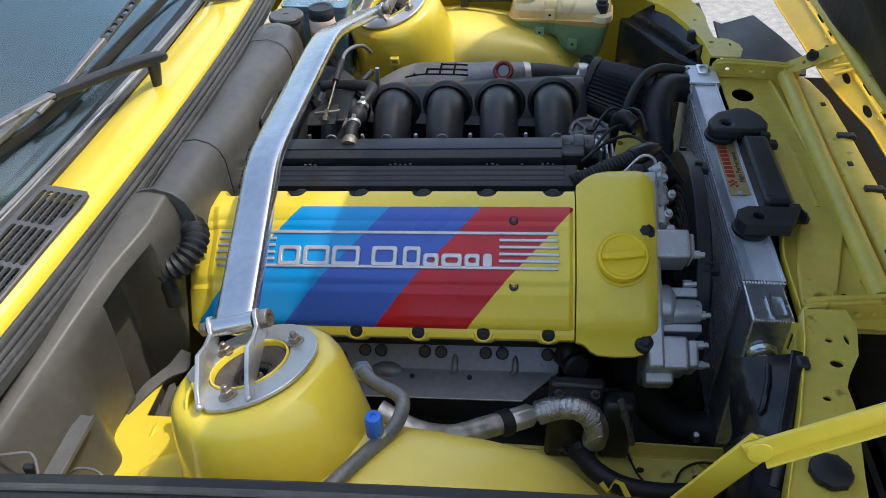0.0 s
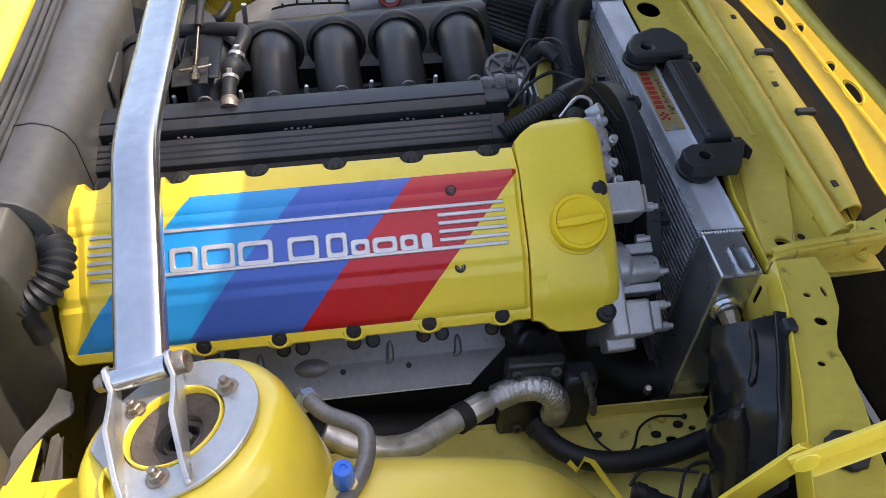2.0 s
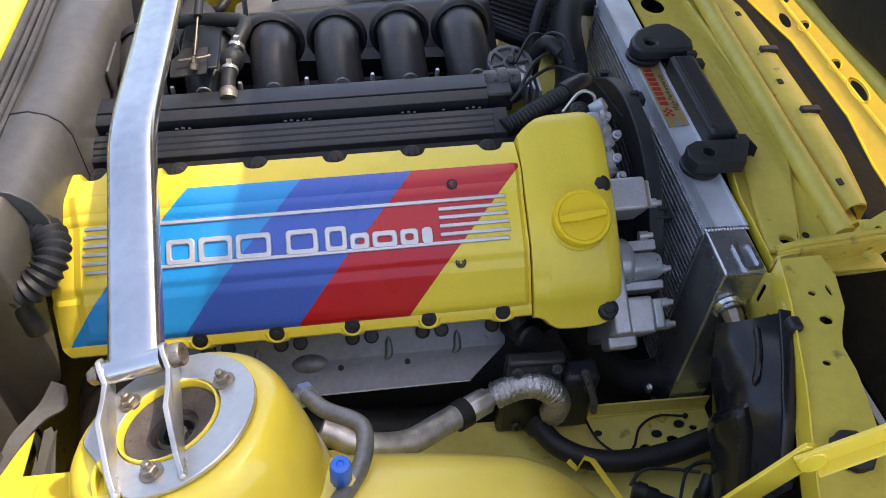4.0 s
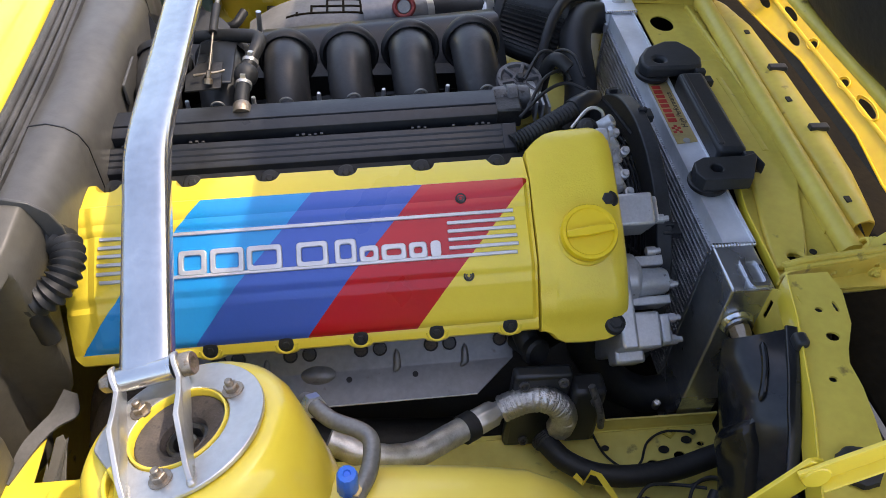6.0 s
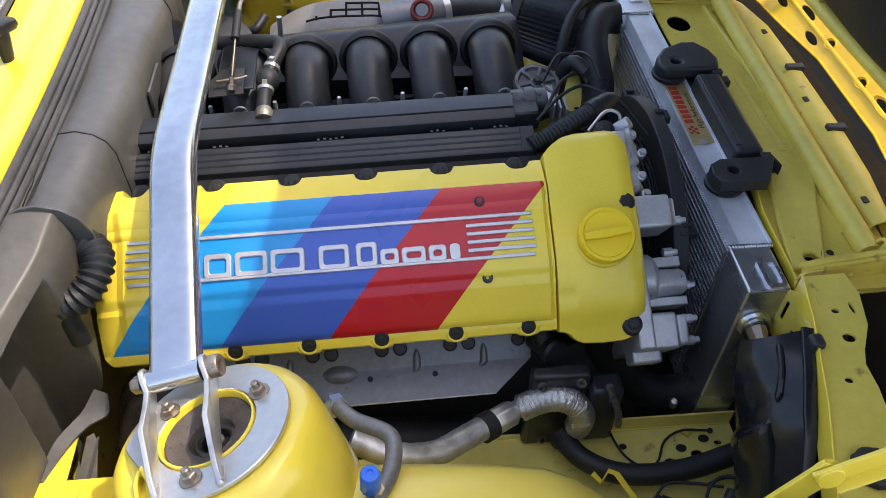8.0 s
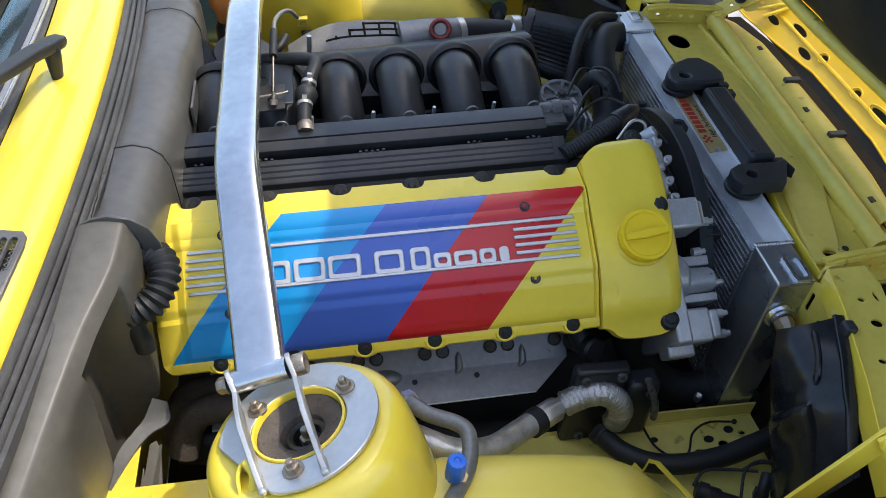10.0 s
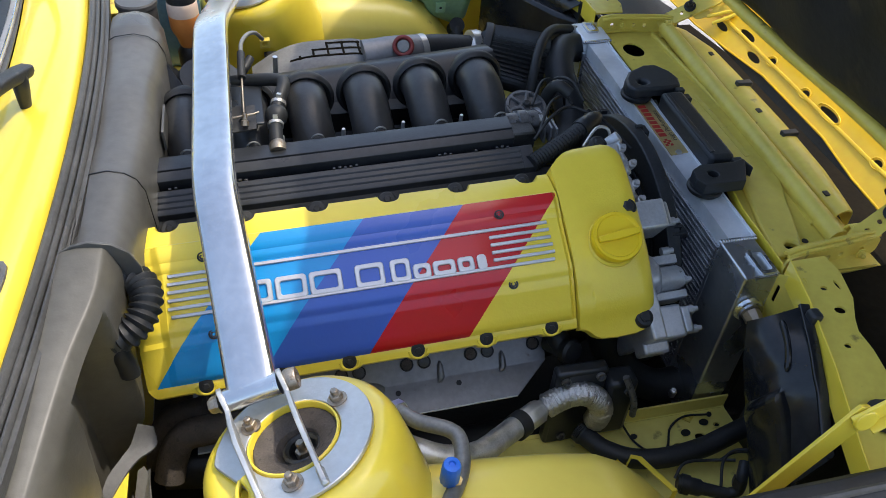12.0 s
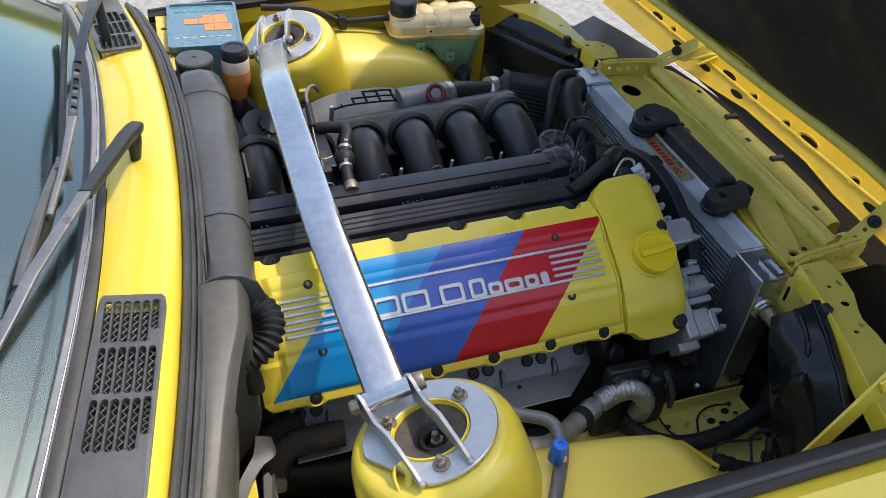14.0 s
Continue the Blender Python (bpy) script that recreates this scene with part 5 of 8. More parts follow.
for u, v, n, a in ((0.428, 0.086, -0.052, 0), (0.436, 0.122, -0.062, 0), (0.452, -0.020, -0.062, 90), (0.470, -0.066, -0.066, 90), (0.463, -0.112, -0.058, 90), (0.463, -0.140, -0.062, 90), (0.462, 0.018, -0.04, 90), (0.43, 0.060, -0.050, 0), (0.425, 0.148, -0.06, 0)):
    part("stud", lathe([(0.0065, -0.006), (0.0065, 0.006), (0.004, 0.0065), (0.004, 0.013), (0, 0.013)], EM @ pose(u, v, n, 0, a, 0), 12), cast_alu, nose, smooth=30)
for v in (0.072, 0.094, 0.112, 0.132, 0.150, 0.165):
    part("fitting", lathe([(0.0095, -0.02), (0.0095, 0.010), (0.0075, 0.012), (0.0045, 0.012), (0.004, 0.004), (0, 0.004)], EM @ pose(0.408 + 0.06 * (v % 0.04) + 0.008, v, -0.062, 0, 55, 20), 16), cast_alu, nose)
part("bright_hook", sweep(smooth_path([E(0.366, 0.160, -0.058), E(0.393, 0.186, -0.056), E(0.412, 0.182, -0.058), E(0.415, 0.165, -0.072)], 5), 0.0024), alu_plate, engine)

# block and head under the covers
part("cylinder_head", box((-0.285, -0.100, -0.16), (0.39, 0.150, -0.085), EM), oily_shade, engine, "dark cylinder head", bevel=0.006)
part("engine_block", box((-0.27, -0.10, -0.52), (0.40, 0.14, -0.16), EM), oily_shade, engine, "dark engine block", bevel=0.01)

# black rails over the coils and the fuel rail
RX0, RX1 = -0.262, 0.352


def rail(name, x0, x1, pts, material, label, bevel=0.0012):
    """A long extrusion along the engine, from an outline of (y, z)."""
    dz = math.tan(radians(2.3))
    bm = bmesh.new()
    a = [bm.verts.new((x0, y, z + dz * (x0 - 0.06))) for y, z in pts]
    b = [bm.verts.new((x1, y, z + dz * (x1 - 0.06))) for y, z in pts]
    for i in range(len(pts)):
        j = (i + 1) % len(pts)
        bm.faces.new((a[i], a[j], b[j], b[i]))
    bm.faces.new(a)
    bm.faces.new(b[::-1])
    return part(name, bm, material, engine, label, bevel=bevel, smooth=30)


# the coil cover: four flat lands with three narrow grooves that stop short of its end
def land(d, sink=0.0):
    """A point d metres down the sloping top of the coil cover."""
    return (-0.112 - 0.908 * d - 0.42 * sink, 0.8385 - 0.42 * d - 0.908 * sink)


grooved = [land(0)]
for d in (0.0085, 0.0180, 0.0275):
    grooved += [land(d - 0.0016), land(d - 0.0010, 0.0026), land(d + 0.0010, 0.0026), land(d + 0.0016)]
grooved += [land(0.0355), land(0.0368, 0.0012)]
foot_ = [(-0.1475, 0.806), (-0.108, 0.806), (-0.1095, 0.8375)]
rail("coil_rail_cover", RX0 + 0.025, RX1 - 0.020, grooved + foot_, rail_black, "grooved black coil cover", 0.0004)
rail("cover_end", RX1 - 0.020, RX1, [land(0), land(0.0355), land(0.0368, 0.0012)] + foot_, rail_black, "", 0.0008)
rail("coil_rail_base", RX0 + 0.01, RX1 - 0.004, [(-0.105, 0.77), (-0.105, 0.806), (-0.170, 0.795), (-0.180, 0.775)], satin_black, "")
fr_rail = rail("fuel_rail_cover", RX0, RX1 - 0.024, [(-0.048, 0.818), (-0.048, 0.850), (-0.0495, 0.8535), (-0.053, 0.8548), (-0.0815, 0.8535), (-0.0822, 0.8500), (-0.0842, 0.8498), (-0.0848, 0.8528), (-0.0965, 0.8470), (-0.0985, 0.8455), (-0.0985, 0.8440), (-0.0940, 0.815), (-0.090, 0.808), (-0.050, 0.808)], rail_black, "black fuel rail cover with a long groove", 0.0005)
for x, n in ((-0.19, 2), (-0.10, 3), (0.045, 3), (0.070, 2), (0.205, 3), (0.262, 1), (0.295, 3)):
    for k in range(n):
        part("rail_clip", box((x + 0.0085 * k, -0.1115, 0.836 + 0.04 * (x - 0.06)), (x + 0.0085 * k + 0.0045, -0.1075, 0.8405 + 0.0012 * (k % 2) + 0.04 * (x - 0.06))), pipe_black, fr_rail, bevel=0.0006)
part("connector", box((0.326, -0.090, 0.826), (0.366, -0.052, 0.857)), dark_steel, engine, "grey connector block at the rail's end", bevel=0.003)
SM = upto((0.376, -0.004, 0.846), (0.02, -0.25, 1))
sens = part("sensor_disc", lathe([(0.034, -0.050), (0.036, -0.010), (0.036, 0.002), (0.034, 0.006), (0.029, 0.006), (0.027, 0.001), (0.012, 0.000), (0.011, 0.006), (0, 0.006)], SM, 32), cast_dark, engine, "round spoked cast housing")
for k in range(6):
    part("spoke", box((0.008, -0.0028, -0.002), (0.031, 0.0028, 0.0062), SM @ pose(0, 0, 0, 0, 0, 60 * k + 12)), cast_dark, sens, bevel=0.001)
part("centre_bolt", lathe([(0.0085, 0.004), (0.0085, 0.0075), (0.0065, 0.008), (0.0065, 0.013), (0.005, 0.014), (0, 0.014)], SM, 6), dark_steel, sens)
part("side_barrel", lathe([(0.016, -0.03), (0.018, -0.028), (0.018, -0.012), (0.020, -0.010), (0.020, 0.004), (0.017, 0.006), (0.017, 0.026), (0, 0.027)], upto((0.352, -0.045, 0.846), (-1, -0.1, 0.05)), 20), cast_dark, sens)
for k in range(3):
    part("casting_web", box((0.392 + 0.010 * k, -0.060, 0.812), (0.396 + 0.010 * k, -0.022, 0.846 - 0.004 * k)), cast_alu, sens, bevel=0.001)
part("sensor_bracket", box((0.35, -0.045, 0.82), (0.40, 0.02, 0.846)), cast_alu, engine, bevel=0.003)

# exhaust side heat shield
S0 = E(0, -0.110, -0.167)
sy, sz = S0.y, S0.z


FOLD = 0.45


def shield(u, k):
    """u: 0 to 1 along the engine; k: 0 at the upper edge, over the fold at FOLD, to 1 at the lower lip."""
    y = lerp(k, ((0, sy + 0.022), (0.25, sy + 0.004), (FOLD, sy - 0.020), (1, sy - 0.064)))
    z = lerp(k, ((0, sz + 0.030), (0.25, sz + 0.006), (FOLD, sz - 0.017), (1, sz - 0.036)))
    end = 0.335 - 0.055 * max(0.0, (k - FOLD) / (1 - FOLD))
    x = -0.19 + (end + 0.19) * u
    return Vector((x, y, z + 0.04 * (x - 0.06)))


sh = part("heat_shield", patch(shield, span(0, 1, 40), [0, 0.12, 0.25, 0.38, 0.435, FOLD, 0.465, 0.56, 0.70, 0.85, 1.0], 0.002), shield_alu, engine, "grey folded heat shield over the exhaust", smooth=22)
# brighter metal bead paints the highlight along the lower edge
part("lip_highlight", sweep([shield(u, 1.0) for u in span(0, 1, 12)], 0.0013), alu_plate, sh)
for u in (0.113, 0.34, 0.686, 0.87):
    # short half-round ribs that stiffen the fold
    q = [shield(u, k) + Vector((0, -0.0008, 0.0008)) for k in (0.30, 0.34, 0.40, FOLD, 0.49, 0.53)]
    part("pressed_rib", sweep(q, circle(0, 0, 0.0056, 12), scale=[0.25, 0.8, 1.0, 1.0, 0.8, 0.25]), shield_alu, sh)
for u in (0.482,):
    q = shield(u, 0.50)
    part("pressed_dome", lathe([(1.0, -0.10), (0.96, 0.12), (0.80, 0.42), (0.52, 0.72), (0.25, 0.88), (0, 0.93)], upto(q + Vector((0, 0.002, -0.003)), (0, -0.62, 0.78)) @ Matrix.Diagonal((0.028, 0.017, 0.012, 1)), 28), shield_alu, sh)
for p in range(6):
    for dx in (0.0, 0.0265):
        u = -0.246 + 0.0985 * p + dx + 0.004
        c = E(u, -0.110, -0.1665)
        m = upto(c + Vector((0, -0.001, 0.0032)), (0, -0.68, 0.73))
        # black disc stands for the shaded hole round the bolt
        part("bolt_hole_shade", lathe([(0.0102, -0.001), (0.0102, 0.0012), (0.0094, 0.0015), (0.0090, 0.0004), (0, 0.0004)], m, 20), oily_shade, sh)
        part("recessed_bolt", lathe([(0.0080, 0.0002), (0.0078, 0.0014), (0.004, 0.0020), (0, 0.0020)], m, 16), rust_dust if dx == 0 else dark_steel, sh)
for u in (0.113, 0.386, 0.573, 0.755):
    # black disc in place of a hole's inner shade
    part("small_hole_shade", lathe([(0.0042, 0), (0.0042, 0.0012), (0, 0.0012)], upto(shield(u, 0.60) + Vector((0, -0.0003, 0.0006)), (0, -0.40, 0.92)), 12), oily_shade, sh)
part("exhaust_manifold", sweep(smooth_path([(-0.24, -0.36, 0.52), (0.0, -0.385, 0.50), (0.2, -0.39, 0.48), (0.32, -0.37, 0.45)], 6), 0.035), oily_shade, engine)
for run in ([(-0.233, -0.398, 0.540), (-0.222, -0.378, 0.570), (-0.201, -0.371, 0.600), (-0.153, -0.373, 0.610), (-0.115, -0.374, 0.610)], [(-0.254, -0.342, 0.500), (-0.241, -0.328, 0.550), (-0.220, -0.323, 0.580), (-0.170, -0.332, 0.600)]):
    part("exhaust_primary", sweep(smooth_path(run, 6), circle(0, 0, 0.021, 18)), rust_dust, engine, "dusty brown exhaust pipe", smooth=60)
bm = lathe([(0.016, -0.03), (0.016, 0.004), (0.013, 0.008), (0.020, 0.009), (0.020, 0.020), (0.016, 0.024), (0, 0.024)], upto((0.352, -0.352, 0.648), (0.35, -0.75, 0.35)), 20)
part("coolant_stub", bm, rubber, engine, "black hose stub with a clamp")
part("stub_elbow", sweep(smooth_path([(0.352, -0.352, 0.648), (0.345, -0.33, 0.66), (0.34, -0.29, 0.66)], 5), 0.017), rubber, engine)

# intake: six bent pipes into a log-shaped plenum
TX = [-0.172 + 0.0965 * k for k in range(6)]
for k, x in enumerate(TX):
    lean = 0.006 * (k - 2)
    path = smooth_path([(x + 0.013, -0.020, 0.756 + lean), (x + 0.011, 0.000, 0.792 + lean), (x + 0.007, 0.022, 0.818 + lean), (x + 0.005, 0.050, 0.834 + lean), (x + 0.004, 0.085, 0.836 + lean), (x + 0.003, 0.13, 0.830 + lean)], 6)
    tube_ = part("intake_pipe", sweep(path, circle(0, 0, 0.0340, 28), scale=[1.0 + 0.10 * max(0, 1 - i / 4) for i in range(len(path))]), pipe_black, engine, "black bent intake pipe", smooth=60)
    # flared rubber hood round the pipe, with a thin bright edge
    hm = upto((x + 0.005, 0.094, 0.831 + lean), (0, -1, 0.10))
    part("collar", lathe([(0.0345, -0.004), (0.0395, 0.001), (0.0410, 0.004), (0.0425, 0.004), (0.0435, 0.001), (0.0455, -0.001), (0.0468, -0.005), (0.0460, -0.012), (0.0420, -0.022), (0.0370, -0.032), (0.033, -0.040)], hm, 36, caps=False), rubber, tube_, "flared rubber collar", smooth=40)
    part("band", lathe([(0.0413, 0.0042), (0.0417, 0.0046), (0.0421, 0.0042)], hm, 40, caps=False), dark_steel if k != 1 else steel, tube_)
    c = x - 0.0065
    zf = 0.04 * (x - 0.06)
    part("flange", lathe([(0.0335, -0.004), (0.0395, -0.003), (0.0400, 0.0), (0.0395, 0.003), (0.0335, 0.004)], upto((c + 0.010, 0.013, 0.797 + zf), (0, 0.64, 0.76)), 36), pipe_grey, tube_)
    for dx, r, h in ((-0.036, 0.0034, 0.017), (0.039, 0.0028, 0.010)):
        part("flange_stud", lathe([(r, -0.020), (r, h - 0.0015), (r * 0.8, h), (0, h)], upto((c + dx, 0.002, 0.8135 + zf), (0.02, -0.15, 1)), 8), badge_metal, tube_, smooth=30)
    part("lifting_eye", sweep([(c + 0.0165 + 0.0092 * math.cos(a), -0.043, 0.8485 + zf + 0.0085 * math.sin(a)) for a in span(-0.5, math.pi + 0.5, 16)], 0.0015), pipe_grey, tube_)
pp = [(0.050, -0.09), (0.050, -0.02), (0.047, 0.012), (0.040, 0.028), (0.018, 0.044), (-0.040, 0.046), (-0.062, 0.02), (-0.062, -0.09)]
pl = part("plenum", sweep(smooth_path([(-0.215, 0.185, 0.760), (-0.19, 0.187, 0.763), (0.05, 0.192, 0.778), (0.28, 0.198, 0.793), (0.355, 0.202, 0.797), (0.372, 0.204, 0.797)], 6), pp, scale=[0.85] + [1.0] * 28 + [0.95, 0.88]), satin_black, engine, "black plastic intake plenum", smooth=50)
part("plenum_front", box((-0.21, 0.10, 0.66), (0.37, 0.15, 0.795)), oily_shade, pl)

# air metering box with a gridded top, outlet pipe and cone filter
def air_top(x, y):
    """The rounded top of the air box."""
    z = ease(x, ((-0.06, 0.750), (-0.02, 0.775), (0.015, 0.790), (0.05, 0.7965), (0.10, 0.7975), (0.145, 0.796), (0.175, 0.785), (0.20, 0.770)))
    return Vector((x, y, z - 5.0 * max(0.0, 0.292 - y) ** 1.6 - 4.0 * max(0.0, y - 0.350) ** 1.6))


amb = part("air_box", patch(air_top, span(-0.06, 0.195, 30), span(0.262, 0.375, 16), 0.05), air_grey, engine, "grey air box with a grooved grid on its top", smooth=50)
# raised dark strips stand for the shade in the grid's grooves
for y, x0, x1 in ((0.296, 0.012, 0.149), (0.319, 0.055, 0.149), (0.342, 0.084, 0.149)):
    part("grid_groove_shade", sweep([air_top(x, y) + Vector((0, 0, 0.0008)) for x in span(x0, x1, 10)], rrect(-0.0024, -0.0008, 0.0024, 0.0008, 0.0003)), shade_brown, amb)
for x, y0, y1 in ((0.031, 0.292, 0.304), (0.057, 0.294, 0.322), (0.085, 0.294, 0.345), (0.114, 0.294, 0.345), (0.145, 0.294, 0.345)):
    part("grid_groove_shade", sweep([air_top(x, y) + Vector((0, 0, 0.0009)) for y in span(y0, y1, 8)], rrect(-0.0021, -0.0008, 0.0021, 0.0008, 0.0003)), shade_brown, amb)
part("metal_pipe", sweep(smooth_path([(0.150, 0.275, 0.800), (0.19, 0.278, 0.805), (0.225, 0.285, 0.802), (0.262, 0.296, 0.796)], 5), circle(0, 0, 0.030, 20), scale=[1.1, 1.08, 1.05, 1.02] + [1.0] * 12), shield_alu, engine, "cast metal intake elbow", smooth=50)
part("rubber_sleeve", sweep([(0.258, 0.296, 0.797), (0.30, 0.305, 0.792), (0.372, 0.320, 0.776)], circle(0, 0, 0.0275, 20)), rubber, engine)
for a, b in (((0.256, 0.294, 0.797), (0.268, 0.297, 0.796)), ((0.366, 0.319, 0.785), (0.381, 0.322, 0.783))):
    part("hose_clamp", sweep([a, b], circle(0, 0, 0.0305, 24)), alu_plate, engine, "steel hose clamp")
RINGM = upto((0.219, 0.250, 0.832), (-0.12, -0.75, 0.65))
part("hook_eye", sweep([RINGM @ Vector((0.0165 * math.cos(a), 0.0165 * math.sin(a), 0)) for a in span(0, 2 * math.pi, 28)], 0.0042, caps=False, up=(0, 0.6, 0.8)), red_ring, engine, "dull red metal ring")
part("ring_centre", lathe([(0.0135, -0.010), (0.0135, -0.002), (0.011, 0.001), (0, 0.002)], RINGM, 20), pipe_grey, engine)
FA, FB = Vector((0.385, 0.322, 0.772)), Vector((0.510, 0.280, 0.748))
fm = upto(FA, FB - FA)
fl = (FB - FA).length
part("cone_filter", lathe([(0.036, -0.002), (0.040, 0.004), (0.052, 0.012), (0.056, 0.014), (0.062, fl * 0.5), (0.066, fl * 0.92), (0.064, fl), (0.03, fl + 0.004), (0, fl + 0.004)], fm, 180, flute=0.075, teeth=45), pipe_black, engine, "pleated black cone air filter", smooth=40)
part("filter_rim", lathe([(0.0565, 0.004), (0.0585, 0.010), (0.0585, 0.018), (0.055, 0.022)], fm, 40, caps=False), rubber, engine)
part("filter_clamp", lathe([(0.0375, -0.016), (0.0385, -0.014), (0.0385, -0.004), (0.0375, -0.002)], fm, 32), alu_plate, engine)

# breather hose with two clamps beside the pipes, linkage
hb = part("breather_hose", sweep(smooth_path([(-0.030, -0.060, 0.848), (-0.031, -0.040, 0.855), (-0.029, -0.012, 0.861), (-0.026, 0.010, 0.866), (-0.018, 0.036, 0.876), (-0.010, 0.062, 0.882), (-0.018, 0.082, 0.880), (-0.060, 0.100, 0.872), (-0.115, 0.120, 0.858)], 6), circle(0, 0, 0.0105, 16)), rubber, engine, "black breather hose")
for p, d in (((-0.0295, -0.016, 0.860), (0.05, 1, 0.25)), ((-0.0215, 0.026, 0.871), (0.25, 1, 0.35))):
    part("hose_clamp", lathe([(0.0122, -0.003), (0.0122, 0.003)], upto(p, d), 20), alu_plate, hb)
    part("clamp_screw", box((-0.003, -0.004, 0.0115), (0.004, 0.004, 0.017), upto(p, d) @ pose(0, 0, 0, 60, 0, 0)), alu_plate, hb)
part("hose_swell", lathe([(0.0110, -0.016), (0.0165, -0.008), (0.0175, 0.002), (0.0150, 0.009), (0.0110, 0.013)], upto((-0.0265, 0.004, 0.865), (0.12, 1, 0.28)), 24), rubber, hb)
part("hose_foot", lathe([(0.0130, 0), (0.0130, 0.014), (0.0105, 0.018)], upto((-0.030, -0.066, 0.846), (0, 0.9, 0.3)), 18), steel, hb)
lk = part("throttle_bracket", prism([(-0.03, -0.02), (0.02, -0.02), (0.022, 0.028), (-0.01, 0.03), (-0.03, 0.01)], [circle(0, 0, 0.005, 12), circle(-0.016, 0.008, 0.004, 10)], 0.003, axes((-0.078, -0.018, 0.872), (1, 0, 0.1), (0, 1, 0.25))), dark_steel, engine, "throttle linkage bracket")
part("return_spring", sweep([(-0.074 + 0.0022 * math.cos(k * 0.9), 0.0 + k * 0.0008, 0.886 + 0.0022 * math.sin(k * 0.9) + k * 0.0001) for k in range(40)], 0.0007), steel, lk)
part("linkage_rod", sweep([(-0.094, -0.024, 0.884), (-0.060, -0.020, 0.886), (-0.052, -0.016, 0.886)], 0.0018), steel, lk)
part("linkage_nut", lathe([(0.006, 0), (0.006, 0.007), (0.0035, 0.008), (0.0035, 0.018)], upto((-0.074, -0.034, 0.876), (0.1, 0.5, 0.8)), 6), steel, lk)
part("linkage_cable", sweep([(-0.074, -0.012, 0.884), (-0.073, 0.03, 0.895), (-0.072, 0.06, 0.905)], 0.0016), steel, lk)
part("cable_sheath", sweep(smooth_path([(-0.072, 0.055, 0.904), (-0.071, 0.085, 0.912), (-0.070, 0.110, 0.916)], 5), 0.0062), rubber, lk)
part("cable_elbow", sweep(smooth_path([(-0.070, 0.108, 0.916), (-0.068, 0.135, 0.920), (-0.058, 0.165, 0.918), (-0.045, 0.185, 0.910), (-0.034, 0.200, 0.890)], 6), 0.0034), pipe_grey, lk)
part("linkage_plate", box((-0.100, -0.02, 0.865), (-0.045, 0.09, 0.869)), satin_black, lk, bevel=0.004)
part("dipstick_pipe", sweep(smooth_path([(-0.02, 0.16, 0.83), (-0.018, 0.16, 0.855), (-0.017, 0.16, 0.878)], 6), 0.0042), alu_rad, engine, "thin grey pipe")

# wiring at the front of the rails
LOOM = smooth_path([(0.345, -0.140, 0.836), (0.375, -0.128, 0.844), (0.41, -0.108, 0.850), (0.445, -0.084, 0.852)], 26)
part("loom_sleeve", sweep(LOOM, circle(0, 0, 0.0118, 16), scale=[1.0 + 0.16 * (0.5 + 0.5 * math.cos(i * math.pi / 2)) for i in range(len(LOOM))]), rubber, engine, "ribbed black wiring sleeve", smooth=20)
part("loom_end", sweep(smooth_path([(0.438, -0.089, 0.852), (0.465, -0.068, 0.852), (0.485, -0.050, 0.848)], 5), circle(0, 0, 0.015, 14), scale=[1, 1.1, 1.1, 1.05, 1.0, 1.0, 0.95, 0.9, 0.8, 0.7, 0.6]), black_plastic, engine)
for pts in ([(0.36, -0.10, 0.86), (0.40, -0.06, 0.872), (0.44, -0.03, 0.868), (0.47, -0.045, 0.864)], [(0.37, -0.09, 0.862), (0.405, -0.035, 0.880), (0.44, 0.0, 0.870), (0.455, 0.02, 0.84)], [(0.47, -0.04, 0.866), (0.50, -0.06, 0.850), (0.53, -0.10, 0.825)],
            [(0.38, -0.02, 0.87), (0.41, 0.02, 0.89), (0.44, 0.02, 0.88), (0.45, -0.02, 0.865)], [(0.42, 0.04, 0.82), (0.44, 0.05, 0.87), (0.46, 0.02, 0.885), (0.47, -0.02, 0.87)]):
    part("cable", sweep(smooth_path([(a, b, c - 0.010) for a, b, c in pts], 6), 0.0026), rubber, engine)
part("coolant_elbow", sweep(smooth_path([(0.415, 0.015, 0.80), (0.42, 0.018, 0.85), (0.432, 0.010, 0.874), (0.45, -0.005, 0.866)], 6), 0.0105), rubber, engine)

# ---- radiator and what is fixed to it ----
radiator = thing("radiator", "silver welded aluminium radiator with end tanks", "radiator", (0.61, -0.03, 0.46))
RT = 0.798
# dark backing paints the shade between the core's silver fins
part("core_back", box((0.6020, -0.325, 0.470), (0.645, 0.268, RT - 0.012)), dark_steel, radiator, "dark backing that shades the gaps of the silver core")
bm = bmesh.new()
for k in range(31):
    z = 0.474 + k * 0.0098
    box((0.5945, -0.361, z), (0.6010, 0.266, z + 0.0026), None, bm)
part("core_tube", bm, core_fin, radiator, smooth=0, kind="stuff")
bm = bmesh.new()
for k in range(126):
    y = -0.360 + k * 0.0050
    box((0.5962, y, 0.474), (0.6020, y + 0.0017, RT - 0.026), None, bm)
part("core_fin", bm, core_fin, radiator, smooth=0, kind="stuff")
part("top_channel", prism([(0.6005, -0.318), (0.640, -0.318), (0.640, 0.272), (0.6005, 0.272)], [], 0.0035, pose(0, 0, RT - 0.004)), rail_alu, radiator, "flat top rail", bevel=0.001)
part("top_channel_lip", box((0.5995, -0.318, RT - 0.030), (0.6023, 0.272, RT - 0.0005)), rail_alu, radiator)
part("top_channel_front", box((0.6385, -0.318, RT - 0.030), (0.6413, 0.272, RT + 0.003)), rail_alu, radiator)
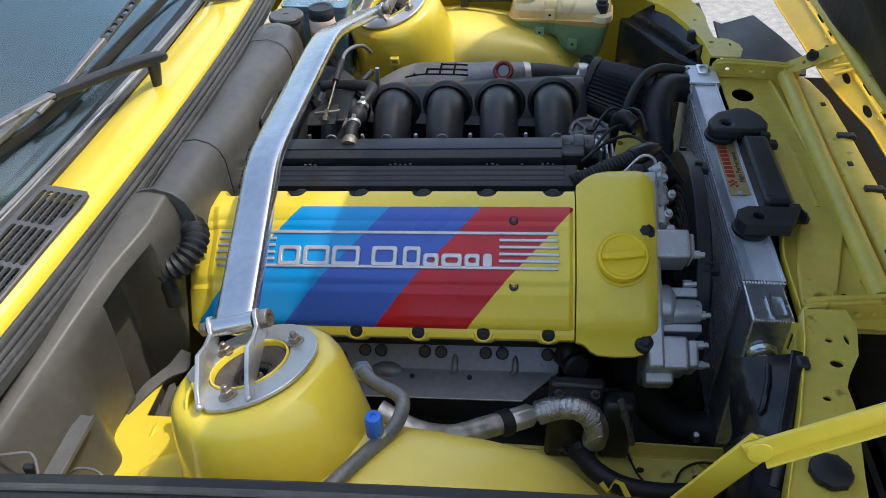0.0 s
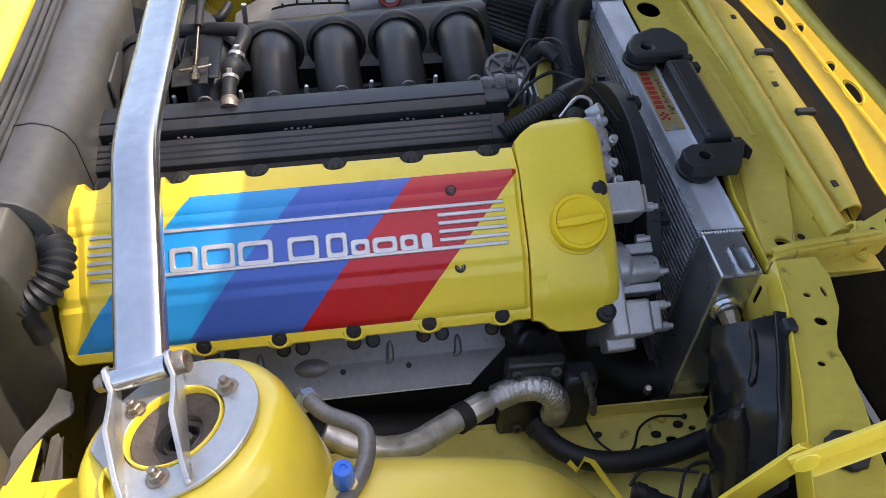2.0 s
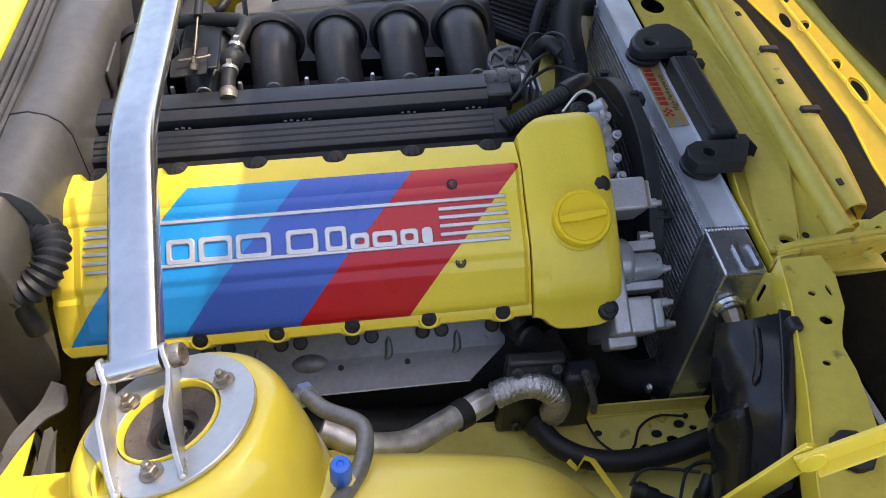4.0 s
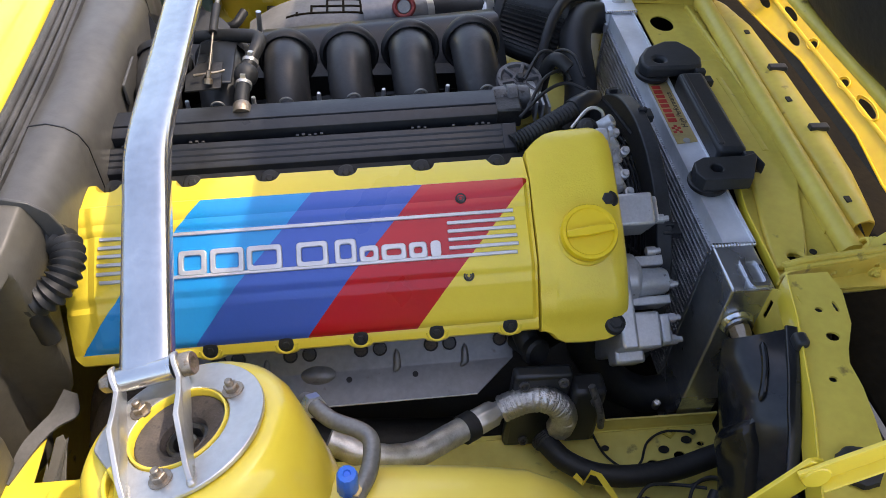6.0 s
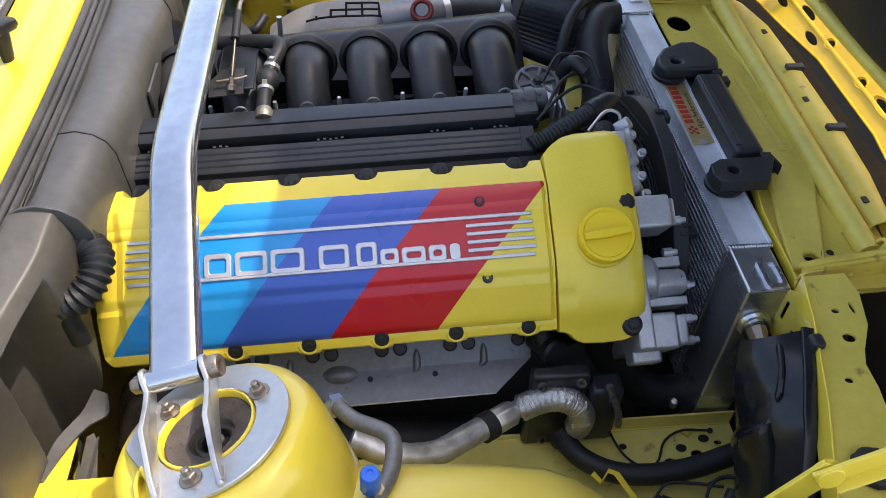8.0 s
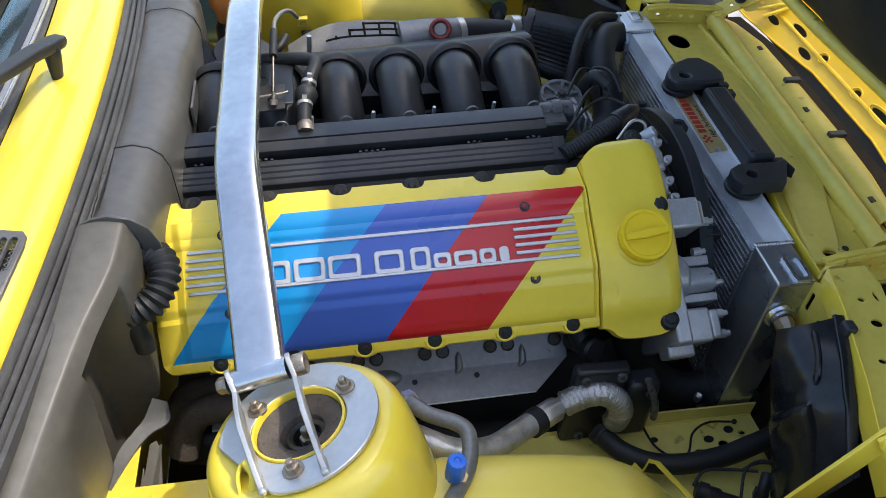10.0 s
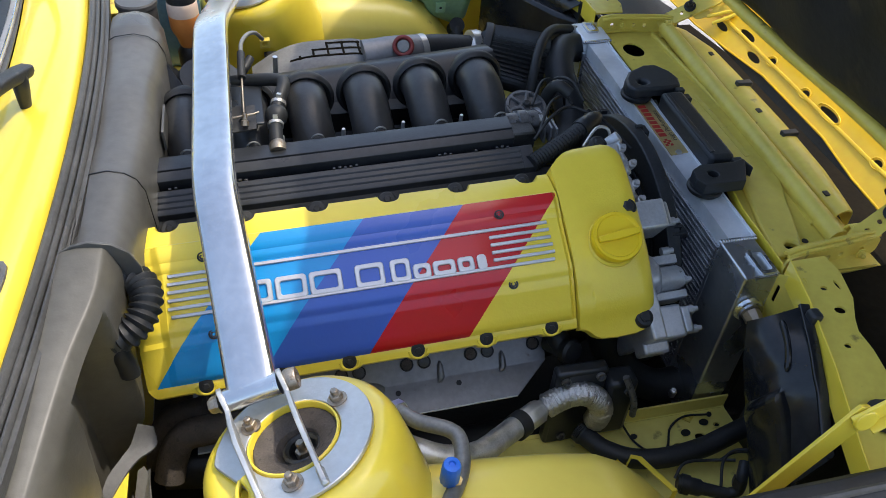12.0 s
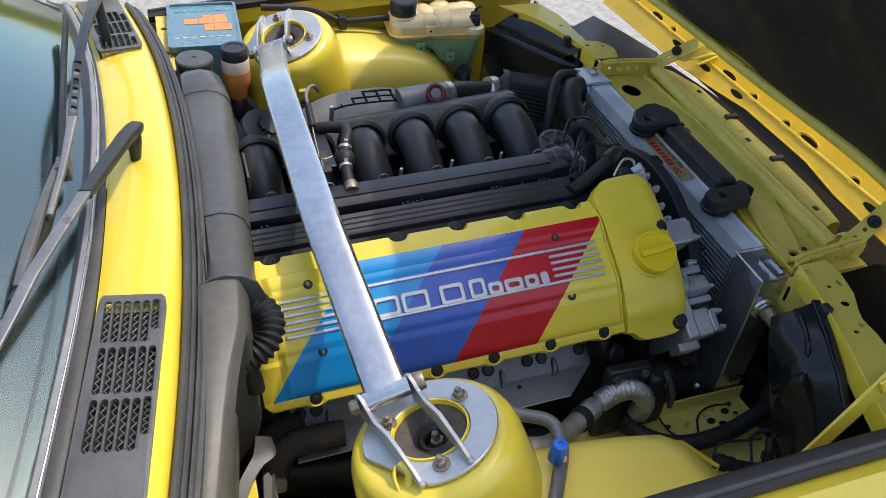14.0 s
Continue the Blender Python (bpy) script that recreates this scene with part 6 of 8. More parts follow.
near_tank = part("end_tank", box((0.580, -0.398, 0.455), (0.636, -0.322, RT + 0.003)), alu_rad, radiator, "near welded end tank", bevel=0.003)
far_tank = part("end_tank", box((0.592, 0.276, 0.455), (0.650, 0.352, RT + 0.004)), rail_alu, radiator, "far welded end tank", bevel=0.003)
part("core_end_plate", box((0.5790, -0.324, 0.465), (0.5830, -0.319, RT - 0.010)), alu_rad, radiator)
for t, y in ((near_tank, -0.3205), (far_tank, 0.2745)):
    bm = bmesh.new()
    for k in range(14):
        lathe([(0.0032, -0.002), (0.0036, 0.0008), (0.002, 0.0026), (0, 0.0028)], pose((0.583 if y < 0 else 0.592) + 0.0042 * k, y, RT + 0.0025), 8, bm)
    for k in range(40):
        lathe([(0.0026, -0.002), (0.0028, 0.0008), (0.0016, 0.002), (0, 0.0022)], upto((0.5798 if y < 0 else 0.5918, y, RT - 0.008 * k), (-1, 0, 0)), 8, bm)
    part("weld_bead", bm, alu, t, "bright weld bead", kind="stuff")
    bm = bmesh.new()
    yo = y + (-0.076 if y < 0 else 0.076)
    for k in range(14):
        lathe([(0.0026, -0.002), (0.0028, 0.0004), (0, 0.0018)], pose((0.583 if y < 0 else 0.595) + 0.0038 * k, yo, RT + 0.0015), 8, bm)
    part("edge_weld", bm, alu, t, kind="stuff")
part("tank_recess", prism(rrect(-0.013, -0.024, 0.013, 0.024, 0.006), [rrect(-0.008, -0.018, 0.008, 0.018, 0.004)], 0.004, pose(0.618, -0.372, RT + 0.003)), alu, near_tank)
part("tank_recess", prism(rrect(-0.012, -0.020, 0.012, 0.020, 0.004), [rrect(-0.007, -0.014, 0.007, 0.014, 0.003)], 0.005, pose(0.622, 0.325, RT + 0.004)), alu, far_tank)
bm = lathe([(0.0065, 0), (0.0065, 0.012), (0.008, 0.012), (0.008, 0.018), (0, 0.018)], upto((0.580, -0.346, RT - 0.016), (-1, 0, 0)), 16)
part("bleed_plug", bm, alu_plate, near_tank)
bm = lathe([(0.024, -0.002), (0.021, 0.004), (0.0185, 0.006), (0.0185, 0.010)], upto((0.606, -0.398, 0.735), (0, -1, 0)), 28)
part("boss", bm, alu, near_tank, "welded boss")
bm = lathe([(0.0135, 0), (0.0135, 0.010), (0.012, 0.012), (0.010, 0.028), (0.0085, 0.036), (0.006, 0.036)], upto((0.606, -0.407, 0.735), (0, -1, -0.15)), 8)
part("sensor", bm, steel, near_tank, "brass temperature switch")
part("sensor_lead", sweep(smooth_path([(0.606, -0.44, 0.728), (0.606, -0.455, 0.712), (0.603, -0.458, 0.69)], 5), 0.003), steel, near_tank)
bm = lathe([(0.0265, 0), (0.0265, 0.016), (0.029, 0.018), (0.029, 0.024)], upto((0.594, 0.305, 0.770), (-1, 0, 0)), 28)
part("hose_neck", bm, alu_rad, far_tank)
part("corner_tube", box((0.590, 0.268, 0.48), (0.596, 0.276, RT - 0.02)), alu_rad, far_tank)

plate = part("label_plate", prism([(0.6030, -0.108), (0.6355, -0.104), (0.6355, 0.052), (0.6030, 0.054)], [circle(0.6185, -0.1025, 0.0028, 10)], 0.0015, pose(0, 0, RT)), brass, radiator, "gold maker's plate with red print")
part("plate_screw", lathe([(0.0055, 0), (0.005, 0.002), (0, 0.003)], pose(0.6185, -0.1025, RT + 0.0015), 14), alu_plate, plate)
for k in range(8):
    y0 = -0.056 + k * 0.0125
    part("print_bar", box((0.6055, y0, RT + 0.0012), (0.6190, y0 + 0.0088, RT + 0.0021)), red_ink, plate)
for k in range(4):
    for j in range(3):
        if (k + j) % 2 == 0:
            part("print_square", box((0.6055 + 0.0046 * j, -0.083 + 0.0048 * k, RT + 0.0012), (0.6101 + 0.0046 * j, -0.0782 + 0.0048 * k, RT + 0.0021)), red_ink, plate)


def lettering(word, size, m, material, parent):
    """Raised print in the built-in font, as a mesh."""
    c = bpy.data.curves.new("print", "FONT")
    c.body, c.size, c.extrude = word, size, 0.0003
    ob = new("print", c)
    me = bpy.data.meshes.new_from_object(ob.evaluated_get(bpy.context.evaluated_depsgraph_get()))
    bpy.data.objects.remove(ob)
    bpy.data.curves.remove(c)
    bm = bmesh.new()
    bm.from_mesh(me)
    bpy.data.meshes.remove(me)
    bmesh.ops.transform(bm, matrix=m, verts=bm.verts[:])
    return part("print", bm, material, parent, smooth=0)


lettering("High Performance", 0.0125, pose(0.6315, -0.070, RT + 0.0016, 0, 0, 90), dark_ink, plate)

# rubber-mounted brackets and the black cooler between them
for y, s in ((0.072, 1), (-0.200, -1)):
    e = thing("radiator_bracket", "black plastic radiator mounting bracket on a rubber foot", "bracket", (0.62, y, RT), "radiator brackets")
    o = [(-0.038, -0.028), (0.030, -0.028), (0.052, -0.020 * s - 0.004), (0.058, 0.0), (0.052, 0.026), (0.034, 0.052 if s > 0 else 0.020), (0.01, 0.052 if s > 0 else 0.020), (-0.025, 0.034 if s > 0 else 0.020), (-0.042, 0.010), (-0.046, -0.012)]
    bm = prism(o, [circle(-0.014, -0.004, 0.009, 16)], 0.020, pose(0.634, y, RT + 0.014))
    part("bracket_body", bm, black_plastic, e, bevel=0.005, seg=3)
    part("rubber_foot", lathe([(0.026, 0.003), (0.028, 0.006), (0.028, 0.010), (0.025, 0.012), (0.026, 0.015)], pose(0.614, y - 0.003, RT), 28), rubber, e)
    bm = box((0.674, y - 0.030 * s - 0.006, RT - 0.01), (0.690, y - 0.030 * s + 0.006, RT + 0.030))
    box((0.682, y - 0.030 * s - 0.014, RT + 0.004), (0.704, y - 0.030 * s + 0.004, RT + 0.016), None, bm)
    part("clip", bm, black_plastic, e, bevel=0.002)
cooler = thing("oil_cooler_cover", "long black plastic cover beside the radiator top", "cover", (0.675, -0.06, RT - 0.03))
part("cover_body", box((0.640, -0.163, RT - 0.030), (0.683, 0.034, RT + 0.032)), black_plastic, cooler, bevel=0.008, seg=3)
part("cover_ridge", box((0.643, -0.150, RT + 0.030), (0.652, 0.026, RT + 0.034)), black_plastic, cooler, bevel=0.0018)
part("cover_back", box((0.645, -0.190, RT - 0.12), (0.652, 0.060, RT - 0.002)), rubber, cooler)

# fan and its shroud, engine side
fan = thing("radiator_fan", "black fan with a ribbed shroud ring behind the radiator", "fan", (0.56, -0.05, 0.62))
FC = Vector((0.553, -0.104, 0.617))
fmx = upto(FC, (-1, 0, 0), (0, 0, 1))
ring = prism(circle(0, 0, 0.222, 72), [circle(0, 0, 0.180, 64)], 0.022, fmx)
part("shroud_ring", ring, black_plastic, fan, bevel=0.002)
for r in (0.172, 0.160, 0.148, 0.136, 0.122, 0.106, 0.088, 0.070):
    part("guard_ring", sweep([fmx @ Vector((r * math.cos(a), r * math.sin(a), 0.016)) for a in span(0, 2 * math.pi, 48)], rrect(-0.003, -0.0022, 0.003, 0.0022, 0.001), up=(1, 0, 0), caps=False), black_plastic, fan)
for k in range(12):
    a = k * math.pi / 6
    part("guard_spoke", box((0.05, -0.0025, 0.010), (0.182, 0.0025, 0.018), fmx @ pose(0, 0, 0, 0, 0, math.degrees(a))), black_plastic, fan)
for k, r in enumerate((0.178, 0.175, 0.172, 0.169)):
    part("bore_rib", sweep([fmx @ Vector((r * math.cos(a), r * math.sin(a), 0.019 - 0.010 * k)) for a in span(0, 2 * math.pi, 56)], rrect(-0.004, -0.0026, 0.004, 0.0026, 0.001), up=(1, 0, 0), caps=False), satin_black, fan)
part("hub", lathe([(0.055, 0), (0.055, 0.022), (0.045, 0.03), (0, 0.03)], fmx, 32), black_plastic, fan)
for k in range(7):
    bm = patch(lambda u, v: fmx @ pose(0, 0, 0, 0, 0, k * 360 / 7) @ Vector((0.05 + 0.125 * u, (v - 0.5) * (0.035 + 0.03 * u), (v - 0.5) * 0.016 + 0.002)), span(0, 1, 4), span(0, 1, 3), 0.002, direction=(-1, 0, 0))
    part("blade", bm, black_plastic, fan)
for y, z in ((0.055, 0.778), (-0.075, 0.832), (-0.255, 0.770)):
    part("shroud_tab", box((0.540, y - 0.011, z - 0.010), (0.566, y + 0.011, z + 0.002)), black_plastic, fan, bevel=0.002)
    part("tab_clip", box((0.544, y - 0.003, z), (0.556, y + 0.003, z + 0.009)), black_plastic, fan)

# coolant hoses at the far side
hose = thing("radiator_hose", "thick black rubber radiator hose with steel clamps", "hose", (0.52, 0.2, 0.75))
part("hose", sweep(smooth_path([(0.600, 0.305, 0.770), (0.578, 0.300, 0.776), (0.550, 0.280, 0.784), (0.530, 0.245, 0.784), (0.520, 0.205, 0.774), (0.521, 0.170, 0.755), (0.524, 0.140, 0.728), (0.516, 0.110, 0.700), (0.48, 0.07, 0.68)], 6), circle(0, 0, 0.0285, 22)), rubber, hose, smooth=60)
part("clamp", lathe([(0.0285, -0.007), (0.0285, 0.007)], upto((0.573, 0.305, 0.772), (1, 0.02, 0)), 28), alu_plate, hose)
hose2 = thing("overflow_hose", "thin black rubber overflow hose", "hose", (0.50, 0.25, 0.75))
part("hose", sweep(smooth_path([(0.600, 0.338, 0.792), (0.572, 0.332, 0.801), (0.535, 0.306, 0.816), (0.503, 0.268, 0.822), (0.478, 0.228, 0.810), (0.462, 0.195, 0.785), (0.45, 0.17, 0.75)], 6), circle(0, 0, 0.0095, 14)), rubber, hose2, smooth=60)
part("clamp", lathe([(0.0105, -0.005), (0.0105, 0.005)], upto((0.588, 0.337, 0.795), (1, 0, -0.1)), 20), alu_plate, hose2)
part("lower_hose", sweep(smooth_path([(0.585, -0.345, 0.50), (0.545, -0.345, 0.50), (0.50, -0.33, 0.52), (0.455, -0.31, 0.58), (0.44, -0.30, 0.64)], 6), circle(0, 0, 0.028, 20)), rubber, tagged(new("lower_radiator_hose"), "fat black lower radiator hose", "hose"), smooth=60)
part("hose_nipple", lathe([(0.006, 0), (0.006, 0.02), (0.004, 0.022)], upto((0.560, -0.372, 0.505), (-0.2, -0.3, 1)), 12), alu_rad, bpy.data.objects["lower_radiator_hose"])

# ---- strut brace ----
brace = thing("strut_brace", "polished aluminium strut brace bolted across both towers", "strut brace", (-0.11, YC, 0.86))
A0, K0 = Vector((-0.087, -0.507, 0.860)), Vector((-0.114, -0.235, 0.931))
nodes = [A0, K0, mirrored(K0), mirrored(A0)]
pts = []
for i in range(3):
    a, b = nodes[i], nodes[i + 1]
    for t in span(0, 1, 14)[(1 if i else 0):]:
        pts.append(a.lerp(b, t))
for _ in range(3):
    pts = [pts[0]] + [pts[i] * 0.5 + (pts[i - 1] + pts[i + 1]) * 0.25 for i in range(1, len(pts) - 1)] + [pts[-1]]
part("bar", sweep(pts, [(0.0275 * math.copysign(abs(math.cos(a)) ** 0.42, math.cos(a)), 0.0115 * math.copysign(abs(math.sin(a)) ** 0.62, math.sin(a))) for a in (2 * math.pi * (i + 0.5) / 36 for i in range(36))], up=(-0.24, 0.12, 0.96)), alu, brace, "bright oval aluminium tube", smooth=50)
for m, n, c in TOWERS:
    s = -1 if c.y < YC else 1
    # ring plate with a flat cut on its outer side
    out = []
    for x, y in circle(0, 0, 0.0845, 72):
        over = -0.80 * x + 0.60 * y * s - 0.0690
        out.append((x + 0.80 * over, y - 0.60 * s * over) if over > 0 else (x, y))
    bp = part("base_ring", prism(out, [circle(0, 0, 0.0505, 48)], 0.0055, m @ pose(0, 0, -0.001)), alu_plate, brace, "thick aluminium ring plate", bevel=0.0012)
    for p in ((0.0, -0.540, 0.860), (-0.092, -0.542, 0.836), (-0.054, -0.633, 0.865)):
        q = Vector(p) if s < 0 else mirrored(p)
        loc = m.inverted() @ q
        loc.z = 0.0045
        bolt(bp, m @ loc, n, 0.0075, 0.0085, steel)
    axis = Vector((0.956, 0, 0.29)).normalized()
    mid = (A0 + Vector((0, -0.004, -0.001))) if s < 0 else mirrored(A0 + Vector((0, -0.004, -0.001)))
    for d in (-0.0335, 0.0335):
        top = mid + axis * d
        foot = (Vector((-0.026, -0.643, 0.886)) if d > 0 else Vector((-0.083, -0.650, 0.864)))
        foot = foot if s < 0 else mirrored(foot)
        # ear: a web from the plate up to the bar's pin, tapering down towards the outer bolt
        inv = m.inverted()
        lt, lf = inv @ top, inv @ foot
        lf.z = 0.004
        base1 = Vector((lt.x * 1.02, lt.y + s * 0.006, 0.004))
        bm = bmesh.new()
        th = 0.0055
        run = Vector((lf.x - base1.x, lf.y - base1.y, 0)).normalized()
        side = Vector((-run.y, run.x, 0)) * th / 2
        shape = [base1 - run * 0.010, base1 + run * 0.004 + Vector((0, 0, 0.0)), lf, lf + Vector((0, 0, 0.007)), lf - run * 0.012 + Vector((0, 0, 0.016)), base1.lerp(lf, 0.55) + Vector((0, 0, 0.034)), base1.lerp(lf, 0.25) + Vector((0, 0, lt.z * 0.88)), lt + run * 0.018 + Vector((0, 0, 0.002)), lt + run * 0.009 + Vector((0, 0, 0.013)), lt + Vector((0, 0, 0.016)), lt - run * 0.011 + Vector((0, 0, 0.011)), lt - run * 0.015]
        va = [bm.verts.new(m @ (q + side)) for q in shape]
        vb = [bm.verts.new(m @ (q - side)) for q in shape]
        bm.faces.new(va)
        bm.faces.new(vb[::-1])
        for i in range(len(shape)):
            j = (i + 1) % len(shape)
            bm.faces.new((va[i], vb[i], vb[j], va[j]))
        part("bracket_ear", bm, alu_plate, brace, bevel=0.001)
        w = bmesh.new()
        for k in range(5):
            lathe([(0.0042, -0.002), (0.0045, 0.002), (0.0025, 0.005), (0, 0.0055)], m @ Matrix.Translation(lf - run * (0.004 * k) + Vector((0, 0, 0.002))), 10, w)
        part("weld", w, alu_plate, brace, kind="stuff")
    part("pin_sleeve", sweep([mid - axis * 0.030, mid + axis * 0.030], circle(0, 0, 0.0125, 20)), alu, brace, smooth=50)
    bm = lathe([(0.0115, 0), (0.0120, 0.001), (0.0120, 0.011), (0.0110, 0.013), (0.0062, 0.013), (0.0058, 0.006), (0, 0.006)], upto(mid + axis * 0.037, axis), 20)
    part("cap_screw", bm, steel, brace, "socket cap screw")
    bm = lathe([(0.011, 0), (0.011, 0.002), (0.0095, 0.002), (0.0095, 0.009), (0.0075, 0.012), (0.004, 0.013)], upto(mid - axis * 0.037, axis * -1), 6)
    part("lock_nut", bm, steel, brace)

# ---- plastic air duct along the bulkhead ----
duct = thing("heater_air_duct", "weathered dark grey plastic air duct along the bulkhead", "air duct", (-0.24, 0.0, 0.80))


def duct_ring(y, w=1.0, up=0.0):
    """A cross-section (x, z) of the long duct."""
    prof = [(-0.281, 0.800), (-0.281, 0.890), (-0.278, 0.899), (-0.268, 0.905), (-0.240, 0.908), (-0.220, 0.902), (-0.207, 0.890), (-0.200, 0.870), (-0.198, 0.800)]
    k = -0.020 * max(0, (-0.02 - y) / 0.3)
    return [Vector((-0.281 + (x + 0.281) * w + (k if x > -0.25 else k * 0.3) + (0.0), y, z + up)) for x, z in prof]


ysd = span(0.335, -0.312, 48)
bm = bmesh.new()
rows = []
for y in ysd:
    up = -0.03 * max(0, (y - 0.27) / 0.065) ** 2 + 0.0018 * math.sin(y * 31) + (0.002 if y < -0.155 else 0) + (0.003 if y > 0.22 else 0)
    w = 1.0 - 0.12 * max(0, (y - 0.28) / 0.055) ** 2 + (0.05 if 0.10 < y < 0.25 else 0.0)
    ring_ = duct_ring(y, w, up)
    if -0.275 < y < -0.155:
        for v in ring_[:3]:
            v.x += 0.006
    rows.append([bm.verts.new(v) for v in ring_])
for a, b in zip(rows, rows[1:]):
    for i in range(len(a) - 1):
        bm.faces.new((a[i], a[i + 1], b[i + 1], b[i]))
bm.faces.new(rows[0])
bm.faces.new(rows[-1][::-1])
part("long_section", bm, grey_plastic, duct, smooth=40)
part("joint_lip", sweep([v + Vector((0, 0, 0.002)) for v in duct_ring(-0.312, 1.03, 0.002)], rrect(-0.010, -0.002, 0.010, 0.002, 0.001), up=(0, 1, 0)), grey_plastic, duct)
part("joint_seam", sweep([v + Vector((0, 0, 0.0012)) for v in duct_ring(0.205, 1.052, 0.002)], rrect(-0.0007, -0.0010, 0.0007, 0.0010, 0.0004), up=(0, 1, 0)), satin_black, duct)
part("joint_seam", sweep([v + Vector((0, 0, 0.0012)) for v in duct_ring(-0.165, 1.004, 0.003)], rrect(-0.0007, -0.0010, 0.0007, 0.0010, 0.0004), up=(0, 1, 0)), satin_black, duct)
# jagged black strip paints the shaded gap along the duct's rear edge
part("gap_shade_strip", patch(lambda y, u: (-0.2835 + u * (0.003 + 0.0055 * max(0.0, noise.noise(Vector((y * 38, 0.7, 0.2)))) + (0.004 if -0.215 < y < -0.175 or -0.125 < y < -0.105 else 0.0)), y, 0.9000 + 0.0075 * u), span(-0.300, -0.02, 90), span(0, 1, 3), 0.002), oily_shade, duct, "jagged black strip painting the shaded gap behind the duct")
part("side_clip", box((-0.196, -0.02, 0.835), (-0.192, 0.055, 0.868)), grey_plastic, duct, bevel=0.001)
# near section: a moulded cover that falls away towards the wing
def near_cover(v, k):
    """v: 0 at the joint, 1 at the wing; k: 0 at the seal, over the top, to 1 at the foot."""
    y = -0.314 - 0.425 * v
    xs = xf(y) + 0.016
    top = ease(v, ((0, 0.905), (0.12, 0.902), (0.35, 0.885), (0.7, 0.850), (1, 0.815)))
    ridge = ease(v, ((0, 0.052), (0.15, 0.050), (0.35, 0.036), (0.7, 0.026), (1, 0.020)))
    toe = ease(v, ((0, -0.232), (0.15, -0.236), (0.24, -0.244), (0.36, -0.278), (0.45, -0.286), (0.565, -0.288), (0.645, -0.262), (0.70, -0.262), (1, -0.275)))
    foot = ease(v, ((0, 0.80), (0.06, 0.785), (0.11, 0.735), (0.16, 0.690), (0.28, 0.675), (0.36, 0.668), (1, 0.662)))
    x = ease(k, ((0, xs - 0.012), (0.06, xs), (0.35, xs + ridge), (0.45, xs + ridge + 0.008), (0.55, xs + ridge + 0.014), (1.0, toe)))
    z = ease(k, ((0, top - 0.03), (0.06, top), (0.35, top + 0.002), (0.45, top - 0.008), (0.55, top - 0.03), (1.0, foot)))
    if v < 0.12:
        s2 = (0.12 - v) / 0.12
        z += 0.006 * math.sin(min(1, k / 0.5) * 3.14) * s2
    # a scooped recess under the shelf
    right_edge = 0.175 - 0.05 * (k - 0.5)
    left_edge = 0.425 - 0.035 * (k - 0.45)
    deep = max(0.0, min((k - 0.50) / 0.07, (v - right_edge) / 0.025, (left_edge - v) / 0.020, 1.0))
    x -= 0.064 * deep * deep * (3 - 2 * deep)
    z -= 0.14 * deep * max(0.0, k - 0.6) / 0.4
    return (x, y, z)


part("near_cover", patch(near_cover, span(0, 1, 220), [0, 0.03, 0.06, 0.12, 0.2, 0.28, 0.33, 0.35, 0.37, 0.40, 0.45, 0.48, 0.50, 0.52, 0.54, 0.56, 0.60, 0.65, 0.70, 0.75, 0.80, 0.85, 0.86, 0.875, 0.89, 0.92, 0.96, 1.0], 0.003, direction=(-0.4, 0, -0.9)), cover_plastic, duct, smooth=45)
# turned-out tongue at the foot of the cover
def tongue(u, v):
    """u: 0 at the upright tab, to 1 along the cover's foot; v: 0 at the cover, 1 at the free edge."""
    inner = Vector((ease(u, ((0, -0.249), (0.18, -0.256), (0.35, -0.266), (0.6, -0.282), (1, -0.291))), ease(u, ((0, -0.392), (0.18, -0.424), (0.35, -0.440), (0.6, -0.466), (1, -0.512))), ease(u, ((0, 0.672), (0.3, 0.672), (1, 0.664)))))
    outer = Vector((ease(u, ((0, -0.227), (0.18, -0.225), (0.35, -0.246), (0.6, -0.264), (1, -0.285))), ease(u, ((0, -0.406), (0.18, -0.428), (0.35, -0.443), (0.6, -0.468), (1, -0.514))), ease(u, ((0, 0.680), (0.18, 0.669), (0.35, 0.668), (1, 0.664)))))
    return inner.lerp(outer, v) + Vector((0, 0, 0.0015))


part("foot_tongue", patch(tongue, span(0, 1, 24), span(0, 1, 4), 0.003), grille_plastic, duct, smooth=40)

bellow = thing("bellows_hose", "short black ribbed rubber bellows between duct and engine", "hose", (-0.215, -0.33, 0.80))
bc = Vector((-0.230, -0.336, 0.832))
pth = [bc + Vector((-0.006 + 0.030 * math.sin(a), 0.034 * math.cos(a), 0.012 * math.sin(a) + 0.012 * math.cos(a))) for a in span(0.0, 3.4, 84)]
part("bellows", sweep(pth, circle(0, 0, 0.0155, 20), scale=[1.0 + 0.30 * (0.5 + 0.5 * math.cos(i * 2 * math.pi / 6)) for i in range(85)], up=(1, 0, 0)), rubber, bellow, smooth=25)
part("tail", sweep(smooth_path([pth[-1], pth[-1] + Vector((0.000, -0.008, -0.015)), pth[-1] + Vector((0.004, -0.012, -0.040)), pth[-1] + Vector((0.005, -0.014, -0.055))], 5), circle(0, 0, 0.0125, 16, 0.011)), rubber, bellow)

# ---- canisters, battery, tanks at the far side ----
can = thing("round_canister", "round grey canister cap on the end of the duct", "canister", (-0.245, 0.36, 0.80))
part("canister_body", lathe([(0.033, -0.09), (0.034, 0.0), (0.0365, 0.003), (0.0365, 0.010), (0.034, 0.013), (0.006, 0.013), (0.005, 0.011), (0, 0.011)], pose(-0.248, 0.372, 0.880), 36), grey_plastic, can)
RES = pose(-0.170, 0.368, 0.897) @ Matrix.Diagonal((0.88, 0.88, 0.95, 1))
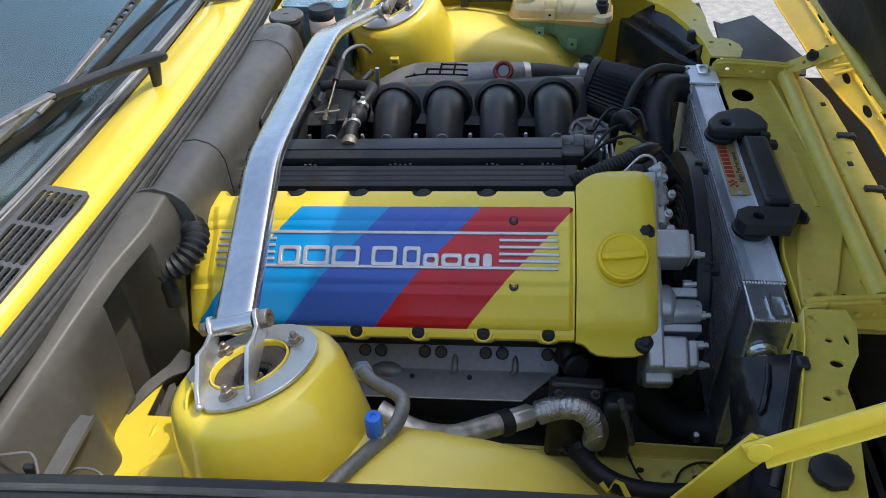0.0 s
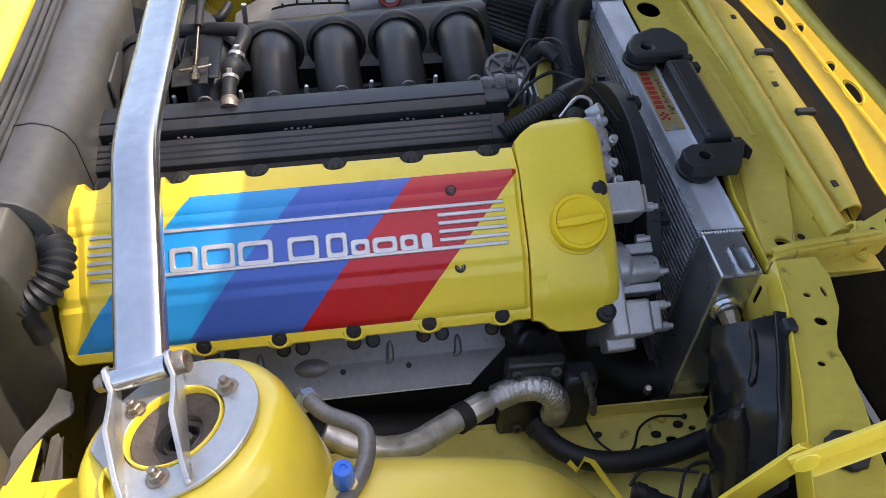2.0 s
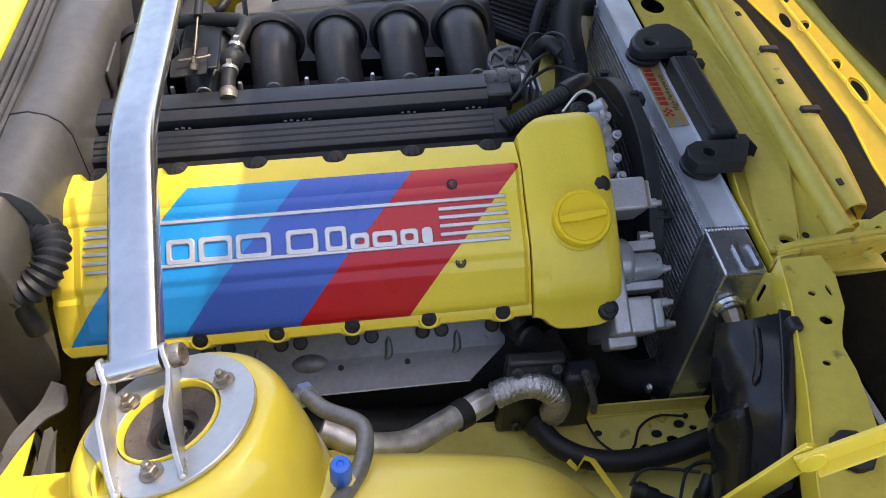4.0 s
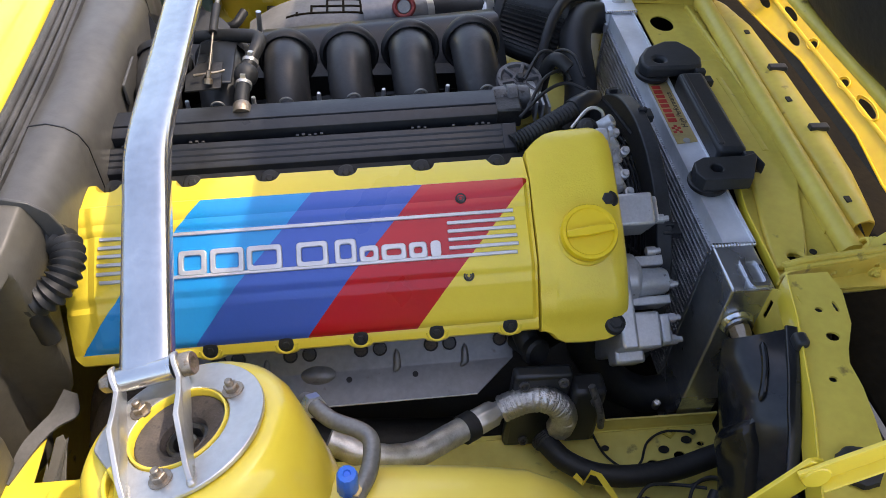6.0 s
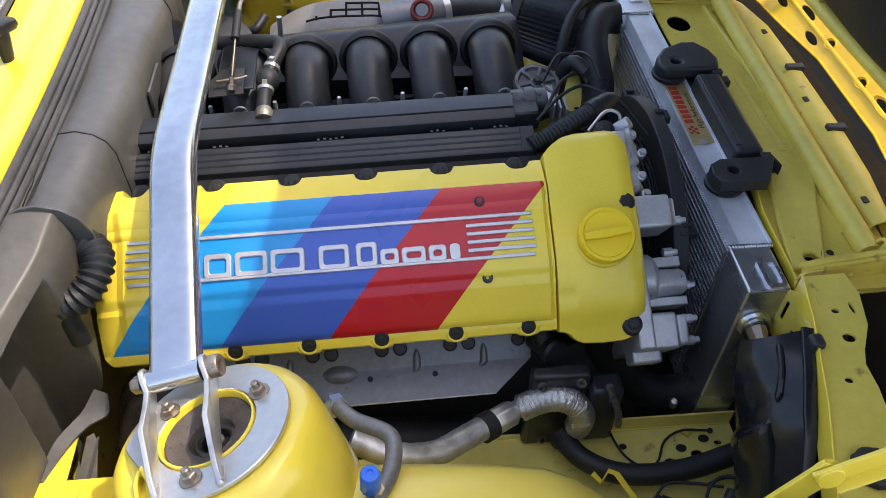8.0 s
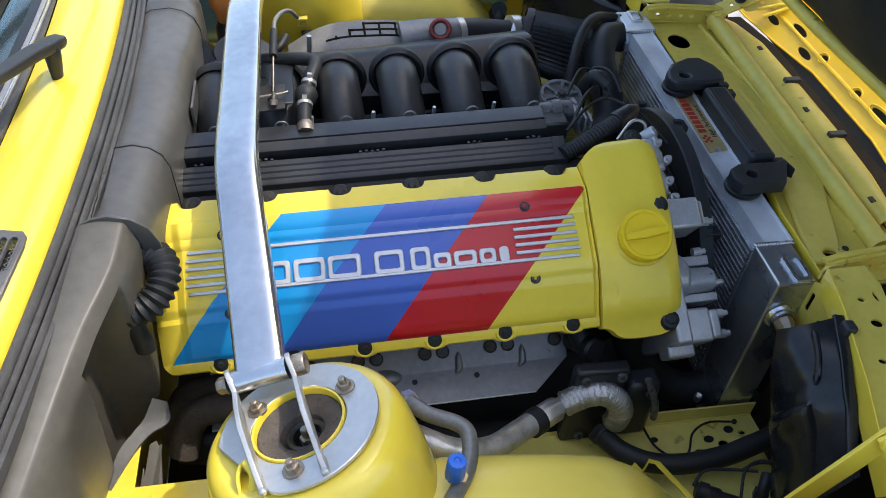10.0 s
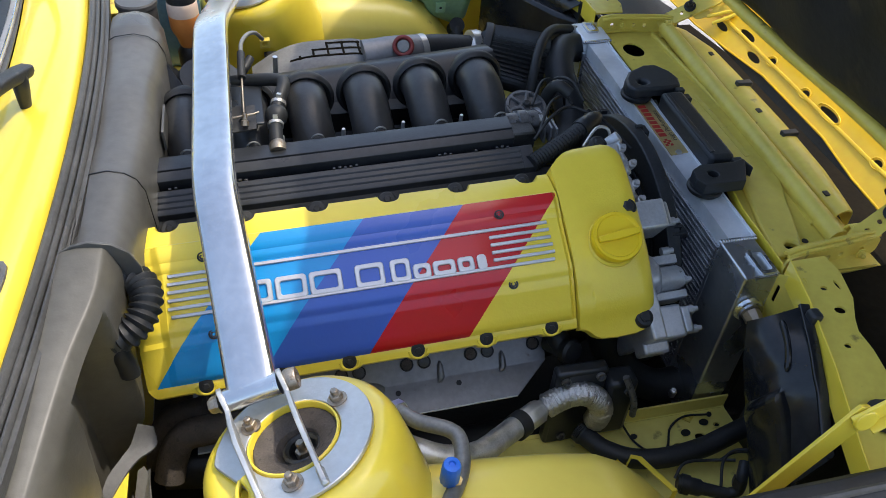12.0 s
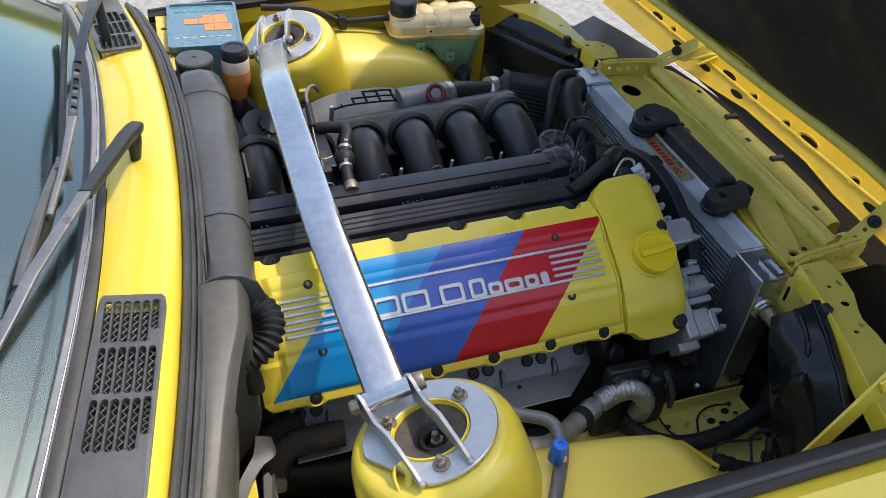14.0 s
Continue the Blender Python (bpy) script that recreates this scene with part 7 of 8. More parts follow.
res = thing("brake_fluid_reservoir", "small reservoir of orange fluid with a black screw cap", "reservoir", (-0.175, 0.375, 0.78))
part("bowl", lathe([(0.016, -0.105), (0.020, -0.095), (0.0215, -0.085), (0.029, -0.070), (0.0315, -0.060), (0.0315, -0.036)], RES, 32), orange_fluid, res, "bowl of orange fluid")
part("bowl_top", lathe([(0.0315, -0.036), (0.0315, -0.018), (0.030, -0.010), (0.027, -0.006)], RES, 32), bowl_pale, res, "pale translucent upper bowl")
part("cap", lathe([(0.0285, -0.012), (0.0300, -0.010), (0.0300, 0.012), (0.0285, 0.015), (0.021, 0.015), (0.020, 0.0135), (0, 0.0135)], RES, 132, flute=0.025, teeth=44), black_plastic, res, "ribbed black cap")
part("base", lathe([(0.026, -0.16), (0.026, -0.115), (0.018, -0.103)], RES, 24), dark_steel, res)
part("hose", sweep(smooth_path([(-0.155, 0.345, 0.80), (-0.12, 0.30, 0.78), (-0.08, 0.27, 0.79), (-0.06, 0.30, 0.80)], 6), 0.008), rubber, res)
boost = thing("brake_servo", "black round brake servo beside the duct", "servo", (-0.12, 0.26, 0.74))
part("drum", lathe([(0.04, -0.03), (0.058, -0.02), (0.060, 0.0), (0.056, 0.014), (0.03, 0.020), (0, 0.020)], upto((-0.130, 0.215, 0.800), (0.3, -0.2, 1)), 36), black_plastic, boost)
part("rib_cap", lathe([(0.030, 0.018), (0.029, 0.026), (0, 0.028)], upto((-0.130, 0.215, 0.800), (0.3, -0.2, 1)), 48, flute=0.12, teeth=16), black_plastic, boost)

bat = thing("battery", "car battery with a clear blue top and an orange label", "battery", (-0.21, 0.59, 0.70))
bmt = pose(-0.215, 0.590, 0.858, 0, 0, -2)
part("case", box((-0.072, -0.108, -0.17), (0.072, 0.108, -0.006), bmt), bat_blue, bat, bevel=0.006)
part("lid", prism(rrect(-0.075, -0.111, 0.075, 0.111, 0.010), [], 0.008, bmt @ pose(0, 0, -0.006)), bat_blue, bat, "clear blue lid", bevel=0.002)
for x0, y0, x1, y1 in ((-0.040, 0.004, 0.052, 0.034), (0.002, -0.030, 0.060, 0.004), (-0.002, 0.034, 0.050, 0.050)):
    part("orange_label", box((x0, y0, 0.0018), (x1, y1, 0.0030), bmt), bat_orange, bat)
for k in range(7):
    part("teal_mark", box((-0.06 + 0.018 * k, 0.072, 0.0018), (-0.05 + 0.018 * k, 0.080, 0.0030), bmt), bat_teal, bat)
    part("pale_mark", box((-0.064 + 0.018 * k, -0.062, 0.0018), (-0.052 + 0.018 * k, -0.058, 0.0030), bmt), tank_white, bat)
for r in range(5):
    for k in range(9):
        if (k * 7 + r * 5) % 4:
            part("pale_mark", box((-0.064 + 0.0142 * k, -0.085 + 0.012 * r + (0.105 if r > 3 else 0), 0.0018), (-0.064 + 0.0142 * k + 0.004 + 0.002 * ((k + r) % 4), -0.0838 + 0.012 * r + (0.105 if r > 3 else 0), 0.0026), bmt), badge_metal, bat)
for x in (-0.010, 0.022):
    part("label_line", box((x, -0.030, 0.0031), (x + 0.0015, 0.050, 0.0034), bmt), bat_blue, bat)
part("label_line", box((-0.040, 0.0045, 0.0031), (0.060, 0.006, 0.0034), bmt), bat_blue, bat)
part("rim", prism(rrect(-0.076, -0.112, 0.076, 0.112, 0.010), [rrect(-0.070, -0.106, 0.070, 0.106, 0.008)], 0.006, bmt @ pose(0, 0, 0.001)), bat_blue, bat)
shelf = part("battery_shelf", box((-0.325, 0.44, 0.660), (-0.10, 0.70, 0.688)), yellow_dusty_shaded, body, bevel=0.004)
bm = prism([(-0.315, 0.42), (-0.285, 0.42), (-0.285, 0.70), (-0.315, 0.70)], [circle(-0.300, 0.50, 0.009, 14), circle(-0.300, 0.62, 0.007, 12)], 0.004, pose(0, 0, 0.84))
part("corner_plate", bm, yellow_dusty_shaded, body)

tank = thing("expansion_tank", "milky plastic expansion tank half full of green coolant", "expansion tank", (0.40, 0.60, 0.62))
tm = pose(0.341, 0.645, 0.790, 0, 0, -4)


def tank_shape(rows_):
    """Rings of (height, inset), from below upwards; the floor steps down towards the outlet."""
    bm = bmesh.new()
    rows = []
    o = [(x, y) for q in zip(rrect(-0.122, -0.060, 0.122, 0.060, 0.026, 6), rrect(-0.122, -0.060, 0.122, 0.060, 0.026, 6)[1:] + rrect(-0.122, -0.060, 0.122, 0.060, 0.026, 6)[:1]) for x, y in (q[0], ((q[0][0] * 2 + q[1][0]) / 3, (q[0][1] * 2 + q[1][1]) / 3), ((q[0][0] + q[1][0] * 2) / 3, (q[0][1] + q[1][1] * 2) / 3))]
    for z, inset in rows_:
        row = []
        for x, y in o:
            deep = ease(x, ((-0.13, -0.036), (-0.06, -0.040), (-0.02, -0.050), (0.02, -0.066), (0.05, -0.100), (0.13, -0.108)))
            row.append(bm.verts.new(tm @ Vector((x - math.copysign(min(abs(x), inset), x), y - math.copysign(min(abs(y), inset), y), z * -deep / 0.1 if z < 0 else z))))
        rows.append(row)
    for a, b in zip(rows, rows[1:]):
        for i in range(len(a)):
            bm.faces.new((a[i], a[(i + 1) % len(a)], b[(i + 1) % len(b)], b[i]))
    bm.faces.new(rows[0][::-1])
    bm.faces.new(rows[-1])
    return bm


part("lower_half", tank_shape(((-0.100, 0.034), (-0.095, 0.026), (-0.086, 0.021), (-0.060, 0.016), (-0.030, 0.010), (-0.012, 0.007))), tank_green, tank, "lower half, green with coolant", smooth=50)
part("stained_band", tank_shape(((-0.012, 0.007), (-0.004, 0.006), (0.000, 0.006), (0.0004, 0.001), (0.0040, 0.000), (0.0046, 0.005), (0.014, 0.006), (0.022, 0.008))), tank_amber, tank, "amber-stained middle with a moulded seam", smooth=40)
upper = part("upper_half", tank_shape(((0.022, 0.008), (0.028, 0.010), (0.034, 0.014), (0.039, 0.021), (0.042, 0.032))), tank_white, tank, "milky upper half", smooth=50)
for x, y, rx, ry, rz in ((-0.022, -0.038, 0.016, 0.016, 0.022), (-0.024, 0.010, 0.020, 0.034, 0.026), (0.016, -0.014, 0.022, 0.038, 0.024), (0.022, 0.036, 0.026, 0.022, 0.026), (0.058, 0.020, 0.024, 0.026, 0.022), (0.086, 0.034, 0.026, 0.022, 0.020), (-0.045, 0.044, 0.024, 0.018, 0.022)):
    part("dome", lathe([(1.0, -0.6), (1.0, 0.1), (0.93, 0.42), (0.78, 0.68), (0.52, 0.88), (0.25, 0.97), (0, 1.0)], tm @ pose(x, y, 0.032) @ Matrix.Diagonal((rx * 1.15, ry * 1.1, rz * 0.74, 1)), 28), tank_white, upper)
part("filler_cap", lathe([(0.031, 0), (0.032, 0.004), (0.032, 0.013), (0.030, 0.014), (0.030, 0.018), (0.0325, 0.020), (0.0325, 0.034), (0.029, 0.038), (0.024, 0.038), (0.023, 0.035), (0, 0.035)], tm @ pose(-0.082, -0.010, 0.040), 72, flute=0.03, teeth=24), black_plastic, tank, "ribbed black filler cap")
part("cap_neck", lathe([(0.034, -0.03), (0.034, 0.004), (0.030, 0.006)], tm @ pose(-0.082, -0.010, 0.038), 28), tank_white, tank)
part("level_sensor", lathe([(0.015, -0.012), (0.015, 0.010), (0.012, 0.012), (0.012, 0.020), (0.005, 0.022), (0, 0.022)], tm @ pose(0.094, -0.038, 0.030), 8), black_plastic, tank)
part("sensor_seat", lathe([(0.026, -0.03), (0.025, -0.016), (0.017, -0.012)], tm @ pose(0.094, -0.038, 0.032), 20), tank_white, tank)
for k in range(3):
    part("sensor_wire", sweep(smooth_path([tm @ Vector((0.090 + 0.004 * k, -0.038, 0.050)), tm @ Vector((0.096 + 0.004 * k, -0.034 + 0.004 * k, 0.060)), tm @ Vector((0.112, -0.030 + 0.004 * k, 0.060))], 5), 0.0016), rubber, tank)
for x, z, sy_ in ((-0.024, 0.019, -0.062), (-0.046, -0.026, -0.058), (0.033, -0.054, -0.054)):
    part("moulded_tab", prism(rrect(-0.011, -0.012, 0.011, 0.012, 0.002), [rrect(-0.003, -0.004, 0.003, 0.002, 0.001)], 0.004, tm @ axes((x, sy_, z), (1, 0, 0), (0, 0, 1))), tank_white if z > 0 else tank_green, tank)
    # black filler shades the tab's hole
    part("tab_hole_shade", box((x - 0.003, sy_ - 0.002, z - 0.004), (x + 0.003, sy_ - 0.001, z + 0.002), tm), oily_shade, tank)
part("outlet", lathe([(0.016, -0.030), (0.016, 0.004), (0.018, 0.006), (0.018, 0.014)], upto(tm @ Vector((0.072, -0.052, -0.104)), (0, -0.6, 0.5)), 18), rubber, tank)
part("outlet_hose", sweep(smooth_path([tm @ Vector((0.072, -0.050, -0.104)), tm @ Vector((0.074, -0.070, -0.125)), tm @ Vector((0.085, -0.085, -0.20))], 6), 0.015), rubber, tank)

# dark lamp housings at both front corners
def lamp_housing(side):
    def yy(y):
        return y if side < 0 else 2 * YC - y
    e = thing("headlamp_housing", "large black plastic headlamp housing", "headlamp housing", (0.60, yy(-0.55), 0.52), "headlamp housings")

    left = ((0.538, -0.474, 0.806), (0.545, -0.492, 0.74), (0.572, -0.53, 0.62), (0.600, -0.58, 0.48))
    right = ((0.620, -0.474, 0.822), (0.603, -0.53, 0.815), (0.585, -0.59, 0.80), (0.562, -0.66, 0.77))

    def shell(u, v):
        """u from the inboard edge to the panel's flange, v from the top downwards."""
        k = v * 3
        i = min(2, int(k))
        a = Vector(left[i]).lerp(Vector(left[i + 1]), k - i)
        b = Vector(right[i]).lerp(Vector(right[i + 1]), k - i)
        p = a.lerp(b, u) + Vector((-0.030, -0.012, 0.006)) * math.sin(u * 3.14) * (0.35 + v) + Vector((-0.010, 0, 0)) * math.exp(-((v - 0.55) / 0.08) ** 2) * math.sin(u * 3.14)
        return (p.x, yy(p.y), p.z)
    part("back_plate", box((0.628, min(yy(-0.74), yy(-0.455)), 0.47), (0.634, max(yy(-0.74), yy(-0.455)), 0.822)), satin_black, e)
    if side < 0:
        part("shell", patch(shell, span(0, 1, 20), span(0, 1, 24), 0.003, direction=(0.9, 0, -0.3)), housing_black, e, "smooth black shell", smooth=50)
        # a curved ridge, a folded rim and a stepped lower field moulded into the shell
        part("ridge", sweep([Vector(shell(0.62 + 0.10 * math.sin(v * 5), v)) + Vector((-0.001, -0.001, 0.001)) for v in span(0.06, 0.44, 14)], circle(0, 0, 0.0042, 10), scale=[0.3] + [1.0] * 13 + [0.3]), housing_black, e)
        part("rim", sweep([Vector(shell(0.97, v)) + Vector((-0.004, -0.002, 0.003)) for v in span(0.0, 0.9, 20)], rrect(-0.007, -0.003, 0.007, 0.003, 0.002)), housing_black, e)
        part("lower_field", patch(lambda u, v: Vector(shell(u, v)) + Vector((-0.010, -0.006, 0.004)) * min(1.0, (v - 0.52) / 0.03, (u - 0.10) / 0.05, (0.72 - u) / 0.05) + Vector((0, 0, -0.0005)), span(0.10, 0.72, 22), span(0.52, 0.98, 20), 0.002, direction=(0.9, 0, -0.3)), housing_black, e, smooth=35)
    else:
        o = [(0.478, 0.645), (0.548, 0.518), (0.592, 0.440), (0.632, 0.400), (0.640, 0.500), (0.600, 0.630), (0.560, 0.660)]
        part("upper_ledge", prism(o, [], 0.24, pose(0, 0, 0.540)), housing_black, e, bevel=0.008)
        slope = ((0.505, 0.648, 0.778), (0.568, 0.530, 0.778), (0.606, 0.446, 0.778)), ((0.552, 0.632, 0.816), (0.603, 0.505, 0.818), (0.630, 0.405, 0.818))
        part("sloping_back", patch(lambda u, v: Vector(slope[0][min(1, int(u))]).lerp(Vector(slope[0][min(1, int(u)) + 1]), u - min(1, int(u))).lerp(Vector(slope[1][min(1, int(u))]).lerp(Vector(slope[1][min(1, int(u)) + 1]), u - min(1, int(u))), v) + Vector((-0.006, -0.004, 0.0)) * math.sin(v * 3.14), span(0, 2, 16), span(0, 1, 6), 0.003, direction=(0.9, 0.3, -0.3)), housing_black, e, smooth=50)
        part("knob", lathe([(0.010, -0.01), (0.010, 0.006), (0.006, 0.012), (0, 0.013)], upto((0.584, 0.600, 0.812), (-0.4, -0.4, 0.8)), 14), black_plastic, e)
    part("top_clip", box((0.604, min(yy(-0.508), yy(-0.490)), 0.812), (0.620, max(yy(-0.508), yy(-0.490)), 0.836)), black_plastic, e, bevel=0.004)
    return e


lamp_housing(-1)
lamp_housing(1)

# ---- pipes and hoses at the near side ----
ac = thing("air_conditioning_pipe", "bent grey metal pipe with a blue capped service valve", "pipe", (0.10, -0.58, 0.70))
part("pipe", sweep(smooth_path([(0.060, -0.495, 0.770), (0.072, -0.515, 0.787), (0.090, -0.535, 0.790), (0.122, -0.552, 0.790), (0.131, -0.570, 0.790), (0.124, -0.605, 0.790), (0.100, -0.645, 0.796), (0.072, -0.688, 0.799), (0.030, -0.745, 0.79)], 6), circle(0, 0, 0.0092, 16)), pipe_grey, ac, smooth=60)
part("pipe_nut", lathe([(0.013, -0.006), (0.013, 0.006)], upto((0.070, -0.512, 0.785), (0.4, -0.7, 0.4)), 6), alu_rad, ac)
part("valve_stem", lathe([(0.0085, 0), (0.0085, 0.006), (0.0075, 0.007), (0.0075, 0.020)], upto((0.112, -0.622, 0.784), (0.02, -0.06, 1)), 6), brass, ac)
part("valve_cap", lathe([(0.0098, 0), (0.0110, 0.002), (0.0105, 0.030), (0.0090, 0.034), (0.004, 0.035), (0.003, 0.033), (0, 0.033)], upto((0.106, -0.620, 0.800), (0.02, -0.06, 1)), 36, flute=0.07, teeth=12), blue_cap, ac, "ribbed blue plastic cap")

wrap = thing("wrapped_hose", "silver sleeved hose with foil wrap and a crimped fitting", "hose", (0.28, -0.44, 0.58))
part("sleeve", sweep(smooth_path([(0.08, -0.50, 0.690), (0.13, -0.515, 0.672), (0.18, -0.505, 0.650), (0.225, -0.478, 0.638), (0.252, -0.460, 0.630)], 24), circle(0, 0, 0.0160, 18), scale=[1.0 + 0.025 * (i % 2) + 0.01 * math.sin(i * 0.7) for i in range(97)]), braid, wrap, "woven silver sleeve", smooth=40)
part("black_band", sweep([(0.246, -0.464, 0.629), (0.262, -0.454, 0.626)], circle(0, 0, 0.0196, 20)), rubber, wrap)
cm = upto((0.262, -0.454, 0.626), (0.84, 0.50, -0.12))
part("crimp", lathe([(0.0170, 0), (0.0180, 0.002), (0.0180, 0.032), (0.0150, 0.036), (0.0125, 0.040), (0.0125, 0.055), (0.015, 0.056), (0.015, 0.062)], cm, 48, flute=0.08, teeth=8), alu_plate, wrap, "crimped aluminium fitting")
pth = smooth_path([(0.302, -0.431, 0.620), (0.318, -0.428, 0.626), (0.336, -0.426, 0.632), (0.360, -0.428, 0.634), (0.380, -0.432, 0.622), (0.390, -0.436, 0.602), (0.391, -0.434, 0.580), (0.390, -0.430, 0.560)], 14)
fw = sweep(pth, circle(0, 0, 0.0180, 36), scale=[0.9] + [1.0 + 0.022 * math.sin(i * 2.4 + 1.7 * math.sin(i * 0.9)) + 0.018 * math.sin(i * 5.1) for i in range(1, len(pth) - 1)] + [0.9])
for v in fw.verts:
    v.co += Vector((noise.noise(v.co * 480), noise.noise(v.co * 460 + Vector((5, 0, 0))), noise.noise(v.co * 500 + Vector((0, 7, 0))))) * 0.0011
part("foil_wrap", fw, foil, wrap, "crinkled foil wrap", smooth=24)

pump = thing("compressor", "black compressor with bolted flanges low beside the engine", "compressor", (0.39, -0.40, 0.48))
part("compressor_body", lathe([(0.055, -0.06), (0.062, -0.05), (0.062, 0.04), (0.052, 0.052), (0.02, 0.056), (0, 0.056)], upto((0.385, -0.365, 0.530), (1, 0, 0)), 32), oily_shade, pump)
part("flange_plate", box((0.318, -0.420, 0.500), (0.398, -0.398, 0.672)), satin_black, pump, bevel=0.006)
part("side_flange", box((0.398, -0.432, 0.52), (0.446, -0.395, 0.645)), satin_black, pump, bevel=0.008)
part("oil_line", sweep(smooth_path([(0.42, -0.43, 0.66), (0.435, -0.445, 0.62), (0.445, -0.44, 0.575)], 5), 0.005), cast_dark, pump)
for p in ((0.332, -0.420, 0.658), (0.384, -0.420, 0.660), (0.345, -0.420, 0.520), (0.43, -0.432, 0.628)):
    part("socket_bolt", lathe([(0.0068, -0.006), (0.0068, 0.006), (0.0048, 0.006), (0.0038, 0.001), (0, 0.001)], upto(p, (0, -1, 0.3)), 14), cast_dark, pump)
part("round_port", lathe([(0.020, -0.01), (0.020, 0.006), (0.016, 0.008), (0.014, 0.004), (0, 0.004)], upto((0.425, -0.405, 0.565), (0.5, -0.6, 0.5)), 24), rubber, pump)

bh = thing("black_coolant_hose", "black rubber hose curving along the chassis rail", "hose", (0.48, -0.49, 0.52))
pth = smooth_path([(0.366, -0.432, 0.545), (0.376, -0.450, 0.546), (0.394, -0.474, 0.546), (0.430, -0.494, 0.544), (0.480, -0.502, 0.544), (0.540, -0.498, 0.546), (0.590, -0.488, 0.552), (0.64, -0.476, 0.556)], 7)
part("hose", sweep(pth, circle(0, 0, 0.0152, 18)), rubber, bh, smooth=60)
for k in range(4):
    part("knurl", lathe([(0.0165, -0.0025), (0.0185, 0), (0.0165, 0.0025)], upto(pth[1 + k] , pth[2 + k] - pth[k]), 24, flute=0.10, teeth=10), black_plastic, bh)
wire = thing("loose_wire", "thin black loose wire looping on the chassis rail", "wire", (0.5, -0.43, 0.50))
part("wire", sweep(smooth_path([(0.437, -0.410, 0.540), (0.462, -0.445, 0.505), (0.490, -0.470, 0.502), (0.512, -0.462, 0.503), (0.530, -0.432, 0.505), (0.560, -0.418, 0.508), (0.600, -0.424, 0.512)], 7), 0.0018), rubber, wire)
part("terminal", lathe([(0.004, 0), (0.004, 0.004), (0, 0.005)], upto((0.600, -0.424, 0.510), (0, 0, 1)), 10), rubber, wire)
rod = thing("bent_rod_bracket", "bent yellow steel strip bracket on the wheel housing", "bracket", (0.42, -0.55, 0.55))
part("strip", sweep([(0.398, -0.500, 0.556), (0.408, -0.512, 0.553), (0.416, -0.506, 0.572), (0.424, -0.514, 0.578), (0.440, -0.585, 0.603), (0.434, -0.590, 0.592)], rrect(-0.0042, -0.0012, 0.0042, 0.0012, 0.0008)), yellow, rod)
dry = thing("pipe_union", "black pipe union with small cables at the front corner", "pipe fitting", (0.50, -0.56, 0.53))
part("union", sweep([(0.474, -0.548, 0.552), (0.502, -0.562, 0.552), (0.506, -0.564, 0.552), (0.540, -0.580, 0.552)], circle(0, 0, 0.0125, 16), scale=[1.0, 1.0, 0.75, 0.7]), black_plastic, dry)
part("union_collar", lathe([(0.0145, -0.004), (0.0145, 0.008)], upto((0.482, -0.552, 0.552), (0.85, -0.45, 0)), 20), rubber, dry)
part("elbow", sweep(smooth_path([(0.535, -0.578, 0.550), (0.552, -0.580, 0.560), (0.556, -0.570, 0.584), (0.566, -0.556, 0.588)], 5), 0.0082), black_plastic, dry)
part("hex", lathe([(0.0105, 0), (0.0105, 0.012)], upto((0.552, -0.576, 0.566), (0.2, 0.3, 1)), 6), dark_steel, dry)
for pts in ([(0.47, -0.545, 0.56), (0.49, -0.53, 0.57), (0.53, -0.53, 0.565), (0.56, -0.545, 0.58)], [(0.53, -0.57, 0.56), (0.545, -0.54, 0.575), (0.57, -0.53, 0.58), (0.59, -0.55, 0.60)], [(0.55, -0.53, 0.56), (0.575, -0.525, 0.565), (0.60, -0.54, 0.58)]):
    part("cable", sweep(smooth_path(pts, 5), 0.0022), rubber, dry)

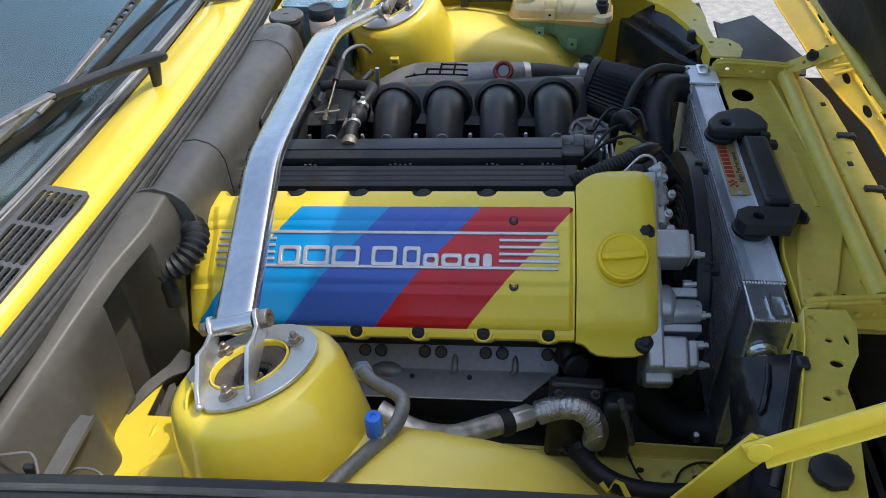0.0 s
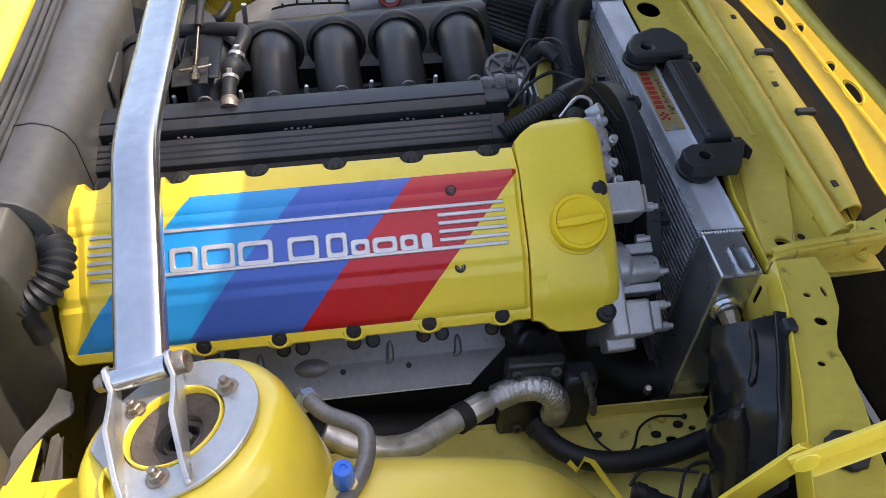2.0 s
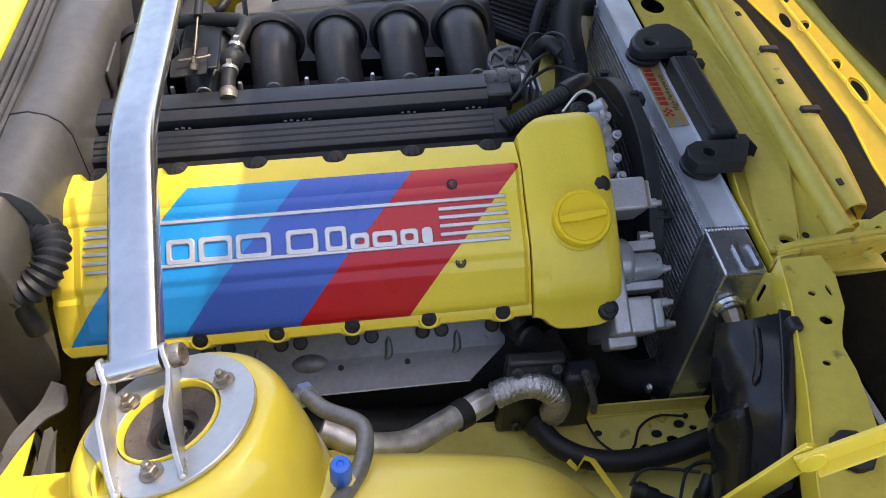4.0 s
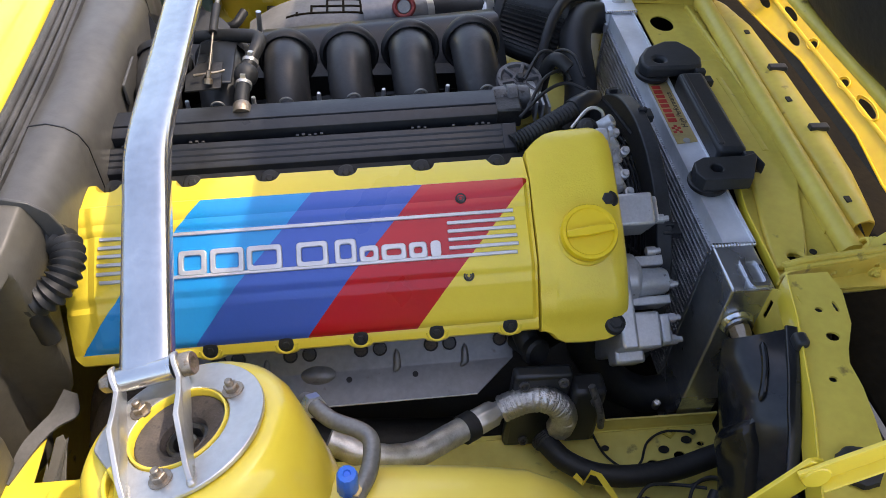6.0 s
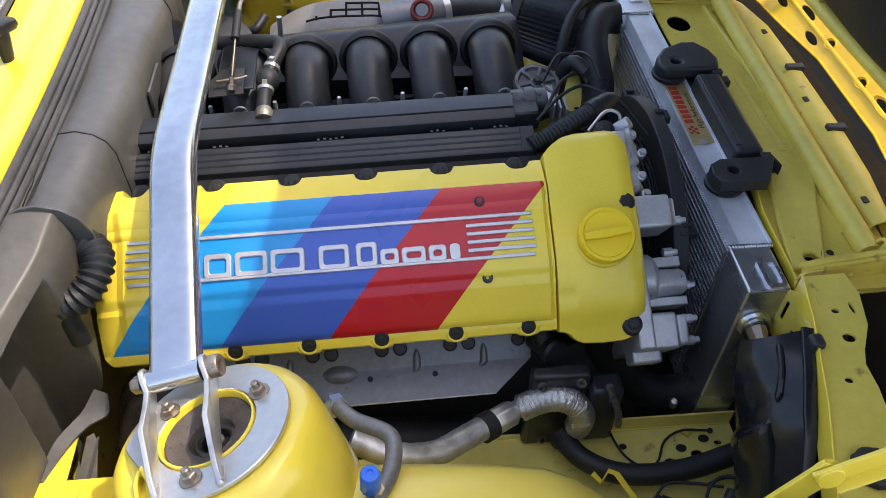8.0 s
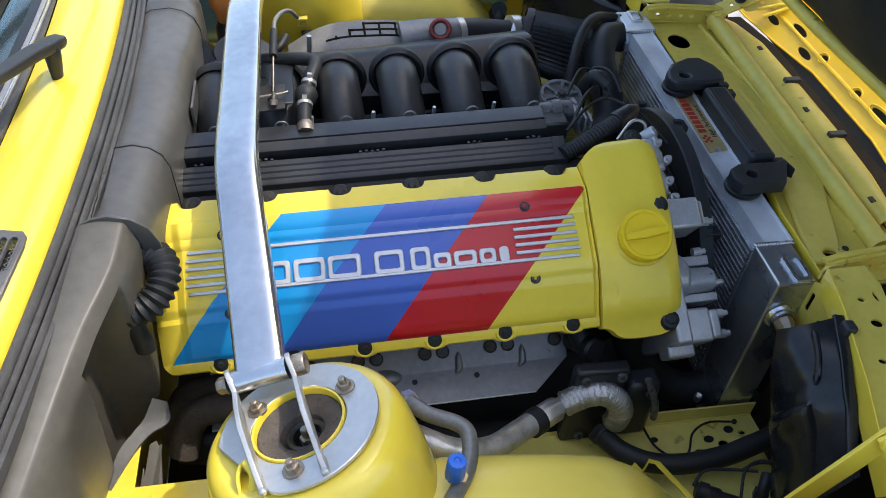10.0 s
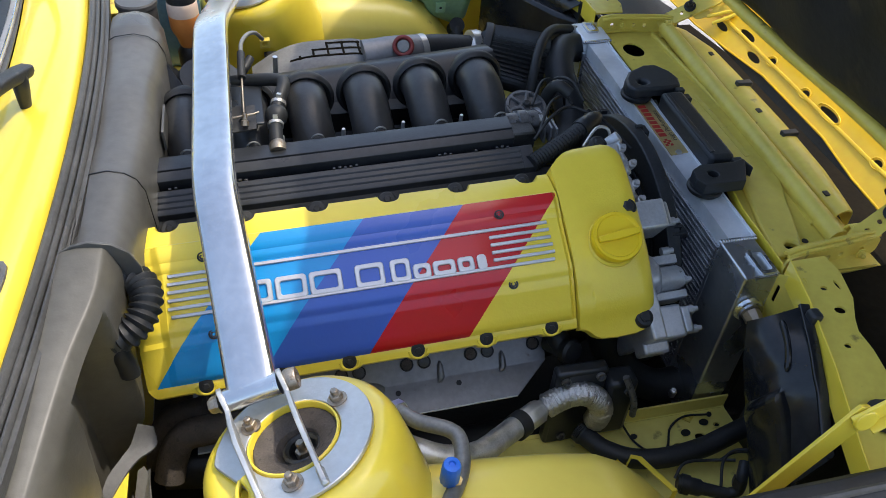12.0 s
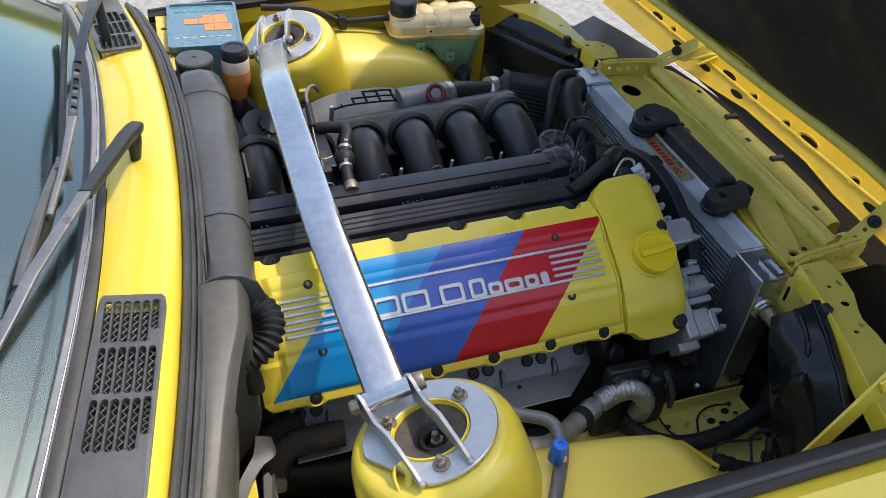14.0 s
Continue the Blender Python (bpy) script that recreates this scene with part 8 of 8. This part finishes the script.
# small loops of strap at the near cover
for pts in (((-0.325, -0.700, 0.820), (-0.312, -0.699, 0.820), (-0.285, -0.6935, 0.820), (-0.273, -0.697, 0.820), (-0.262, -0.710, 0.818), (-0.256, -0.722, 0.810)), ((-0.252, -0.690, 0.770), (-0.239, -0.6875, 0.785), (-0.222, -0.6860, 0.785), (-0.209, -0.690, 0.785), (-0.198, -0.697, 0.780), (-0.190, -0.706, 0.770))):
    st = thing("wire_loop", "small grey wire loop beside the wing seal", "wire loop", pts[2])
    part("loop", sweep(smooth_path(pts, 5), circle(0, 0, 0.0018, 10)), pipe_grey, st)
    part("anchor", box((pts[2][0] - 0.003, pts[2][1] - 0.012, 0.700), (pts[2][0] + 0.010, pts[2][1] - 0.004, pts[2][2] - 0.013)), black_plastic, st, bevel=0.002)

# flat grey bar on the near duct cover, and the cable along the far wing
bar = thing("grey_bar", "flat light grey plastic bar lying on the duct cover", "bar", (-0.275, -0.65, 0.75))
part("bar", prism([(-0.2850, -0.598), (-0.2610, -0.600), (-0.2610, -0.700), (-0.2850, -0.700)], [], 0.005, pose(0, 0, 0.765)), grille_plastic, bar, bevel=0.001)
part("bar_edge", box((-0.2640, -0.700, 0.770), (-0.2610, -0.600, 0.773)), grille_plastic, bar, bevel=0.001)
far_cable = thing("wing_cable", "black cable along the far inner wing", "cable", (0.12, 0.66, 0.80))
part("cable", sweep(smooth_path([(-0.08, 0.665, 0.860), (0.032, 0.660, 0.851), (0.109, 0.655, 0.818), (0.225, 0.650, 0.820), (0.32, 0.66, 0.80)], 6), 0.008), rubber, far_cable)
part("clip", box((0.10, 0.640, 0.800), (0.118, 0.672, 0.832)), black_plastic, far_cable, bevel=0.002)

# small bolted clip on the far tower
tclip = thing("tower_clip", "small black clip with a silver bolt on the far tower", "clip", (-0.014, 0.415, 0.74))
part("plate", box((-0.034, 0.404, 0.728), (0.006, 0.424, 0.744)), black_plastic, tclip, bevel=0.002)
part("bolt_head", lathe([(0.007, 0), (0.007, 0.005), (0.004, 0.006), (0, 0.006)], upto((-0.014, 0.404, 0.740), (0, -0.8, 0.6)), 6), alu_plate, tclip, smooth=30)
part("socket", prism(rrect(-0.010, -0.009, 0.010, 0.009, 0.002), [rrect(-0.006, -0.005, 0.006, 0.005, 0.001)], 0.012, axes((-0.030, 0.422, 0.768), (1, 0, 0), (0, -0.15, 1))), yellow_dusty_shaded, tclip)
